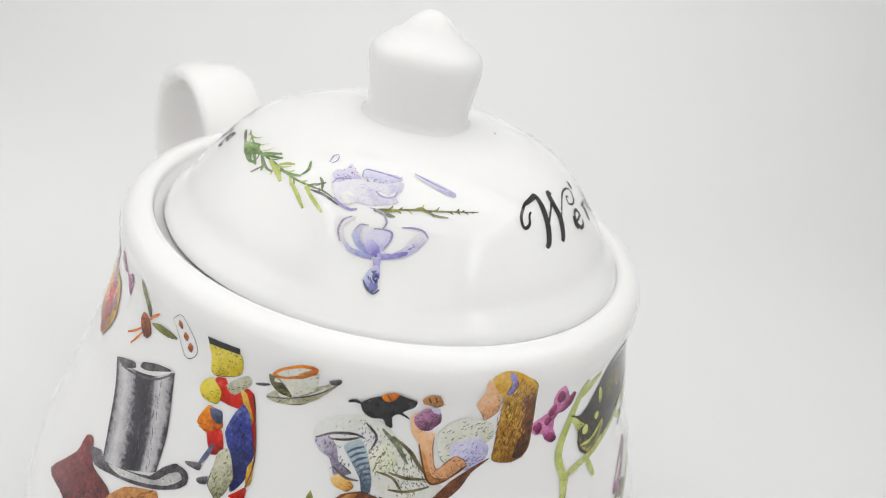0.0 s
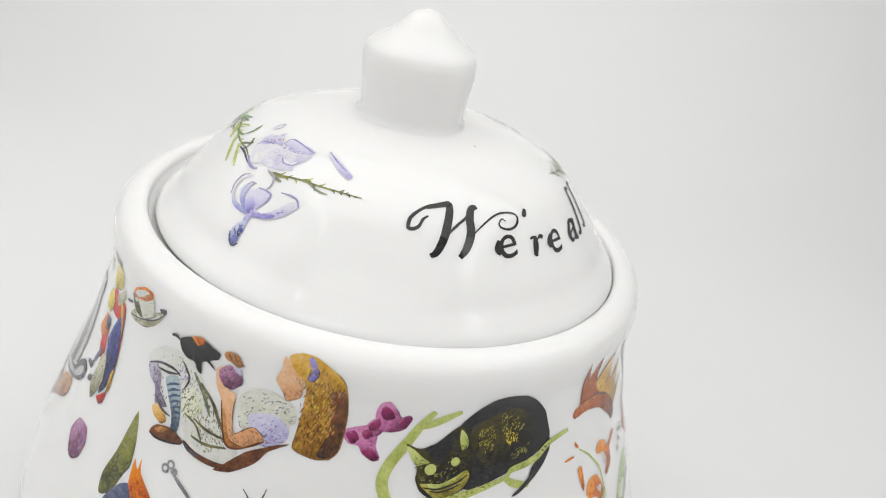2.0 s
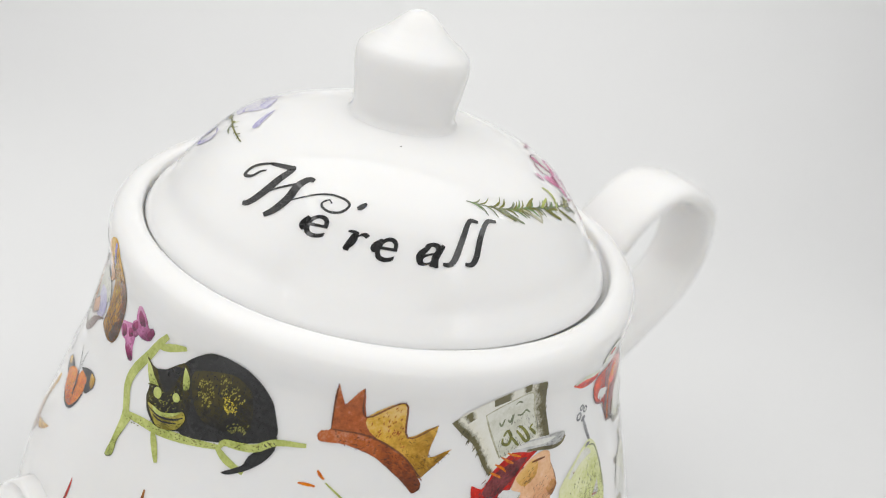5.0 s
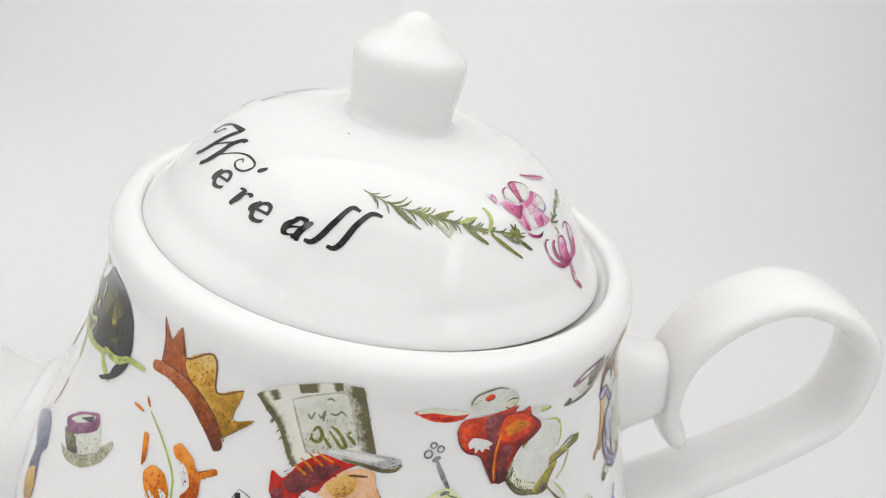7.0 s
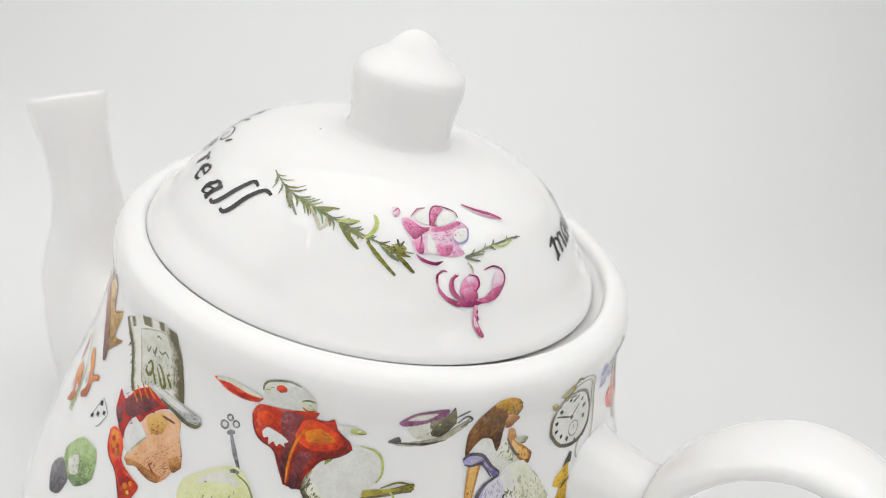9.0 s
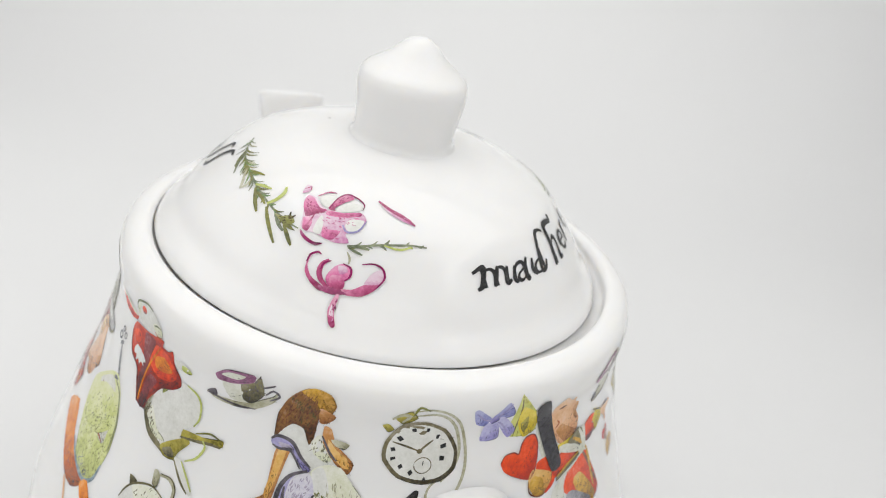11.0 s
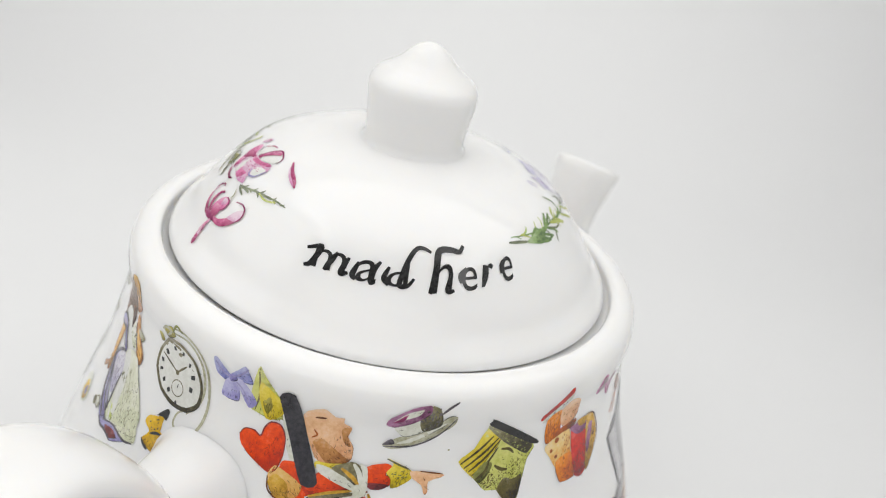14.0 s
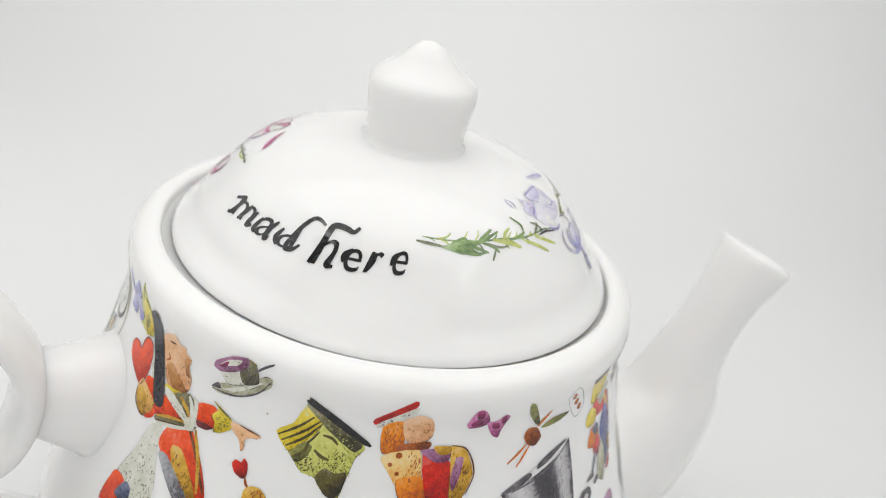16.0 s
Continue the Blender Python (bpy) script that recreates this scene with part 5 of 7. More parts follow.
pic = Print("printed_rabbit_tail", BODY, body, 74.65, 155.30, "white animal print outlined in olive")
pic.fill("ivory", [(-17.7, -1.4), (-19.3, 4.7), (-14.6, 14.6), (-6.9, 19.4), (1.6, 20.1), (7, 16), (7.8, 9.9), (3.5, 4.1), (1.3, -1.7), (-4.9, -6.7), (-13, -5.7)])
pic.fill("creamgreen", [(-17.5, 0.5), (-15.6, 4.2), (-10.2, -2.5), (-5.1, -4.8), (-9, -6.2), (-13.6, -4.6)])
pic.line("khakidark", 2.4, [(-20.1, 2.9), (-17.7, -1.4), (-13.3, -5.9), (-8.2, -7.7), (-2.3, -9), (3, -8.7)])
pic.hatch("khakidark", [(-19.3, 1.8), (-16.3, 3.8), (-10.8, -4.4), (-4.2, -6.7), (-6.3, -8.5), (-12.9, -6.7)], 40, 1.8, 75)
pic.fill("lime", [(-12.6, 11.1), (-12.1, 16.5), (-9.4, 18.7), (-10.5, 13.5)])
pic.line("lime", 1, [(-1.2, 20.1), (4, 19), (7, 16), (7.8, 10.6), (6.2, 6.9)])
pic.fill("oliveyellow", [(-6.4, -7.5), (-1.7, -2.8), (4.6, 1.4), (6.7, 0.1), (2.9, -5.4), (1.2, -9.3), (-3.1, -10.2)])
pic.fill("khakidark", [(-4.9, -8.1), (-1.2, -5.4), (1.4, -8.2), (-2, -9.7)])
pic.fill("oliveyellow", [(2.2, 3.8), (11.8, 5.2), (19.3, 7.3), (20.2, 5.5), (18.9, 4.2), (13.7, 3.9), (5.9, 2.1), (2.7, -0.2)])
pic.line("khakidark", 1.2, [(1.6, 0.6), (9.2, 2.4), (14.6, 3.9), (19.4, 4.4)])
pic.line("olive", 0.8, [(8.1, 5.1), (13.8, 7.6), (18.5, 7.2)])
pic.fill("ivory", [(1.8, -8.9), (5, -7.5), (12.6, -16.7), (11.3, -18.1)])
pic.line("khakidark", 1, [(1.8, -8.9), (7.2, -15.1), (11.4, -18.3)])
pic.line("lime", 0.9, [(5.2, -7.9), (9.4, -12.6), (12.6, -16.7)])
pic.line("lime", 1, [(6.5, -7.2), (10.9, -3.7), (13.2, 1.5), (11.6, 4)])
pic.done()

pic = Print("printed_apron_figure", BODY, body, 49.04, 123.69, "print in pale lime and orange patches", 0.992, 1.001)
pic.fill("orange", [(-28.8, -6.7), (-16, 1.9), (-4.3, -8.1), (4.9, -12), (17.1, -14.6), (10, -21.8), (-0.3, -22), (-17.8, -13.1)])
pic.fill("rust", [(1.3, -21.9), (8.8, -13.8), (17.1, -14.6), (10, -21.8)])
pic.fill("limeball", [(-10.9, 18.6), (1.8, 28.8), (10.3, 32.2), (17.2, 27.3), (22.3, 16.7), (24.4, 5.2), (21.7, -9.6), (14.6, -14.1), (3.9, -11.7), (-3.9, -2.1), (-10.3, 8.9)])
pic.fill("cream", [(-4.9, 20.9), (4.8, 28.8), (11.4, 27.5), (17.4, 15), (18.7, 5), (12, 5.7), (6.1, 15.7)])
pic.line("bluegrey", 1.8, [(-3.7, -7.6), (3.9, -11.7), (15.2, -13.9), (21.7, -9.6), (23.3, -2.1)])
pic.hatch("slate", [(2.7, -10), (8.1, -7.4), (18.1, -11), (21.2, -8.6), (16.4, -13.5)], 30, 1.6, 70)
pic.line("rust", 0.9, [(-5.5, 10.5), (6.9, 7.7), (17.1, 4.9)])
pic.line("rust", 0.7, [(-1.5, 22), (2.4, 21.1)])
pic.line("rust", 0.8, [(7.2, 21.5), (9.7, 18.1), (13.3, 17.8)])
pic.line("sage", 0.8, [(10.6, 29.6), (16.6, 26.4), (21.9, 15.8), (23.6, 4.6)])
pic.fill("orange", [(15.2, -16.9), (19.5, -12.1), (28.7, -21.4), (24.9, -24.5)])
pic.line("skin", 1.8, [(2.3, -22.8), (6.2, -26.3), (9.8, -30.5)])
pic.done()

pic = Print("printed_teapot", BODY, body, 71.19, 121.61, "small grey-green printed teapot")
pic.fill("ivory", [(-9.7, -2.3), (-4.1, 6.9), (4.1, 10.4), (11.8, 8.4), (13.7, 1.5), (11.9, -8), (5, -16.5), (-3, -20.1), (-5.7, -10.9)])
pic.fill("creamgreen", [(-5.2, 5), (4.1, 9.8), (11.1, 7.7), (12.7, 1), (11.2, -7.7), (7, -13.4), (3.1, -3)])
pic.hatch("khakidark", [(-4.9, 4.7), (4.1, 9.8), (11.7, 8), (13.3, 1.4), (11.4, -8.1), (4.2, -16.1), (2.5, -3.4)], 70, 1.8, 65)
pic.hatch("sage", [(-6.5, -11.5), (-5.1, -0.8), (3.1, -3), (3.9, -15.8), (-3, -19.5)], 40, 1.6, 65)
pic.fill("khaki", [(-18.1, -11), (-16.4, -9.7), (-11.2, -9.6), (-4.4, -10.4), (-1.6, -13.5), (-3, -16.5), (-7.5, -17.3), (-10.8, -13.5)])
pic.line("khakidark", 1, [(-18.1, -11), (-11.6, -14.1), (-7.5, -17.3), (-3, -16.5)])
pic.fill("khaki", [(6.1, 11.1), (3.6, 11.5), (2.5, 16.1), (3.6, 17.3), (6.1, 15.8)])
pic.line("khaki", 1.4, [(5.4, 15.9), (10.2, 16.8), (13.9, 14.5), (14.4, 10.3), (12.7, 6.7)])
pic.line("khakidark", 0.6, [(5.8, 16.7), (11.2, 17.4), (14.7, 14.6), (15, 10.2), (13, 6.4)])
pic.fill("khakidark", [(-6.3, 5.4), (-7.8, 7), (-8.1, 8.4), (-6.2, 8.7), (-3.4, 7.9)])
pic.line("khakidark", 0.9, [(-9.7, -2.3), (-7.9, 2.6), (-4.1, 6.9), (4.1, 10.4), (11.8, 8.4)])
pic.fill("greydark", [(13.7, -4.4), (15, -2.7), (18.3, -4.4), (16.6, -5.5)])
pic.done()

pic = Print("printed_blue_oval", BODY, body, 87.60, 124.28, "gold and blue flower print edged in pale green", 1.012, 1.014)
pic.fill("creamgreen", [(-6.5, -4.5), (-6.9, 2.1), (-3.6, 6.1), (1.2, 7.4), (4.4, 4.9), (6.7, -2.1), (1.4, -6.4), (-4.1, -7.4)])
pic.hatch("sage", [(-6.5, -4.5), (-6.9, 2.1), (-3.6, 6.1), (1.2, 7.4), (4.4, 4.9), (6.7, -2.1), (-4.1, -7.4)], 30, 1.2, 60)
pic.fill("yellowdeep", [(-4.1, -3.7), (-3.5, 1.2), (-0.2, 3.7), (3, 2.2), (4.4, -2.5), (-0.1, -6.1)])
pic.disc("blue", (1.1, -1), 2.1)
pic.done()

pic = Print("printed_queen_figure", BODY, body, 158.64, 165.82, "print in red, gold, black and skin patches")
pic.fill("limehead", [(-31.8, 22.6), (-35.5, 23.5), (-40.5, 32), (-42, 24), (-43.5, 14), (-36, 12.2), (-29.4, 13.5)])
pic.line("khakidark", 0.8, [(-40.5, 31), (-39.4, 22), (-40.5, 13.5)])
pic.line("khakidark", 0.7, [(-35.5, 23), (-34.6, 18), (-35.4, 13)])
pic.fill("cream", [(-29.4, 14.2), (-27.5, 15.2), (-21.8, 1.2), (-21.9, -3.8), (-26.1, 3.7)])
pic.fill("orangered", [(-22.7, -0.8), (-17.7, -1.4), (-11.9, -9), (-19.2, -13.6), (-26.4, -6.5), (-26.4, -2)])
pic.fill("skintan", [(-30.4, -9), (-28.6, -4.4), (-24.4, -5.4), (-17.8, -8.8), (-18.4, -13.6), (-21.6, -16.7), (-26, -16.4)])
pic.fill("gold", [(-29.9, -11.3), (-27.7, -7.3), (-22.8, -9.8), (-21.8, -16.3), (-26, -16.4)])
pic.line("brown", 0.7, [(-30.4, -9), (-29, -14.3), (-23.8, -17.1), (-19.6, -15.9)])
pic.line("orangered", 2.2, [(-20.8, -16.6), (-17.1, -13.3), (-16.8, -9.2)])
pic.fill("skin", [(-22.2, 18.1), (-15, 23.3), (-10.5, 20.8), (-7.3, 21.1), (-7.1, 18.8), (-4.1, 17.4), (-4.9, 13.7), (-2.6, 10.1), (-2.4, 5.5), (-5.8, 2.3), (-11.2, 1.8), (-15.5, 3.3)])
pic.fill("tan", [(-17.1, 8.7), (-11.4, 2.2), (-5.8, 2.3), (-3.2, 4.6), (-8.3, 6.2), (-13.4, 10.7)])
pic.fill("tan", [(-7.6, 16.2), (-4.1, 17.4), (-4.9, 13.7), (-3.6, 10.1), (-6.1, 11.2)])
pic.line("brown", 0.9, [(-17.6, 18.6), (-13.5, 19.3)])
pic.line("rust", 0.8, [(-17.3, 13.5), (-15.9, 11.8), (-17.7, 10.3)])
pic.fill("yellow", [(-14.7, 1.8), (-9.9, 2), (-4.5, 3), (-4.8, 0.5), (-10, -0.9), (-14.2, -0.8)])
pic.fill("redcoat", [(-17.6, -9.2), (-12.4, -1.8), (-1.3, -5.2), (-0.6, -7.2), (-13.5, -11.7)])
pic.fill("orangered", [(-16.4, -8.5), (-12.1, -2.5), (-2.3, -5.8), (-12.8, -10.2)])
pic.fill("orangered", [(3.7, 3.4), (10.2, 5.6), (12.8, 4.1), (10.5, 1.2), (12.8, 0.4), (12.3, -3), (7.6, -4.8), (4.2, -2.9)])
pic.fill("maroon", [(4.2, -2.9), (7.9, -2.4), (12.2, -2.6), (10.2, -4.5), (6.1, -5.1)])
pic.fill("yellow", [(10.7, 2.2), (12.9, 5.5), (10.6, 7.7), (15.4, 5.7), (19.4, 3.8), (19.9, 0.4), (15.9, -2.8), (13.1, -3.6), (12.5, -0.2)])
pic.line("khakidark", 0.7, [(10.2, 7.5), (14.9, 5.5), (18.9, 4)])
pic.hatch("olive", [(12.2, 2.4), (17.2, 4.7), (19.3, 0.6), (14.7, -2.4)], 20, 1.4, 40)
pic.fill("skin", [(19.1, 3.2), (22.9, 3.5), (31.6, 2.3), (30.9, 1.2), (26.3, -0.5), (26.5, -4.6), (25.3, -5.5), (23.9, -2), (20.3, 0.6)])
pic.line("brown", 0.6, [(22.9, 3.5), (27.3, 3), (31.3, 2.5)])
pic.fill("cream", [(-14.2, 0.6), (-9.3, 0.5), (0.7, -4.2), (-0.9, -6.4), (-12.1, -2.5)])
pic.fill("khakidark", [(-8.8, 0.7), (-1.9, 4.4), (2.2, 2.7), (4.1, -2.5), (2.2, -5.3), (-3.2, -2)])
pic.line("cream", 1.8, [(-1.1, 3.8), (1.3, 0.4), (2.4, -4.2)])
pic.line("gold", 1.6, [(-5.1, 1.3), (-1, -1.3), (1.8, -4.1)])
pic.fill("cream", [(1, 4.4), (3.8, 3), (4.8, -3), (4.4, -8.3), (2.2, -5.3), (2.6, 0.1)])
pic.disc("hatcream", (2, -6.3), 2.6)
pic.fill("khakidark", [(-14.6, -12.3), (-8.8, -9.9), (-0.6, -7.2), (-0.1, -8.4), (-8.3, -11.3), (-14.1, -13.5)])
pic.line("gold", 1.2, [(-14.8, -12), (-7.7, -8.8), (-0.2, -6.6)])
pic.fill("blackband", [(-31.6, 22.8), (-25.7, 25.9), (-19.1, 10), (-12.5, -6.2), (-18, -8.4), (-25.1, 6.7)])
pic.done()

pic = Print("printed_standing_figure", BODY, body, 102.26, 162.10, "print in brown, skin and pale dress patches", 1.008, 1.010)
pic.fill("hairbrown", [(-17.5, 9.9), (-17.7, 18.8), (-15, 26), (-11.2, 30.8), (-6.5, 33.3), (-2.6, 26.1), (-3.2, 18.5), (-3.7, 11.8), (-6.1, 10.6), (-8.3, 16.1), (-11.9, 16.2), (-15.7, 12.3)])
pic.fill("hair", [(-10.2, 31.3), (-6, 33.6), (0, 32.6), (2.6, 28.4), (1.1, 24.2), (-2, 21.9), (-4.1, 27.3), (-7.8, 29.7)])
pic.fill("hairgold", [(-5, 32.7), (0.2, 32.3), (2.4, 28.3), (0.2, 25.6), (-2.1, 29.5)])
pic.fill("tan", [(-3.1, 25.9), (0.3, 25.2), (2.9, 23.6), (0.6, 20.3), (-2.5, 19.8)])
pic.hatch("brown", [(-17.1, 10.6), (-17.2, 19.1), (-12.1, 30), (-5.6, 31.5), (-3.1, 25.9), (-3.8, 12.2), (-7.3, 12.4), (-9, 16.7)], 90, 2.8, 72)
pic.hatch("brownolive", [(-13.6, 27.4), (-7.4, 28.5), (-3.9, 21), (-5.7, 13.1), (-8.5, 16.9)], 40, 2.4, 80)
pic.hatch("hairgold", [(-9.3, 30.8), (-4.3, 33.4), (1.5, 30.2), (-1.7, 26.6)], 30, 2, 60)
pic.fill("ivory", [(-15.7, 12.3), (-12, 16.6), (-7.7, 15.9), (-5, 10.7), (-1.8, 12.7), (0.1, 15.9), (3.3, 8.2), (6, 6), (-1.9, 1.1), (-7.3, 5.4), (-10.6, 8.3), (-15.5, 8.1)])
pic.fill("creamgreen", [(-4.2, 11.5), (-0.8, 15.5), (4.1, 7.2), (2.1, 5.3), (-2.3, 7.4)])
pic.hatch("khakidark", [(-7.8, 14.4), (-5, 10.7), (-0.5, 14.2), (4.2, 6.8), (0.5, 6.9), (-3.6, 8.1)], 26, 1.6, 70)
pic.fill("tan", [(-15.7, 7.1), (-10.9, 7.3), (-11.7, 1.7), (-12.9, -6.1), (-14.1, -15.4), (-16, -16.9), (-17.6, -16), (-21, -18.6), (-22, -16.7), (-18.5, -14.1), (-16.4, -11.4), (-16.3, -2.3)])
pic.fill("skintan", [(-14.9, 6.6), (-12, 7.1), (-13.4, -3.5), (-15.1, -13.1), (-16.8, -12.1), (-15.7, -2.4)])
pic.fill("tan", [(-0.6, 18.9), (2.2, 18.3), (4.6, 12.9), (9, 9.4), (11.6, 6.8), (11.5, 4.1), (10, 2.5), (4.9, 6.2), (-0.1, 12.6)])
pic.fill("skintan", [(1.6, 14.3), (5.1, 10.8), (9.4, 8.1), (10.8, 4.7), (8.4, 4.5), (2.9, 9.4)])
pic.line("greydark", 1, [(-0.7, 15.1), (2.9, 9.4), (5.8, 6.6)])
pic.fill("khaki", [(2.6, 14.3), (6.2, 14.5), (9.4, 13.6), (7.9, 11.6), (4.8, 12)])
pic.fill("lilacdark", [(-18.4, 9), (-15.8, 10.8), (-10.6, 9.8), (-6.6, 5.2), (-2.6, 1.7), (-4.2, 0), (-8.7, 4.6), (-11.1, 6.2), (-15.3, 5.9), (-17.6, 7)])
pic.fill("lilacgrey", [(-15.7, 8.5), (-11.3, 8.5), (-9.6, 7), (-13.7, 6.7)])
pic.line("greydark", 1.4, [(-18.4, 9), (-15.8, 10.8), (-10.6, 9.8), (-6.6, 5.2), (-2.7, 2.1)])
pic.line("greydark", 1, [(-17.6, 7), (-14.8, 6.2), (-10.6, 6.5), (-6.2, 0.8)])
pic.fill("creamgreen", [(-2.3, 0.9), (2.3, 4.5), (8, 4.4), (12.9, -1.2), (18.4, -7.9), (22, -18.6), (0.6, -28.7), (-1.5, -17.3), (-0.6, -7.5)])
pic.fill("ivory", [(-1.7, 0.7), (1.7, 3.3), (5.2, -4.6), (4.8, -16.4), (5.2, -26.3), (1.9, -28), (-0.4, -17.7), (0, -7.7)])
pic.fill("lime", [(0.7, -20.8), (4.4, -23.9), (5.2, -26.3), (3.5, -27.1)])
pic.hatch("khaki", [(3.9, -0.7), (11.2, -1.9), (18.7, -12.3), (20.3, -18.4), (10.2, -22.9), (3.2, -7.9)], 50, 3.2, 100)
pic.hatch("olive", [(-0.2, -5.4), (4, -5.7), (4.1, -9.3), (1.4, -8.8)], 18, 1.8, 115)
pic.fill("lilacpale", [(-9.7, -5.2), (-4.7, -0.3), (-1.8, -0.7), (0.2, -6.6), (-1.1, -12.4), (-2.9, -19.5), (-6.3, -17.6), (-9.2, -9.7)])
pic.hatch("lilacgrey", [(-9.5, -5.6), (-3, -0.4), (-0.6, -7.5), (-3.3, -18.3), (-7.3, -13.4)], 60, 2.4, 80)
pic.fill("lilacdark", [(-9.9, -3), (-4.9, 0.5), (-8.5, -3.7), (-9.4, -12.2), (-7.8, -20.8), (-3.2, -25.7), (0.6, -28.7), (-4, -31.3), (-8.9, -26.1), (-12.2, -18.6), (-12.9, -10.8)])
pic.fill("lilac", [(-10.4, -12.7), (-8.7, -14.2), (-6.5, -20), (-2.7, -24), (-4.2, -25.7), (-8.8, -21.3), (-10.6, -15.3)])
pic.fill("lilac", [(-11.6, -18.7), (-9.3, -20.7), (-7.6, -25.4), (-3.8, -29.2), (-5.8, -29.5), (-9.5, -25.5)])
pic.line("greydark", 1.8, [(-3.4, 0.8), (-9, -2.5), (-11.9, -8.8), (-11.8, -17.4), (-9.3, -24), (-4.5, -28.8), (-2.3, -30.3)])
pic.line("greydark", 1.4, [(-10.2, -7), (-9.9, -12.5), (-7.8, -20.8), (-3.7, -25.5), (0.6, -28.7)])
pic.line("greydark", 1.2, [(0.4, -7.4), (-1.1, -13.8), (-1.5, -22), (-1.1, -26.8)])
pic.fill("cream", [(-10.7, -27.2), (-8.8, -28.9), (-8.4, -31), (-11.6, -31.5), (-13.7, -31.9), (-13.1, -29.6)])
pic.disc("khakidark", (-13.1, -30.8), 1.9)
pic.line("khakidark", 0.8, [(-13.3, -29.2), (-10.3, -26.9), (-8.4, -28.7), (-8.4, -31), (-11.6, -31.5)])
pic.done()

pic = Print("printed_standing_hem", BODY, body, 106.12, 135.29, "pale dress hem print with brown folds")
pic.fill("creamgreen", [(-6.6, -1.9), (-7.4, 5.2), (-0.1, 14.2), (9.7, 16.9), (14, 10), (17.3, 2.8), (8.5, -1.4), (0, -0.7)])
pic.hatch("khaki", [(-6.5, 4), (9.8, 15), (15.6, 3.7), (7, -0.1)], 40, 2.8, 95)
pic.fill("lilacdark", [(-15.1, -3), (-8.7, -3.8), (-1.6, -0.7), (5.1, -0.5), (10, -0.5), (14.4, 1.1), (8.9, -2.1), (2.1, -6.3), (-3.6, -6), (-10, -6.7)])
pic.fill("maroon", [(-5.6, -4.3), (0.7, -1.7), (5.7, -2.6), (0.4, -6)])
pic.line("greydark", 1.2, [(-17.2, -1.8), (-10.2, -6.4), (-3.8, -5.7), (2.1, -6.3)])
pic.line("greydark", 1, [(-8.7, -3.8), (-0.2, -0.3), (10, -0.5), (16.1, 1.6)])
pic.done()

pic = Print("printed_reclining_figure", BODY, body, -76.53, 166.74, "print in pale green, skin and gold patches", 0.970, 0.985)
pic.fill("ivory", [(-32.9, 5.2), (-26.3, 10.9), (-16.9, 13.2), (-12.4, 11.9), (-6.9, 9.2), (-1.8, 3.6), (3.2, 0.7), (6.3, -5.9), (9.7, -10.5), (15.2, -12.2), (8.9, -20.6), (-0.8, -21.5), (-6.1, -17.6), (-10.1, -10.5), (-14.2, -0.9), (-21.3, 2.2), (-31.9, 0.8)])
pic.hatch("khaki", [(-32.4, 4.5), (-16.8, 12.8), (-2.4, 3.3), (6.3, -5.9), (8.4, -16.3), (-5, -16.9), (-12.7, -2.4)], 50, 1.8, 60)
pic.hatch("khakidark", [(-5.6, 6.2), (1.9, 0.9), (6.3, -5.9), (3.5, -6.4), (-1.3, -0.8)], 40, 1.6, 100)
pic.hatch("lilacdark", [(-18.5, 8.6), (-13.5, 8.9), (-11.5, 3), (-14.6, 1.3)], 24, 1.6, 80)
pic.fill("creamgreen", [(-13.1, -1.7), (-7.1, 3.1), (-2.1, -3.5), (-6.7, -8.5), (-10.4, -8.3)])
pic.hatch("khakidark", [(-5.3, -5.3), (4.9, -2), (12.9, -11.6), (0.5, -18.9)], 70, 1.6, 120)
pic.hatch("khaki", [(-17.7, 9), (-6.4, 8.1), (3.6, -0.4), (11.9, -12.1), (0.3, -18.5), (-8.4, -9.4)], 80, 1.6, 110)
pic.hatch("khakidark", [(-14.6, 1.3), (-9.7, 4), (-3.7, -4.4), (-9.3, -7.6)], 50, 1.4, 60)
pic.line("khakidark", 1.4, [(-5.6, 6.2), (1, 1.4), (6.1, -5.1), (10.4, -9.2)])
pic.line("khakidark", 1.2, [(-5, -7.5), (1.6, -9.3), (8.8, -9.6)])
pic.line("khakidark", 1.2, [(-4.2, -14.1), (2.4, -14.5), (10.4, -12.4)])
pic.line("khakidark", 1, [(-9.3, -7.6), (-3.5, -9.4), (0.3, -13.9)])
pic.line("greydark", 1, [(-15.7, 10.1), (-11.2, 5.5), (-12.4, 0.1)])
pic.line("sage", 1.6, [(-9.6, 8.7), (-3.4, 2.7), (1.3, -4)])
pic.line("brown", 2.2, [(-6.8, -17.5), (-0.4, -19.9), (9.6, -19.7), (18.9, -15.8)])
pic.fill("lilacgrey", [(-32.6, 0.9), (-27.7, 2.9), (-24.3, -0.6), (-22.7, -6), (-17.9, -9.4), (-23.3, -11.2), (-26, -5.5), (-29.8, -3.4)])
pic.hatch("greydark", [(-32.4, 0.6), (-26, 3.4), (-17.2, -7.5), (-23.5, -10.9)], 30, 1.4, 70)
pic.line("greydark", 1, [(-27, 1.8), (-21.5, 2.6), (-17, 4.2)])
pic.line("greydark", 1, [(-32.2, 1.2), (-26.4, 4.1), (-19.3, 5.2), (-15.3, 4.2)])
pic.fill("bluegrey", [(-22, 0.3), (-16.6, 3.5), (-13.4, -0.9), (-11, -8.6), (-10.1, -15.2), (-12.8, -17.4), (-14.6, -10.8), (-18.8, -4.8)])
pic.line("slate", 1, [(-20.4, -2.1), (-18, -0.2), (-14.9, 1.1)])
pic.line("slate", 1, [(-19, -3.7), (-17, -2), (-13.9, -0.8)])
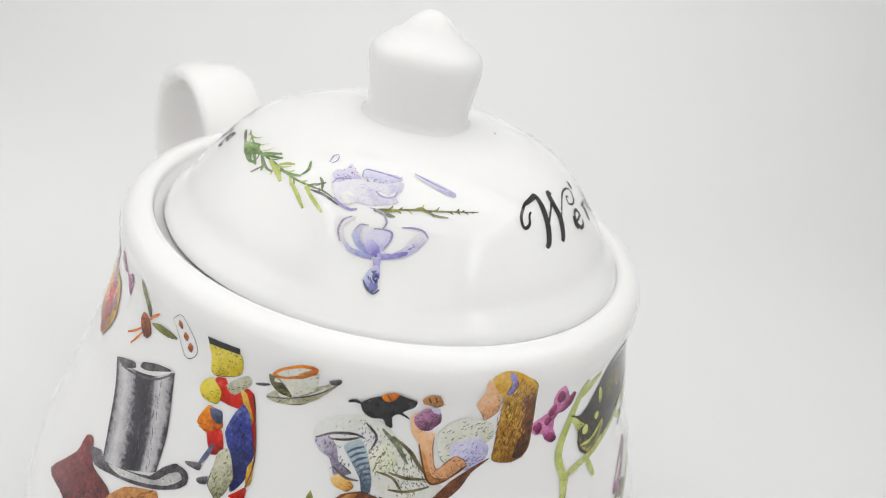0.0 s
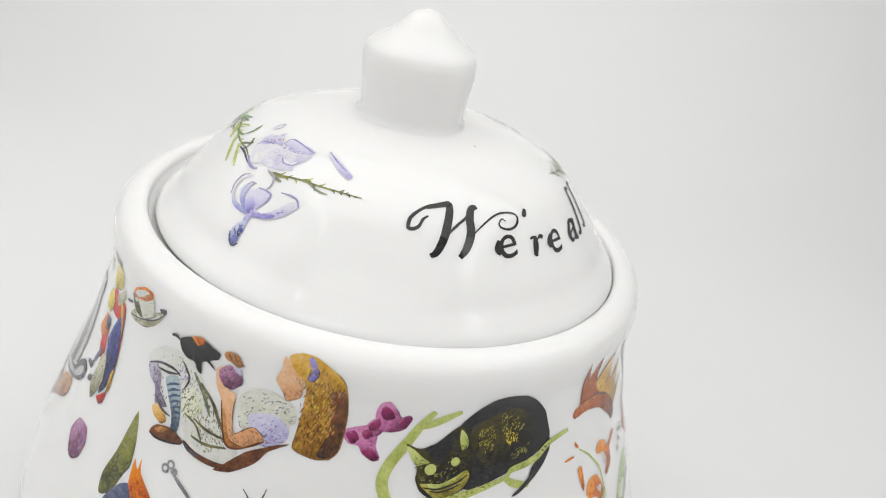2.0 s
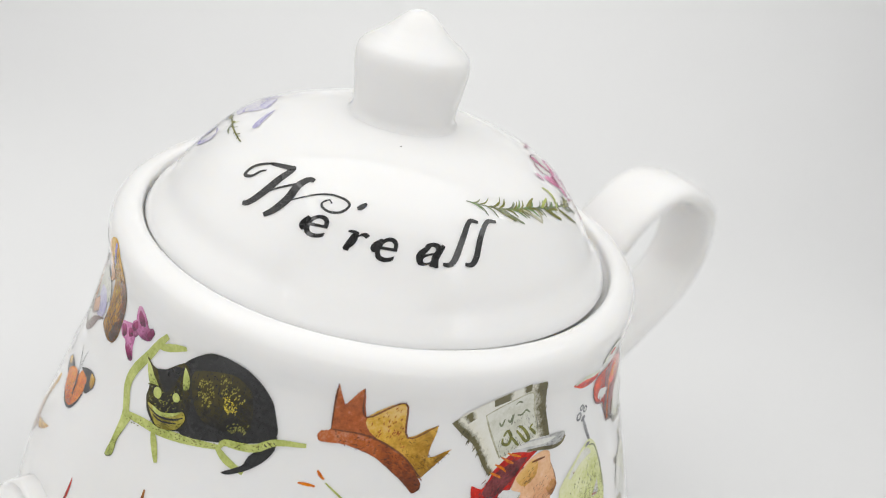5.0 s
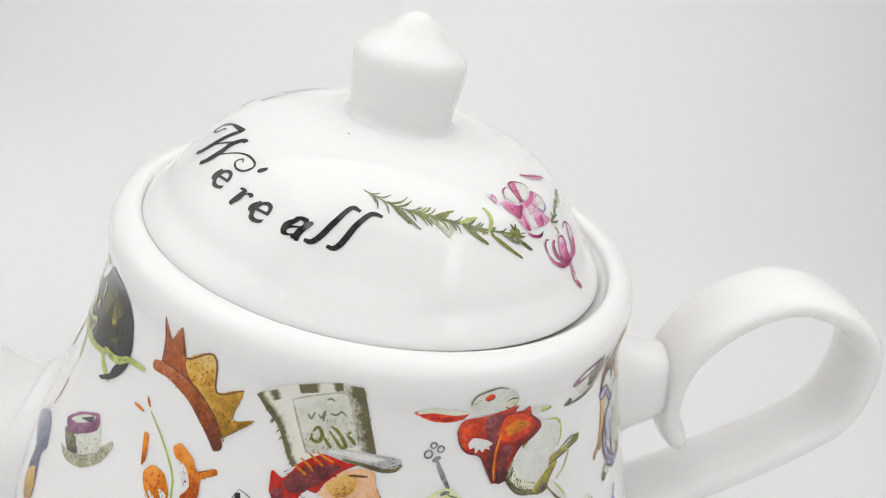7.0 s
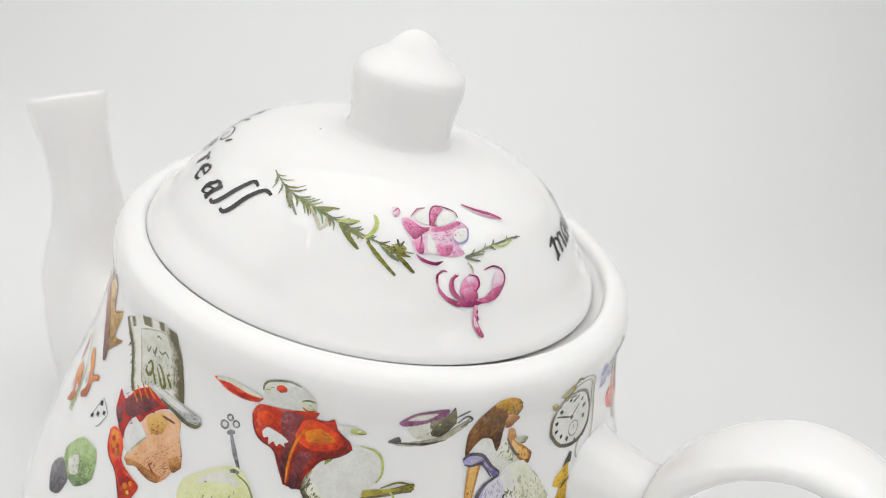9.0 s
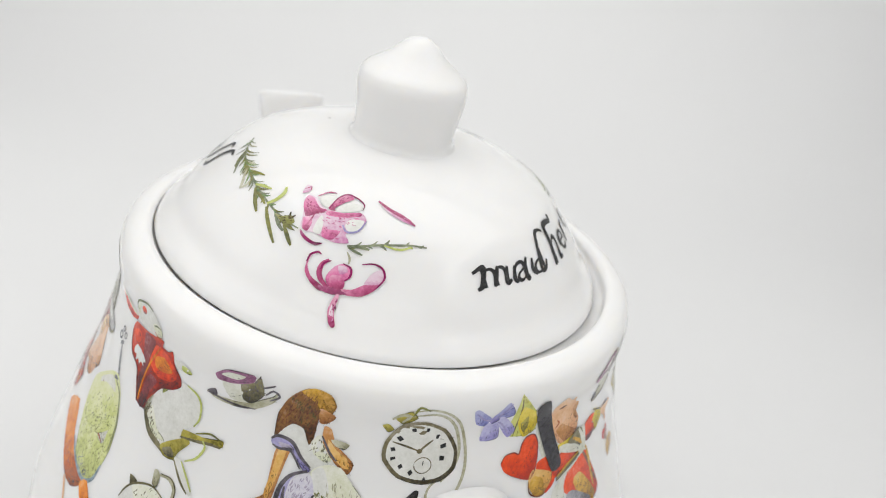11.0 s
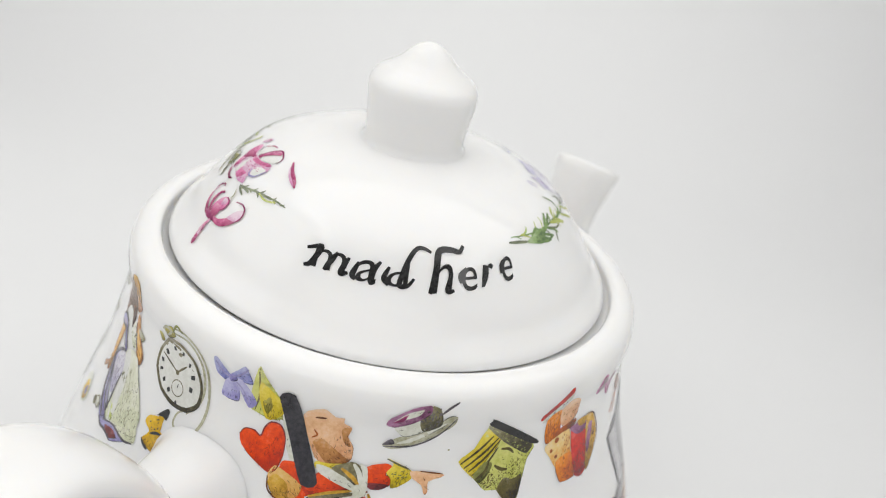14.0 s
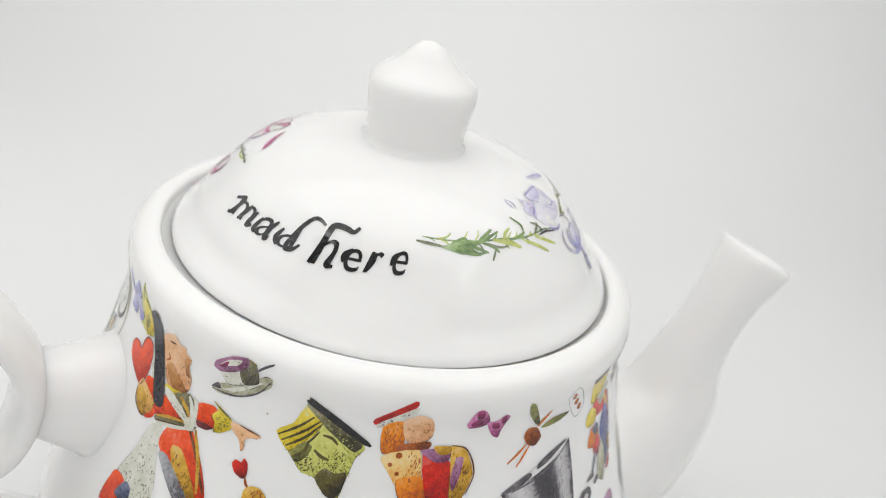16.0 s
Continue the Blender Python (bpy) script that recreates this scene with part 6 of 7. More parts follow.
pic.line("slate", 1, [(-18, -5.5), (-15.9, -3.8), (-13.2, -2.7)])
pic.line("slate", 1, [(-16.6, -7.1), (-14.9, -5.6), (-12.3, -4.6)])
pic.line("slate", 1, [(-15.6, -9), (-14, -7.5), (-11.7, -6.6)])
pic.line("slate", 1, [(-14.6, -10.8), (-13, -9.3), (-11, -8.6)])
pic.line("slate", 1, [(-14, -12.8), (-12.4, -11.3), (-10.4, -10.6)])
pic.line("slate", 1, [(-13.3, -14.8), (-11.7, -13.4), (-10.1, -12.9)])
pic.fill("skintan", [(-24.4, -12.5), (-21.9, -10.4), (-18.4, -11.6), (-16.1, -14.1), (-18.2, -16.5), (-22.6, -15.3)])
pic.line("greydark", 1, [(-24.4, -8), (-19.5, -11.3), (-14.9, -11.9)])
pic.fill("brown", [(-22.2, -21.5), (-19.9, -18), (-14.3, -15.9), (-9.3, -16.7), (-7, -17.7), (-7.8, -19.6), (-13.7, -21.4), (-19.5, -22.7)])
pic.fill("tan", [(-20.3, -20.2), (-17.6, -17.5), (-14, -16.7), (-16.3, -19.6)])
pic.line("black", 0.9, [(-22.3, -22.1), (-18.7, -22.6), (-12.9, -21.3), (-7.3, -19.3)])
pic.line("greydark", 1.4, [(-6.8, -17.5), (-3.1, -19.6), (1.5, -19.7)])
pic.fill("cream", [(10.7, 7.6), (13.6, 11.3), (20.2, 14.3), (30.5, 12), (33, 5.5), (23.9, 0.4), (14.8, -2.9), (11.7, 1.4)])
pic.hatch("slate", [(11.1, 8.3), (20.4, 13.5), (30.7, 11.2), (31.5, 5.8), (15.2, -0.9)], 40, 1.8, 30)
pic.fill("lilac", [(15.9, 3.4), (25.2, 6.3), (31, 2.6), (30.9, -2.3), (23.5, -6.4), (18.3, -3.9)])
pic.hatch("violet", [(16.6, 2.8), (25.4, 5.5), (30.9, 1.2), (29.5, -2.4), (20.6, -5)], 30, 1.4, 50)
pic.fill("skin", [(-0.3, 14.1), (1.6, 16.4), (3.3, 12.7), (6.3, 8.7), (9.4, 8.4), (9.6, 2.6), (11.9, -5.7), (18.3, -0.8), (23.5, -4.6), (14.7, -10.6), (9.7, -10.5), (5.9, -1.5), (4.3, 4), (1, 8.3)])
pic.fill("tan", [(5.2, 0.4), (6.6, 1.1), (10.6, -8.2), (15.8, -9.2), (22.2, -5.2), (14.7, -10.6), (9.7, -10.5)])
pic.line("brown", 0.8, [(4.3, 4), (6.6, -3.4), (9.7, -10.5), (14.7, -10.6), (23.5, -4.6)])
pic.fill("tan", [(2.4, 22.2), (4.8, 24.2), (8.4, 24.1), (10.5, 20.6), (8.7, 18.9), (6.1, 19.9), (3.6, 20.1)])
pic.line("brown", 0.7, [(4.5, 23.2), (5.9, 20.7)])
pic.line("brown", 0.7, [(6.7, 23.8), (8.2, 20.9)])
pic.fill("mauve", [(0.9, 14.6), (4.8, 18.4), (9.8, 17.2), (10.8, 13.1), (7.8, 9.8), (4.3, 9.5), (1.8, 11.4)])
pic.hatch("greydark", [(0.9, 14.6), (5.4, 18.2), (9.9, 16.8), (10.5, 12.5), (4.3, 9.5)], 34, 1.4, 30)
pic.fill("lilac", [(6.5, 18.7), (9.5, 18.4), (10.1, 16), (7.7, 16.6)])
pic.fill("black", [(-18.8, 17.9), (-13.6, 21.6), (-6.1, 23.5), (-2.2, 22.2), (0.7, 21.4), (0.3, 18.5), (-3.5, 16.1), (-1.8, 14.7), (-0.7, 13.4), (-4.6, 15.1), (-7, 13.8), (-6.3, 9.6), (-8.6, 10.2), (-10.3, 12.6), (-14.1, 12.4), (-17.2, 14)])
pic.line("black", 1.4, [(-18.7, 17.5), (-20.8, 18.3), (-23.3, 17.4)])
pic.fill("orange", [(-12.3, 22.2), (-8.5, 24.1), (-6.1, 23.5), (-7.3, 21.1), (-9.8, 19.8)])
pic.line("brown", 0.6, [(-10.3, 23.2), (-8.5, 20.4)])
pic.done()

pic = Print("printed_reclining_hair", BODY, body, -62.45, 179.81, "long golden hair print beside a pale sleeve", 0.978, 0.985)
pic.fill("brown", [(-18.5, -32.8), (-10.9, -24), (-1.6, -18.1), (3.2, -16.2), (-3.1, -20.9), (-6.9, -27), (-14.4, -33.4), (-20.7, -35.3)])
pic.fill("skin", [(-3.1, 17.2), (0.3, 14.7), (3.6, 10), (4.2, 2.9), (-0.4, -0.6), (-2.3, 2.2), (-5.5, 6.5), (-3.7, 12)])
pic.fill("hair", [(-1.8, 17.3), (2.3, 19.7), (7.6, 19.5), (15.1, 15.7), (18.8, 11.6), (20.8, 0.4), (20.5, -13), (17.5, -17.9), (11.7, -19.1), (4.6, -17), (5, -9.5), (5.4, -1.1), (5.3, 8), (2, 11.5)])
pic.fill("hairgold", [(1.4, 17.2), (5.1, 19.2), (12.7, 15), (13.9, 4.8), (11.2, -2.6), (6.8, 2.5), (6, 10.8)])
pic.fill("brown", [(14.3, 7.1), (19.1, 8.5), (20.6, -0.6), (20, -12.7), (17.4, -17.3), (13, -17.5), (15.5, -9.8), (15, -1.3)])
pic.hatch("brown", [(3.6, 7.8), (10, 17.3), (18.6, 10.5), (20.4, 0.3), (18.8, -16.3), (11.7, -18.7), (5.3, -15.4)], 170, 2.8, 78)
pic.hatch("brownolive", [(12.6, 10.8), (18.6, 10.5), (20.4, 0.3), (19.5, -15), (13.9, -16.7)], 70, 2.4, 78)
pic.hatch("hairgold", [(2.8, 11.8), (7.8, 17.6), (17.4, 8), (17.4, -9.2), (10.6, -15.7)], 120, 2.8, 75)
pic.hatch("yellow", [(3.9, 16.3), (10.8, 14.5), (13.1, -2), (10.8, -7.1)], 40, 2, 75)
pic.fill("violet", [(4.9, 18.7), (7, 18.8), (9.2, 14), (7.6, 10.3), (5.6, 10.7), (6.4, 15.1)])
pic.done()

pic = Print("printed_cat_on_branch", BODY, body, -25.24, 162.72, "dark mottled animal print on a pale green branch", 0.988, 0.998)
pic.line("lime", 4.2, [(-36.3, -35), (-35.4, -25.6), (-35.1, -16.6), (-38.6, -7.1), (-37.3, 0.2), (-31.9, 9.3), (-27.7, 16.3), (-23.6, 21.5)])
pic.line("lime", 3, [(-28.9, 15), (-24, 16.6), (-18.9, 19), (-13.6, 21.3)])
pic.fill("lime", [(-37.5, -35.6), (-36.3, -24.3), (-36.6, -16.5), (-31.1, -15.1), (-32.1, -19.5), (-34.3, -27.2), (-33.8, -33.6)])
pic.line("lime", 3.6, [(-36.9, -17.1), (-27.9, -14.9), (-17, -13.2), (-5.1, -10.5), (8.2, -7.1)])
pic.line("lime", 3, [(-19.8, -14.3), (-17.4, -18.6), (-14.1, -24.5)])
pic.line("lime", 3, [(7.4, -7.3), (11.9, -10.4), (18.9, -12.8)])
pic.hatch("olive", [(-36.4, -17.2), (-17.4, -12), (8, -5.8), (8.4, -7.9), (-16.8, -14.4), (-33.8, -19)], 70, 1, 20)
pic.fill("black", [(-13.7, 15.2), (-8.3, 20.9), (-2, 25.4), (3.9, 26.6), (12.2, 25.6), (18.5, 21.8), (23.8, 16.4), (26.4, 10.3), (27.9, 5.4), (26.2, 1.8), (18.9, -1.4), (7.9, -5.4), (-7.3, -9.6), (-12.7, -4.6), (-15, 5.2)])
pic.fill("catfur", [(-32.3, 8.7), (-28.4, 7.3), (-25.1, 7.4), (-21, 9.5), (-13.8, 15.6), (-10.3, 13.4), (-7.4, 5.8), (-6.5, -3.7), (-8.4, -8.6), (-15.3, -11.6), (-20.4, -12), (-24.7, -9.4), (-27.2, -4.4), (-27.4, 0.3)])
pic.fill("black", [(-25.5, 7.2), (-20.6, 9.6), (-16.8, 12.8), (-14.1, 12.9), (-15.4, 6.8), (-18.9, 1.2), (-22.9, 4.4)])
pic.fill("catfur", [(-8.5, 14.8), (7.1, 20.6), (15.7, 17), (18, 3.9), (10.8, -0.1), (-1, -0.7), (-7, 5.9)])
pic.hatch("black", [(-8.9, 14.7), (9.1, 20.7), (16.6, 16.4), (19, 2.8), (-0.8, -1.9)], 120, 1.6, 80)
pic.hatch("oliveyellow", [(2.3, 19.9), (6.7, 18.4), (14.2, 14.6), (13.3, 8), (9.1, 5), (5, 9.4)], 70, 1.4, 70)
pic.hatch("yellow", [(5.5, 11.2), (10.5, 12.5), (11.8, 7.7), (7.3, 5.8)], 40, 1, 70)
pic.hatch("oliveyellow", [(-6.1, 13.9), (0, 14.4), (2.7, 8.8), (0.5, 3.5), (-4.2, 4.7)], 70, 1.2, 70)
pic.hatch("olive", [(8, 2.6), (17.1, 4.6), (16.7, 0.3), (10.1, -0.3)], 40, 1.4, 60)
pic.hatch("olive", [(-28.3, 1.7), (-23.2, 2.1), (-18.3, 0.8), (-13.7, 5.3), (-8.9, 3.2), (-8.7, -3.2), (-20.8, -6.9), (-26.2, -5.7)], 70, 1.2, 50)
pic.fill("lime", [(-32, 7.9), (-29.3, 6.9), (-25.5, 3.7), (-22.7, 1.9), (-25.3, 1.2), (-27.5, 0.7), (-29.8, 3.6)])
pic.fill("lime", [(-12.7, 14.3), (-10, 11.7), (-9.1, 7.7), (-11.3, 6.1), (-12.6, 10)])
pic.fill("oliveyellow", [(-25.5, -6.3), (-21.9, -6.1), (-16.6, -6.1), (-11.7, -3.4), (-8.7, -1.5), (-7.3, -4), (-9.6, -8.6), (-15.3, -11.6), (-19.6, -11.7)])
pic.fill("lime", [(-22.9, -6), (-18.3, -6.3), (-12.8, -3.8), (-9.5, -1.8), (-12.6, -5), (-17.9, -7.9), (-21.5, -7.7)])
pic.line("black", 0.8, [(-24.3, -7.5), (-18.7, -8.2), (-12.3, -6.2), (-8.3, -3.5)])
pic.line("black", 0.7, [(-21.6, -9), (-17.1, -9.3), (-10.4, -6.8)])
pic.disc("lime", (-22.3, -0.6), 2.1)
pic.disc("lime", (-13.4, 2), 1.7)
pic.fill("black", [(26, 2.7), (28.1, 4.2), (28.1, -0.8), (25.4, -5.8), (20.5, -10.8), (14.3, -15), (11.2, -15.3), (18, -10), (19.6, -5.9)])
pic.line("lime", 3, [(8.2, -7.1), (10.1, -4.5), (15.4, -3.7), (21.4, -2.2), (28.1, 2.1), (38.5, 3.9)])
pic.hatch("olive", [(9.9, -3.7), (21.2, -1.4), (27.9, 2.9), (28.3, 0.9), (21.6, -3.8), (10.3, -5.7)], 26, 1, 10)
pic.done()

pic = Print("printed_bow", BODY, body, 133.50, 187.90, "printed violet ribbon bow")
pic.fill("bluelav", [(-9.8, 4.7), (-8.1, 5.7), (-4.7, 3.2), (-2.1, 0.9), (-4, -2.2), (-7.9, -1)])
pic.fill("bluelav", [(-2.1, 0.9), (1.6, 5.1), (4, 7.4), (6.5, 4.3), (7.3, 1.1), (2.2, 0.3)])
pic.fill("violetlight", [(-4.3, -2.7), (-2.2, -0.6), (1.2, -0.2), (2.5, -8.1), (-4.8, -8.9)])
pic.fill("violetlight", [(0.3, -0.5), (3.2, 1.2), (9.7, -5.8), (6.8, -9.1)])
pic.fill("violet", [(-2.9, 0.7), (-0.2, 2), (1, 0.1), (-1.6, -1.6)])
pic.line("lilacdark", 0.8, [(-8.7, 4), (-5, 0.8), (-1.9, 0.1)])
pic.line("lilacdark", 0.8, [(-1.2, 0.3), (2.4, 3.2), (5.4, 6.6)])
pic.line("lilacdark", 0.8, [(0.7, -0.8), (3.6, -3.1), (7, -7.9)])
pic.done()

pic = Print("printed_small_bow", BODY, body, 97.95, 113.44, "small printed violet ribbon bow")
pic.fill("violetlight", [(-8.5, -2.4), (-2.1, 0.1), (2.1, 1), (6.5, 7.1), (8.6, 5.3), (5.5, 1.2), (8.1, -0.1), (4.6, -3.6), (-1, -6), (-5.1, -4.7)])
pic.hatch("violet", [(-7, -2.7), (6.1, 5.2), (6.3, -1.1)], 10, 1.2, 60)
pic.done()

pic = Print("printed_queen_cap", BODY, body, 141.45, 184.06, "pointed yellow cap print")
pic.fill("yellow", [(-4.9, 7.8), (-0.5, 5.9), (2.8, 3.3), (4.9, -2), (2.2, -5.5), (-1.4, -6.6), (-5, 0.4)])
pic.fill("oliveyellow", [(-3.5, -0.3), (-0.8, 2.7), (0.4, -1.6), (-1.3, -4.5)])
pic.done()

pic = Print("printed_bearded_head", BODY, body, 185.53, 171.55, "print in lime and dark olive patches", 0.998, 1.010)
pic.fill("limehead", [(-16.7, 1.1), (-11, 6.2), (-7.4, 14.5), (-5.4, 17.3), (15.3, 4.2), (13, -1.9), (10.9, -11.1), (9.3, -18), (4.9, -17.7), (0.3, -12.2), (-4.8, -11.4), (-8, -8), (-10.7, -5.3)])
pic.fill("yellow", [(-16.7, 1.1), (-11, 6.2), (-7.1, 14.2), (-0.8, 10.6), (-1.9, 5.3), (-7.2, -2), (-9.7, -5.9)])
pic.line("brownolive", 1, [(-15.8, 0.1), (-8.7, 5.6), (-3.4, 11.2)])
pic.line("brownolive", 1, [(-14.1, -1.6), (-7.1, 3.8), (-1.4, 9.6)])
pic.line("brownolive", 1, [(-12.2, -3.2), (-5.9, 2), (-0.8, 8.4)])
pic.line("brownolive", 0.9, [(-10.8, -4.9), (-4.7, 0.1), (-1.1, 5.5)])
pic.fill("olive", [(-10.3, -5.2), (-6.3, 0), (-2.8, -0.7), (-3.7, -4.5), (-7.1, -8.2)])
pic.line("brownolive", 1.2, [(-9.1, -6.6), (-5.5, -3.7), (-4.3, 0.2)])
pic.fill("brownolive", [(0.3, -12.2), (3, -7.6), (6.9, -8.9), (10.8, -8), (10.3, -14.3), (8.2, -18.3), (4.9, -17.7)])
pic.hatch("brownolive", [(-0.8, -6.8), (5.1, -0.9), (11.3, -1.8), (10.1, -13), (3.1, -12.4)], 60, 1.2, 60)
pic.hatch("brownolive", [(-7.2, -7.8), (-3.2, -3), (0.4, -8.7), (-4, -11.2)], 50, 1.2, 20)
pic.line("brownolive", 1.2, [(0.3, 4.6), (3.7, 4.1), (6.2, 2)])
pic.line("brownolive", 1.4, [(-1.8, -1.8), (1.1, -3.7), (4, -4.3)])
pic.fill("khakidark", [(-7, 14.6), (-4.4, 16.3), (13.8, 4.9), (12.5, 0.6), (7.1, 3.5), (1.5, 7.1)])
pic.hatch("lime", [(-6.6, 14.8), (-4.3, 15.9), (12.7, 4.2), (11.2, 1.3), (1.3, 8.4)], 30, 1, 40)
pic.fill("black", [(-6.4, 18.1), (-4.8, 18.4), (16.6, 5.4), (15.2, 3.8), (-6.4, 15.7)])
pic.done()

pic = Print("printed_speck", BODY, body, 174.88, 177.89, "tiny dark speck in the glaze")
pic.disc("khaki", (-0.2, -0.1), 0.4)
pic.done()

pic = Print("printed_pink_bouquet", LID, lid, 73.84, 40.15, "pink carnation and lily with green sprig", 0.992, 0.987)
pic.line("sage", 0.9, [(-59.5, 14.6), (-47.3, 10.7), (-38.4, 8.7), (-30.1, 7.7), (-20.2, 5.6), (-10, 3), (-0.9, 0.7), (5.5, -0.6), (10.4, -1.1)])
pic.needles([(-58, 14.2), (-47.3, 10.7), (-38.4, 8.7), (-30.1, 7.7), (-20.2, 5.6), (-10, 3), (4, -0.4)], 44, 8.0, ("sage", "green", "olive", "olive"), 34)
pic.needles([(30.2, -1.4), (42.6, 2), (58, 3.5)], 10, 4.5, ("lime", "sage"), 28)
pic.line("sage", 1.3, [(-48.5, 11.6), (-42.1, 7.4), (-35.2, 2.1)])
pic.line("olive", 0.9, [(-47.3, 10.7), (-42.5, 6.5), (-38.6, 3.7)])
pic.line("khaki", 1.4, [(-32.1, 7.4), (-26.4, 2.7), (-24.4, 0)])
pic.line("khaki", 1.2, [(-24.4, 0), (-23.1, 3), (-24.1, 5.6)])
pic.line("olive", 1.2, [(-29.3, 8.1), (-24.9, 9.4), (-20.8, 10.5)])
pic.line("olive", 1, [(-28.3, 7.3), (-24.4, 6.1), (-22.8, 5.1)])
pic.line("lime", 1.4, [(-19.6, 5.3), (-15.9, 6.6), (-11.1, 7.6)])
pic.line("olive", 1.8, [(-18.3, 4.7), (-13.5, 0.6), (-9, -3)])
pic.line("olive", 1.3, [(-16.8, 3.3), (-12.1, 2.8), (-8.1, 1.2)])
pic.line("lime", 1.8, [(-7.5, 1.8), (-5, 5.3), (-4.6, 9), (-6.4, 11.8)])
pic.line("olive", 1.6, [(-6.7, 0.7), (-2, -3.8), (4.8, -10)])
pic.line("sage", 1.4, [(-1.1, -0.2), (2.6, -2.9), (5.6, -4.4)])
pic.line("olive", 1.6, [(4.5, -2.1), (8, -5.3), (11, -8.2)])
pic.fill("olive", [(-1.6, 0.1), (2, 0.5), (5.1, 2.4), (7.8, 0.6), (7.2, -1.2), (9.7, -2.5), (5.8, -2.7), (2.8, -1.6)])
pic.hatch("brownolive", [(-0.8, 0.3), (5.1, 2), (8.8, -1.8), (3.7, -2.2)], 24, 1.2, 30)
pic.line("brownolive", 1, [(4.1, 3.5), (5.2, 1.1), (6.7, 3.1)])
pic.fill("pinkpale", [(5.2, 12.9), (9.1, 13.6), (12.5, 11.4), (16.4, 10.3), (23.3, 10.9), (30.7, 13.3), (34.1, 10.7), (32.8, 5.2), (28.1, 2.9), (30.4, -0.1), (25.4, -1.5), (19.9, -0.9), (16.1, -0.4), (13.7, -1.1), (10.7, 0.2), (9.6, 3.5), (8.1, 6.6)])
pic.fill("ivory", [(10.6, 14.9), (15.5, 18.5), (18, 16.5), (16.9, 11.4), (13.5, 11.5)])
pic.fill("ivory", [(20.1, 12.8), (23.9, 16.4), (29.3, 17.2), (30.8, 15), (26.1, 12.1), (21.3, 10.8)])
pic.fill("ivory", [(16.2, 7.2), (18.3, 4.6), (19.1, -0.2), (16.1, 0), (15.6, 3.4)])
pic.fill("ivory", [(27.9, 9.1), (33.4, 10.1), (32.3, 5.2), (28.8, 4.2), (26.7, 6)])
pic.fill("pink", [(5.2, 12.9), (8.6, 12.9), (13.5, 9.9), (17.3, 9.9), (13.9, 6.9), (10.8, 4.2), (8.1, 6.6), (6, 9.3)])
pic.fill("pinkdeep", [(8.8, 9.2), (13.4, 8.9), (17.2, 8.8), (12.5, 6.8), (10.3, 6)])
pic.fill("pinkdeep", [(16.9, 10.9), (18, 17), (20.8, 20.2), (25.3, 19.3), (22.3, 16.2), (19.5, 12.2), (20.3, 10.7)])
pic.fill("pink", [(17.3, 9.9), (23.8, 10.9), (30.2, 13.3), (31.3, 11.7), (24.4, 8.9), (18.1, 7.9)])
pic.fill("pinkdeep", [(18.3, 10), (24.2, 10.5), (29.8, 12.2), (25.5, 9.5), (19.1, 8.5)])
pic.fill("pink", [(10, 3.6), (12.6, 4.9), (14.3, 2.8), (14.1, -0.6), (12, -0.5)])
pic.fill("pink", [(18.7, 3.3), (21.3, 2.6), (25.9, 3.3), (24.2, -0.7), (20.3, -0.9)])
pic.fill("plum", [(11.2, -1), (14.6, -2.7), (18.2, -3.6), (21.5, -3), (19.1, -4.8), (15.4, -4.3), (12.6, -3)])
pic.line("plum", 0.8, [(17.4, 10.9), (18, 16.5), (20.8, 20.2), (26.1, 19.9), (30.6, 17.8), (31.3, 15)])
pic.line("pinkdeep", 0.7, [(9.1, 14.1), (12.2, 18), (16.1, 19.1)])
pic.line("lilacdark", 0.8, [(25.8, 6), (28.2, 3.8), (32.3, 5.2), (34.4, 10.1)])
pic.line("pinkdeep", 0.8, [(13.4, 6.9), (13.1, 2.7), (12, -0.5)])
pic.hatch("pinkdeep", [(5.8, 11.9), (13.5, 9.9), (16.2, 7.7), (10.8, 4.6)], 40, 1.4, 150)
pic.hatch("pink", [(17.2, 9.3), (30.4, 12.2), (31.1, 6.1), (26.4, -0.2), (18.7, 1.1)], 50, 1.6, 170)
pic.hatch("plum", [(16.9, 11.4), (19.4, 18.9), (23.4, 18.6), (19.9, 11.7)], 20, 1.2, 100)
pic.fill("pinkpale", [(0.5, 17), (3.1, 17.6), (4.4, 15), (2.2, 12.8)])
pic.line("pinkdeep", 0.6, [(1.4, 14.9), (3.1, 17), (4.4, 15.5)])
pic.fill("pinkpale", [(36.7, 21.3), (41.5, 19.3), (48.7, 17), (55.3, 12.1), (49.4, 13.5), (41.9, 16.9)])
pic.line("pinkdeep", 1.6, [(36.7, 21.3), (43.3, 18), (50.7, 15), (54.7, 12.2)])
pic.line("sage", 0.9, [(30.2, -1.4), (36.1, 0.2), (42.6, 2), (53, 3.6), (59.5, 3.4)])
pic.line("lime", 0.9, [(43.1, 2), (48.9, 1.4), (53.9, 3)])
pic.line("sage", 1.3, [(30.2, -1.4), (34.5, -0.6), (38.3, -0.8)])
pic.line("sage", 1, [(30.6, -1.8), (33.7, -2.7), (36.3, -3.3)])
pic.line("khaki", 0.8, [(30.9, -3.5), (32.4, -5.7), (32.6, -7.8)])
pic.fill("pinkdeep", [(18.7, -8.1), (19.5, -8.5), (19.5, -12.2), (21.8, -15.7), (25.5, -17.6), (29.5, -18.9), (26.1, -20), (22.5, -18.1), (19.6, -15), (18.8, -11.4)])
pic.line("plum", 0.8, [(18.8, -11.4), (19.1, -8.5), (21.1, -6.7), (22.7, -7.1)])
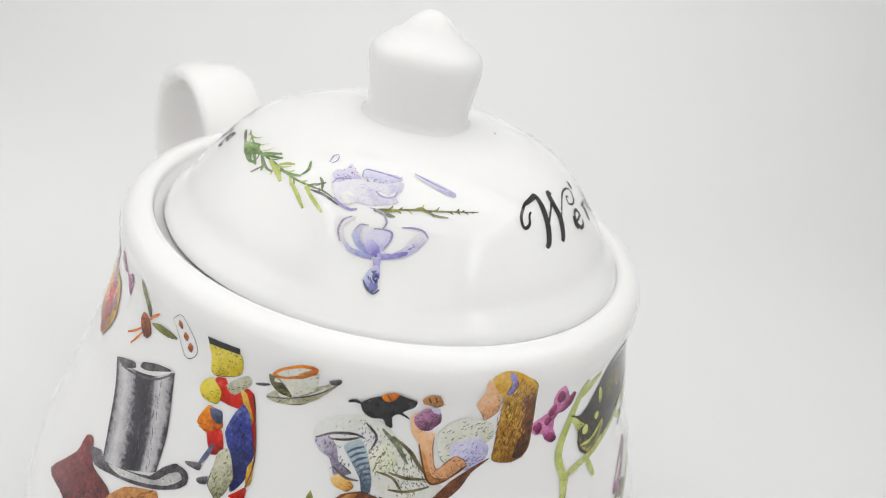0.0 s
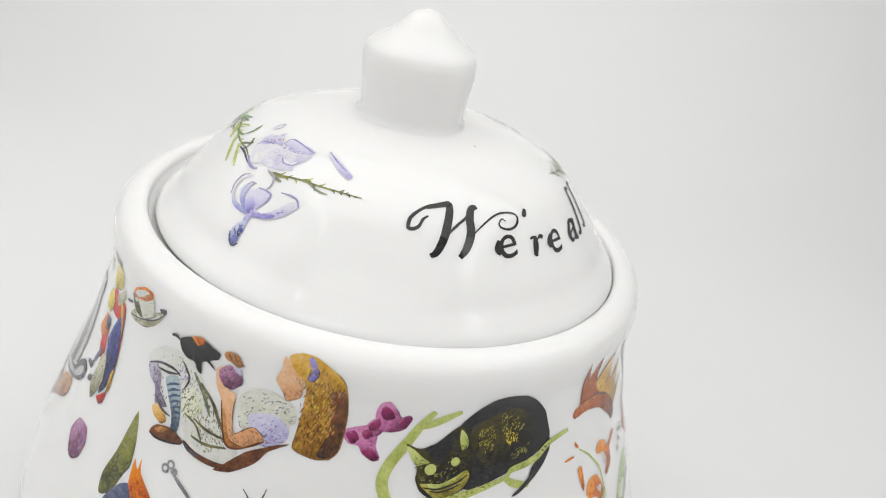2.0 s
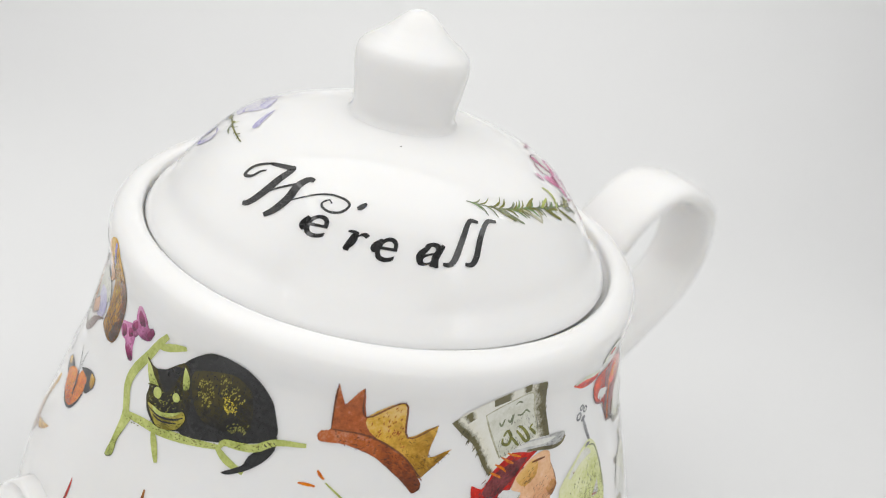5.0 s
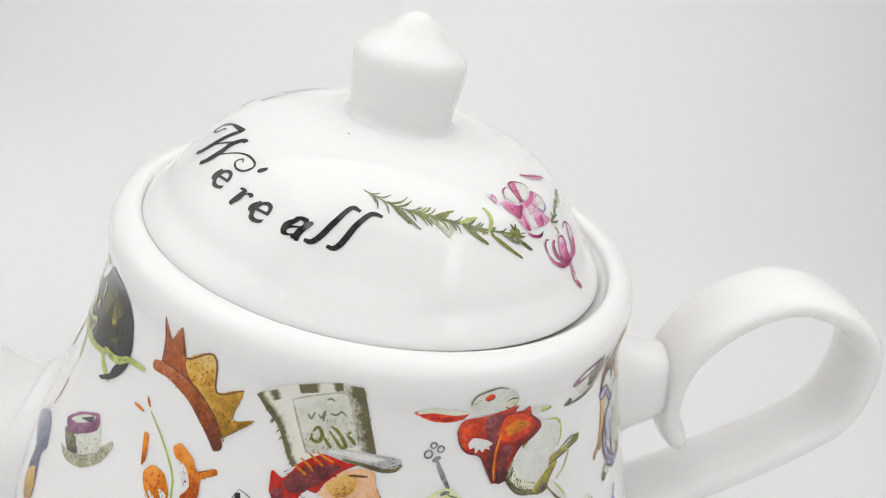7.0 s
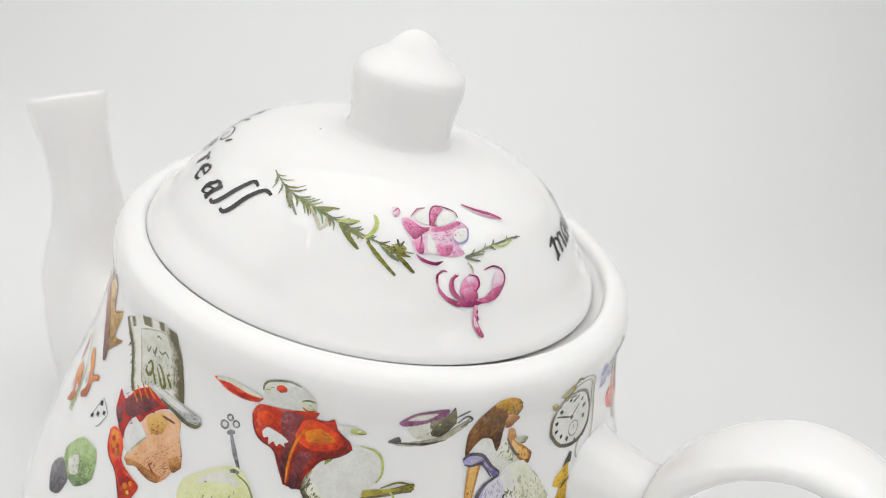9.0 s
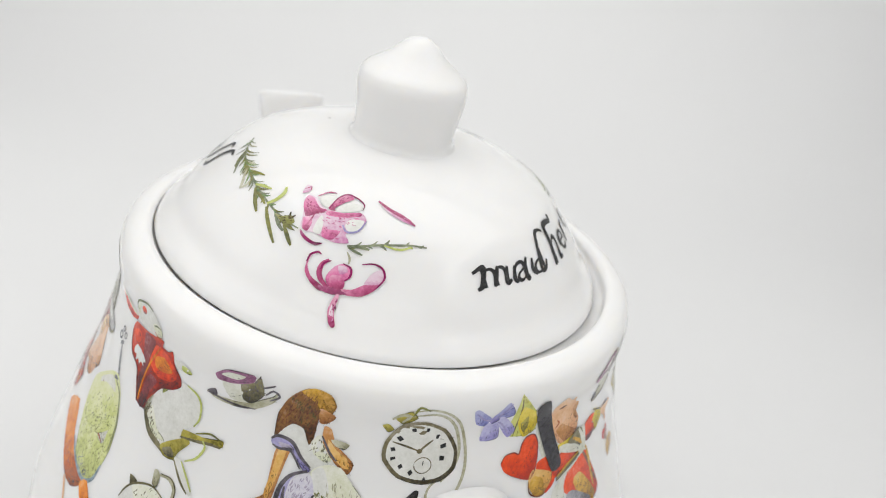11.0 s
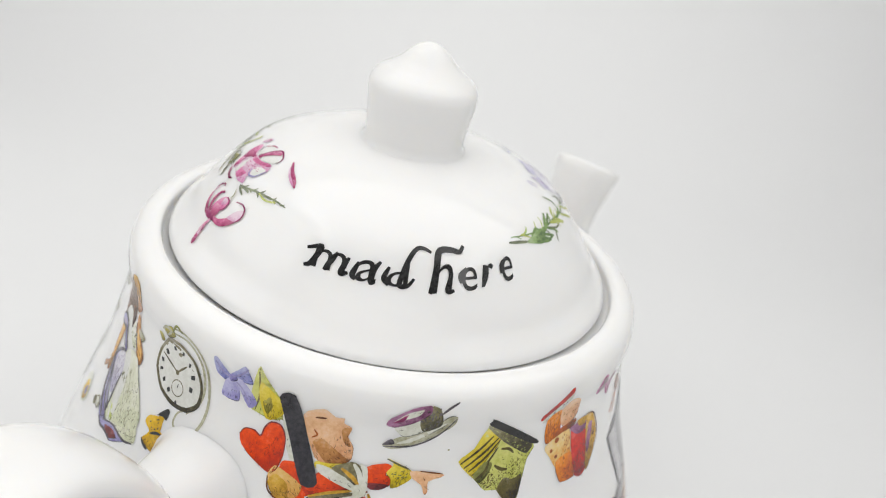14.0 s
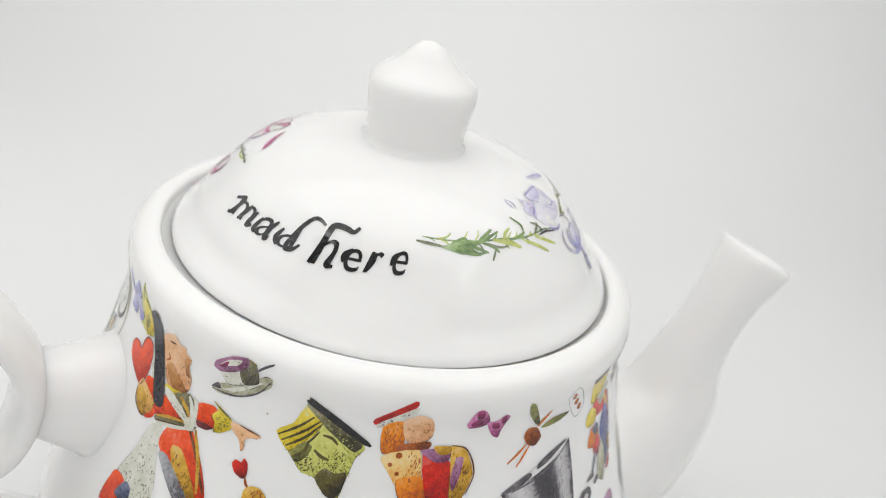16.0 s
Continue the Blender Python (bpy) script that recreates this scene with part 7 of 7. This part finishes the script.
pic.line("pinkdeep", 1.8, [(25.9, -8.1), (24.2, -10.3), (24.1, -13.6), (25.9, -16.4), (28.5, -18)])
pic.line("plum", 0.7, [(26.7, -8.2), (24.6, -9.9), (24.3, -12.4)])
pic.fill("pink", [(26.7, -14), (28.2, -10.2), (30.8, -8.1), (33.7, -9.1), (34.2, -12), (32.7, -14.4), (32.8, -17.7), (29.6, -18), (27.4, -16.4)])
pic.fill("pinkpale", [(29.5, -9.4), (32, -9), (33.1, -10.7), (30.8, -12.3)])
pic.fill("pinkdeep", [(27.9, -13.9), (30.8, -12.7), (33.1, -14.8), (32.7, -18.1), (29.2, -18.4)])
pic.line("plum", 0.8, [(30.8, -8.1), (33.7, -9.1), (34.2, -12), (32.7, -14.4)])
pic.fill("pinkdeep", [(32.4, -17.3), (35.7, -16.7), (39.1, -14), (42.4, -12.6), (44.4, -12.1), (42.8, -15.2), (39.3, -18.2), (34.6, -19.1)])
pic.fill("pinkpale", [(39.1, -13.6), (40.8, -9.5), (43.6, -7.2), (45.1, -9.1), (44.4, -12.4), (41.8, -13.4)])
pic.line("plum", 0.8, [(37.1, -6.7), (41.1, -5.7), (44.2, -6.9), (45.3, -10.4), (42.9, -14.8)])
pic.fill("plum", [(25.4, -18.1), (31.2, -17.7), (34.6, -18.7), (30.6, -20.1), (26.5, -19.7)])
pic.fill("pinkdeep", [(31.4, -19.7), (32.6, -19.8), (32.3, -24.2), (32.6, -27.1), (33.7, -30.5), (33.2, -31.7), (31.9, -30.7), (30.7, -27.4), (30.4, -24.6)])
pic.fill("pinkpale", [(31.2, -23.4), (31.9, -25.5), (32.8, -29.2), (31.7, -29.1), (30.9, -26.2)])
pic.hatch("plum", [(31.4, -20.1), (32.5, -20.2), (32.6, -26.7), (33.3, -31.3), (31.1, -27.8)], 14, 1.4, 95)
pic.done()

pic = Print("printed_lilac_bouquet", LID, lid, -110.76, 43.30, "pale lilac carnation and lily with green sprig", 0.976, 0.974)
pic.line("green", 0.9, [(-62.3, 5.5), (-49.3, 4.6), (-37.1, 4.3), (-26.2, 4.3), (-15.7, 3), (-6.8, 2.8), (0.4, 2.9), (5.9, 1.4)])
pic.needles([(-62, 5.5), (-49, 4.8), (-37, 4.4), (-26, 4.3), (-15, 3.2), (-4, 2.8)], 22, 8.5, ("lime", "lime", "limegreen", "sage"))
pic.needles([(21, 1.3), (35, 4.2), (51, 5.3), (60, 5.4)], 14, 4.2, ("olive", "sage", "lime"), 28)
pic.line("green", 1.4, [(-47, 4.3), (-38.5, 1), (-34.6, -0.8)])
pic.line("green", 1.2, [(-43.7, 2.3), (-42.7, -0.2), (-40.8, -1.2)])
pic.line("green", 1.6, [(-37.6, 4), (-31.9, 1.5), (-29.7, -1.2)])
pic.line("sage", 1, [(-30.6, 0.9), (-32.5, -2.3), (-33.5, -4.2)])
pic.line("green", 1.4, [(-37.4, 4.9), (-33.3, 7.1), (-29.4, 9.2)])
pic.line("lime", 2.2, [(-31, 4.3), (-23, 2.1), (-18, -0.7)])
pic.line("lime", 1.4, [(-25.6, 4), (-22.7, 6.8), (-19.1, 8.4)])
pic.line("green", 1.4, [(-22.2, 3.3), (-16.7, 3.7), (-12.2, 5)])
pic.line("lime", 1.6, [(-15.2, 2), (-8.5, -2), (-3.1, -6.2)])
pic.line("lime", 1.6, [(-7.3, 1.9), (-0.8, -2), (3.9, -5)])
pic.line("green", 1.4, [(-12.3, 5.6), (-11.8, 9.1), (-14.7, 13.2)])
pic.line("sage", 1.2, [(-6.8, 2.8), (-3.5, 4.5), (-0.7, 6.7)])
pic.line("sage", 1.2, [(-0.3, 3.1), (-1.9, 6), (-4.6, 8)])
pic.line("greydark", 1, [(-4.5, 1.6), (1.4, 1.6), (8.6, -0.4)])
pic.line("greydark", 0.7, [(-0.9, 1.7), (-1.5, 3.7)])
pic.fill("lilacpale", [(1.4, 7.7), (1.2, 10.5), (6.8, 12.6), (13.2, 13.4), (17.5, 16.5), (24.2, 16.9), (30.3, 16.8), (30.5, 13.1), (28.1, 8.8), (29.8, 6.5), (24.7, 4.3), (18.4, 2.8), (14.2, 2.7), (11.4, 0.7), (7.9, 0.8), (5.1, 3.3)])
pic.fill("ivory", [(7.5, 4.4), (9.7, 6.5), (13.8, 4.2), (12.6, 1.1), (9.9, 1.6)])
pic.fill("ivory", [(13.4, 14.8), (15.9, 18), (23.6, 18), (21.2, 15.1), (15.9, 14.5)])
pic.fill("ivory", [(20.3, 9.7), (25.1, 9), (27.8, 11), (27.7, 8.6), (23.9, 7.4)])
pic.fill("lilac", [(2.2, 8.8), (-1.1, 11.5), (-1.1, 14.6), (2.1, 15.5), (2.9, 20.1), (7.6, 15.9), (11.6, 14.1), (7.2, 12), (4.3, 9.2)])
pic.fill("lilac", [(11.6, 14.8), (10.4, 18.7), (15.6, 19.4), (25.5, 20), (29.9, 18), (25, 15.1), (18.1, 14.7)])
pic.hatch("lilacdark", [(11.6, 14.8), (17.5, 16.5), (28.1, 16.8), (22.7, 14.3), (14, 13)], 30, 1.4, 170)
pic.hatch("mauve", [(1.7, 9.3), (0.4, 13.9), (4.6, 19.2), (10.7, 14.4), (5.5, 10.5)], 26, 1.4, 160)
pic.hatch("lilac", [(11.3, 10.5), (25.3, 14.6), (29.1, 11.4), (22.3, 4.6), (15.9, 3.9)], 40, 1.8, 20)
pic.line("lilacdark", 0.8, [(11.6, 14.8), (10.8, 18.9), (16.1, 19.6), (23, 19.2), (27.4, 18.6), (29.4, 19.2)])
pic.line("lilacdark", 0.9, [(19.9, 9.5), (23.2, 7.7), (27.3, 8.5), (28.6, 11.3)])
pic.line("lilacdark", 0.8, [(1.8, 7.3), (2.5, 10.4), (7.6, 12.3)])
pic.line("lilacdark", 1.2, [(5.6, 1.9), (9.4, -0.1), (13.1, -0.7), (15.5, 0.2)])
pic.line("lilacdark", 0.6, [(-5.8, 16.1), (-4.5, 18.7), (-6, 21.6)])
pic.line("lilacdark", 0.6, [(-6.9, 16.4), (-8.3, 20.2), (-6.7, 22.1)])
pic.fill("lilac", [(34.7, 22.6), (40.3, 21.3), (46.8, 18.7), (54.2, 14.4), (53.5, 12), (48.5, 14.1), (42, 17.8), (37.7, 20)])
pic.line("lilacdark", 0.8, [(35.3, 22.7), (42.9, 19.2), (50.6, 15.7)])
pic.line("olive", 0.8, [(21.4, 1.3), (27.5, 2.7), (35.8, 4.4), (42.3, 4.8), (51, 5.3), (62.3, 5.4)])
pic.line("olive", 1.6, [(21.8, 1.4), (25.5, 2.1), (30.1, 2.9)])
pic.line("sage", 1.4, [(22.2, 1.6), (26, 0.8), (29.5, 0.4)])
pic.line("olive", 1.6, [(36.6, 4.6), (39.1, 5.2), (41.1, 4.1)])
pic.line("sage", 0.9, [(40.1, 4.4), (45.1, 2.9), (49.3, 2.7)])
pic.line("lilacgrey", 0.8, [(20.2, 1.9), (24.5, 1.3), (27, -2.1), (26.3, -5.1)])
pic.fill("lilacpale", [(12.1, -10.5), (11.3, -7.1), (12.8, -3.7), (16.5, -2.8), (13.6, -6.2), (13.8, -10.3), (16.8, -13.6), (20.6, -15.3), (24.4, -16.6), (19.7, -16.1), (15.4, -14.1)])
pic.fill("bluelav", [(15.1, -13.4), (18.3, -14.4), (22, -14.8), (25.2, -16.7), (20.7, -16.6), (17.3, -15.7)])
pic.line("lilacgrey", 0.8, [(13.7, -13.1), (11.9, -9.2), (12.3, -5.3), (14.8, -3)])
pic.fill("bluelav", [(16.8, -9.6), (17.5, -7), (20, -4.8), (19.3, -7.3), (19.8, -10.8), (22.8, -13.7), (25.3, -15.8), (22, -14.8), (18.9, -12.8)])
pic.line("lilacgrey", 0.7, [(17.1, -8.1), (18.5, -5.3), (21.2, -4.8)])
pic.fill("lilac", [(20.5, -10.5), (20.3, -7.8), (23.2, -5.6), (27.1, -5.2), (29.4, -5.9), (29.4, -8.9), (28.3, -11.9), (26, -15.6), (22.9, -14)])
pic.fill("violet", [(21.4, -11.9), (23.3, -9.5), (26.3, -11.6), (26.9, -14.9), (25.7, -15.7), (23.4, -14.3)])
pic.line("lilacdark", 0.8, [(23.2, -5.6), (27.1, -5.2), (29.5, -5.9), (29.4, -8.9), (28, -12)])
pic.fill("lilac", [(26.8, -13.2), (30.2, -13.4), (33.4, -11.3), (36.1, -8), (38.6, -5.3), (40.6, -3.2), (41.8, -5.6), (39.4, -9.8), (35.1, -13.8), (30, -15.6)])
pic.fill("violet", [(26.3, -14.2), (30.3, -13.8), (34.3, -11.9), (35.6, -12.9), (31.4, -15.2), (27.2, -16.1)])
pic.fill("lilacpale", [(34.9, -9.6), (37.9, -5.5), (40.7, -3.6), (41.5, -6), (38.7, -9.6)])
pic.line("lilacdark", 0.7, [(32.6, -3.3), (36.5, -2.8), (39.9, -3.4), (42, -6)])
pic.hatch("violet", [(26.1, -14.7), (33.6, -12.1), (38.4, -7.9), (35.7, -13.3), (29, -15.9)], 24, 1.6, 20)
pic.fill("violet", [(25.4, -16.2), (27.5, -15.6), (27.8, -19.3), (28.4, -23.3), (26.4, -21)])
pic.fill("bluelav", [(24, -23.6), (24.9, -20.7), (26.5, -18.5), (27.8, -19.3), (27.8, -23.5), (28.4, -26.2), (27.2, -28.3), (25.1, -26.5)])
pic.fill("blue", [(26.4, -21), (27.6, -21.5), (28.1, -24.7), (26.4, -23.6)])
pic.hatch("slate", [(24.6, -23.3), (27, -19.1), (28.4, -26.2), (26.8, -28)], 22, 1.4, 100)
pic.line("slate", 0.8, [(23.9, -24.4), (25.2, -26.9), (27.3, -28.6), (28.9, -26.9)])
pic.done()

pic = Print("printed_heart_racket", BODY, body, 140.93, 170.05, "large flat orange-red printed heart")
pic.fill("orangered", [(-8.9, -2.1), (-7.3, 0.7), (-3.6, 1.4), (-0.9, 0.3), (0.1, 4.3), (2.2, 6.9), (5.8, 6.8), (8.2, 2.9), (8.8, -3.4), (7.5, -9.6), (4.8, -12.2), (-2.2, -9), (-7, -5.9)])
pic.line("maroon", 0.6, [(-8.9, -2.1), (-7.3, 0.7), (-3.6, 1.4), (-0.9, 0.3), (0.1, 4.3), (2.2, 6.9), (5.8, 6.8), (8.2, 2.9), (8.8, -3.4)])
pic.done()


# ---- what moves ----
def motions():
    walk(teapot, [(t, pose(x, y, BASE, 0, 0, a)) for t, x, y, a in TURN])


motions()
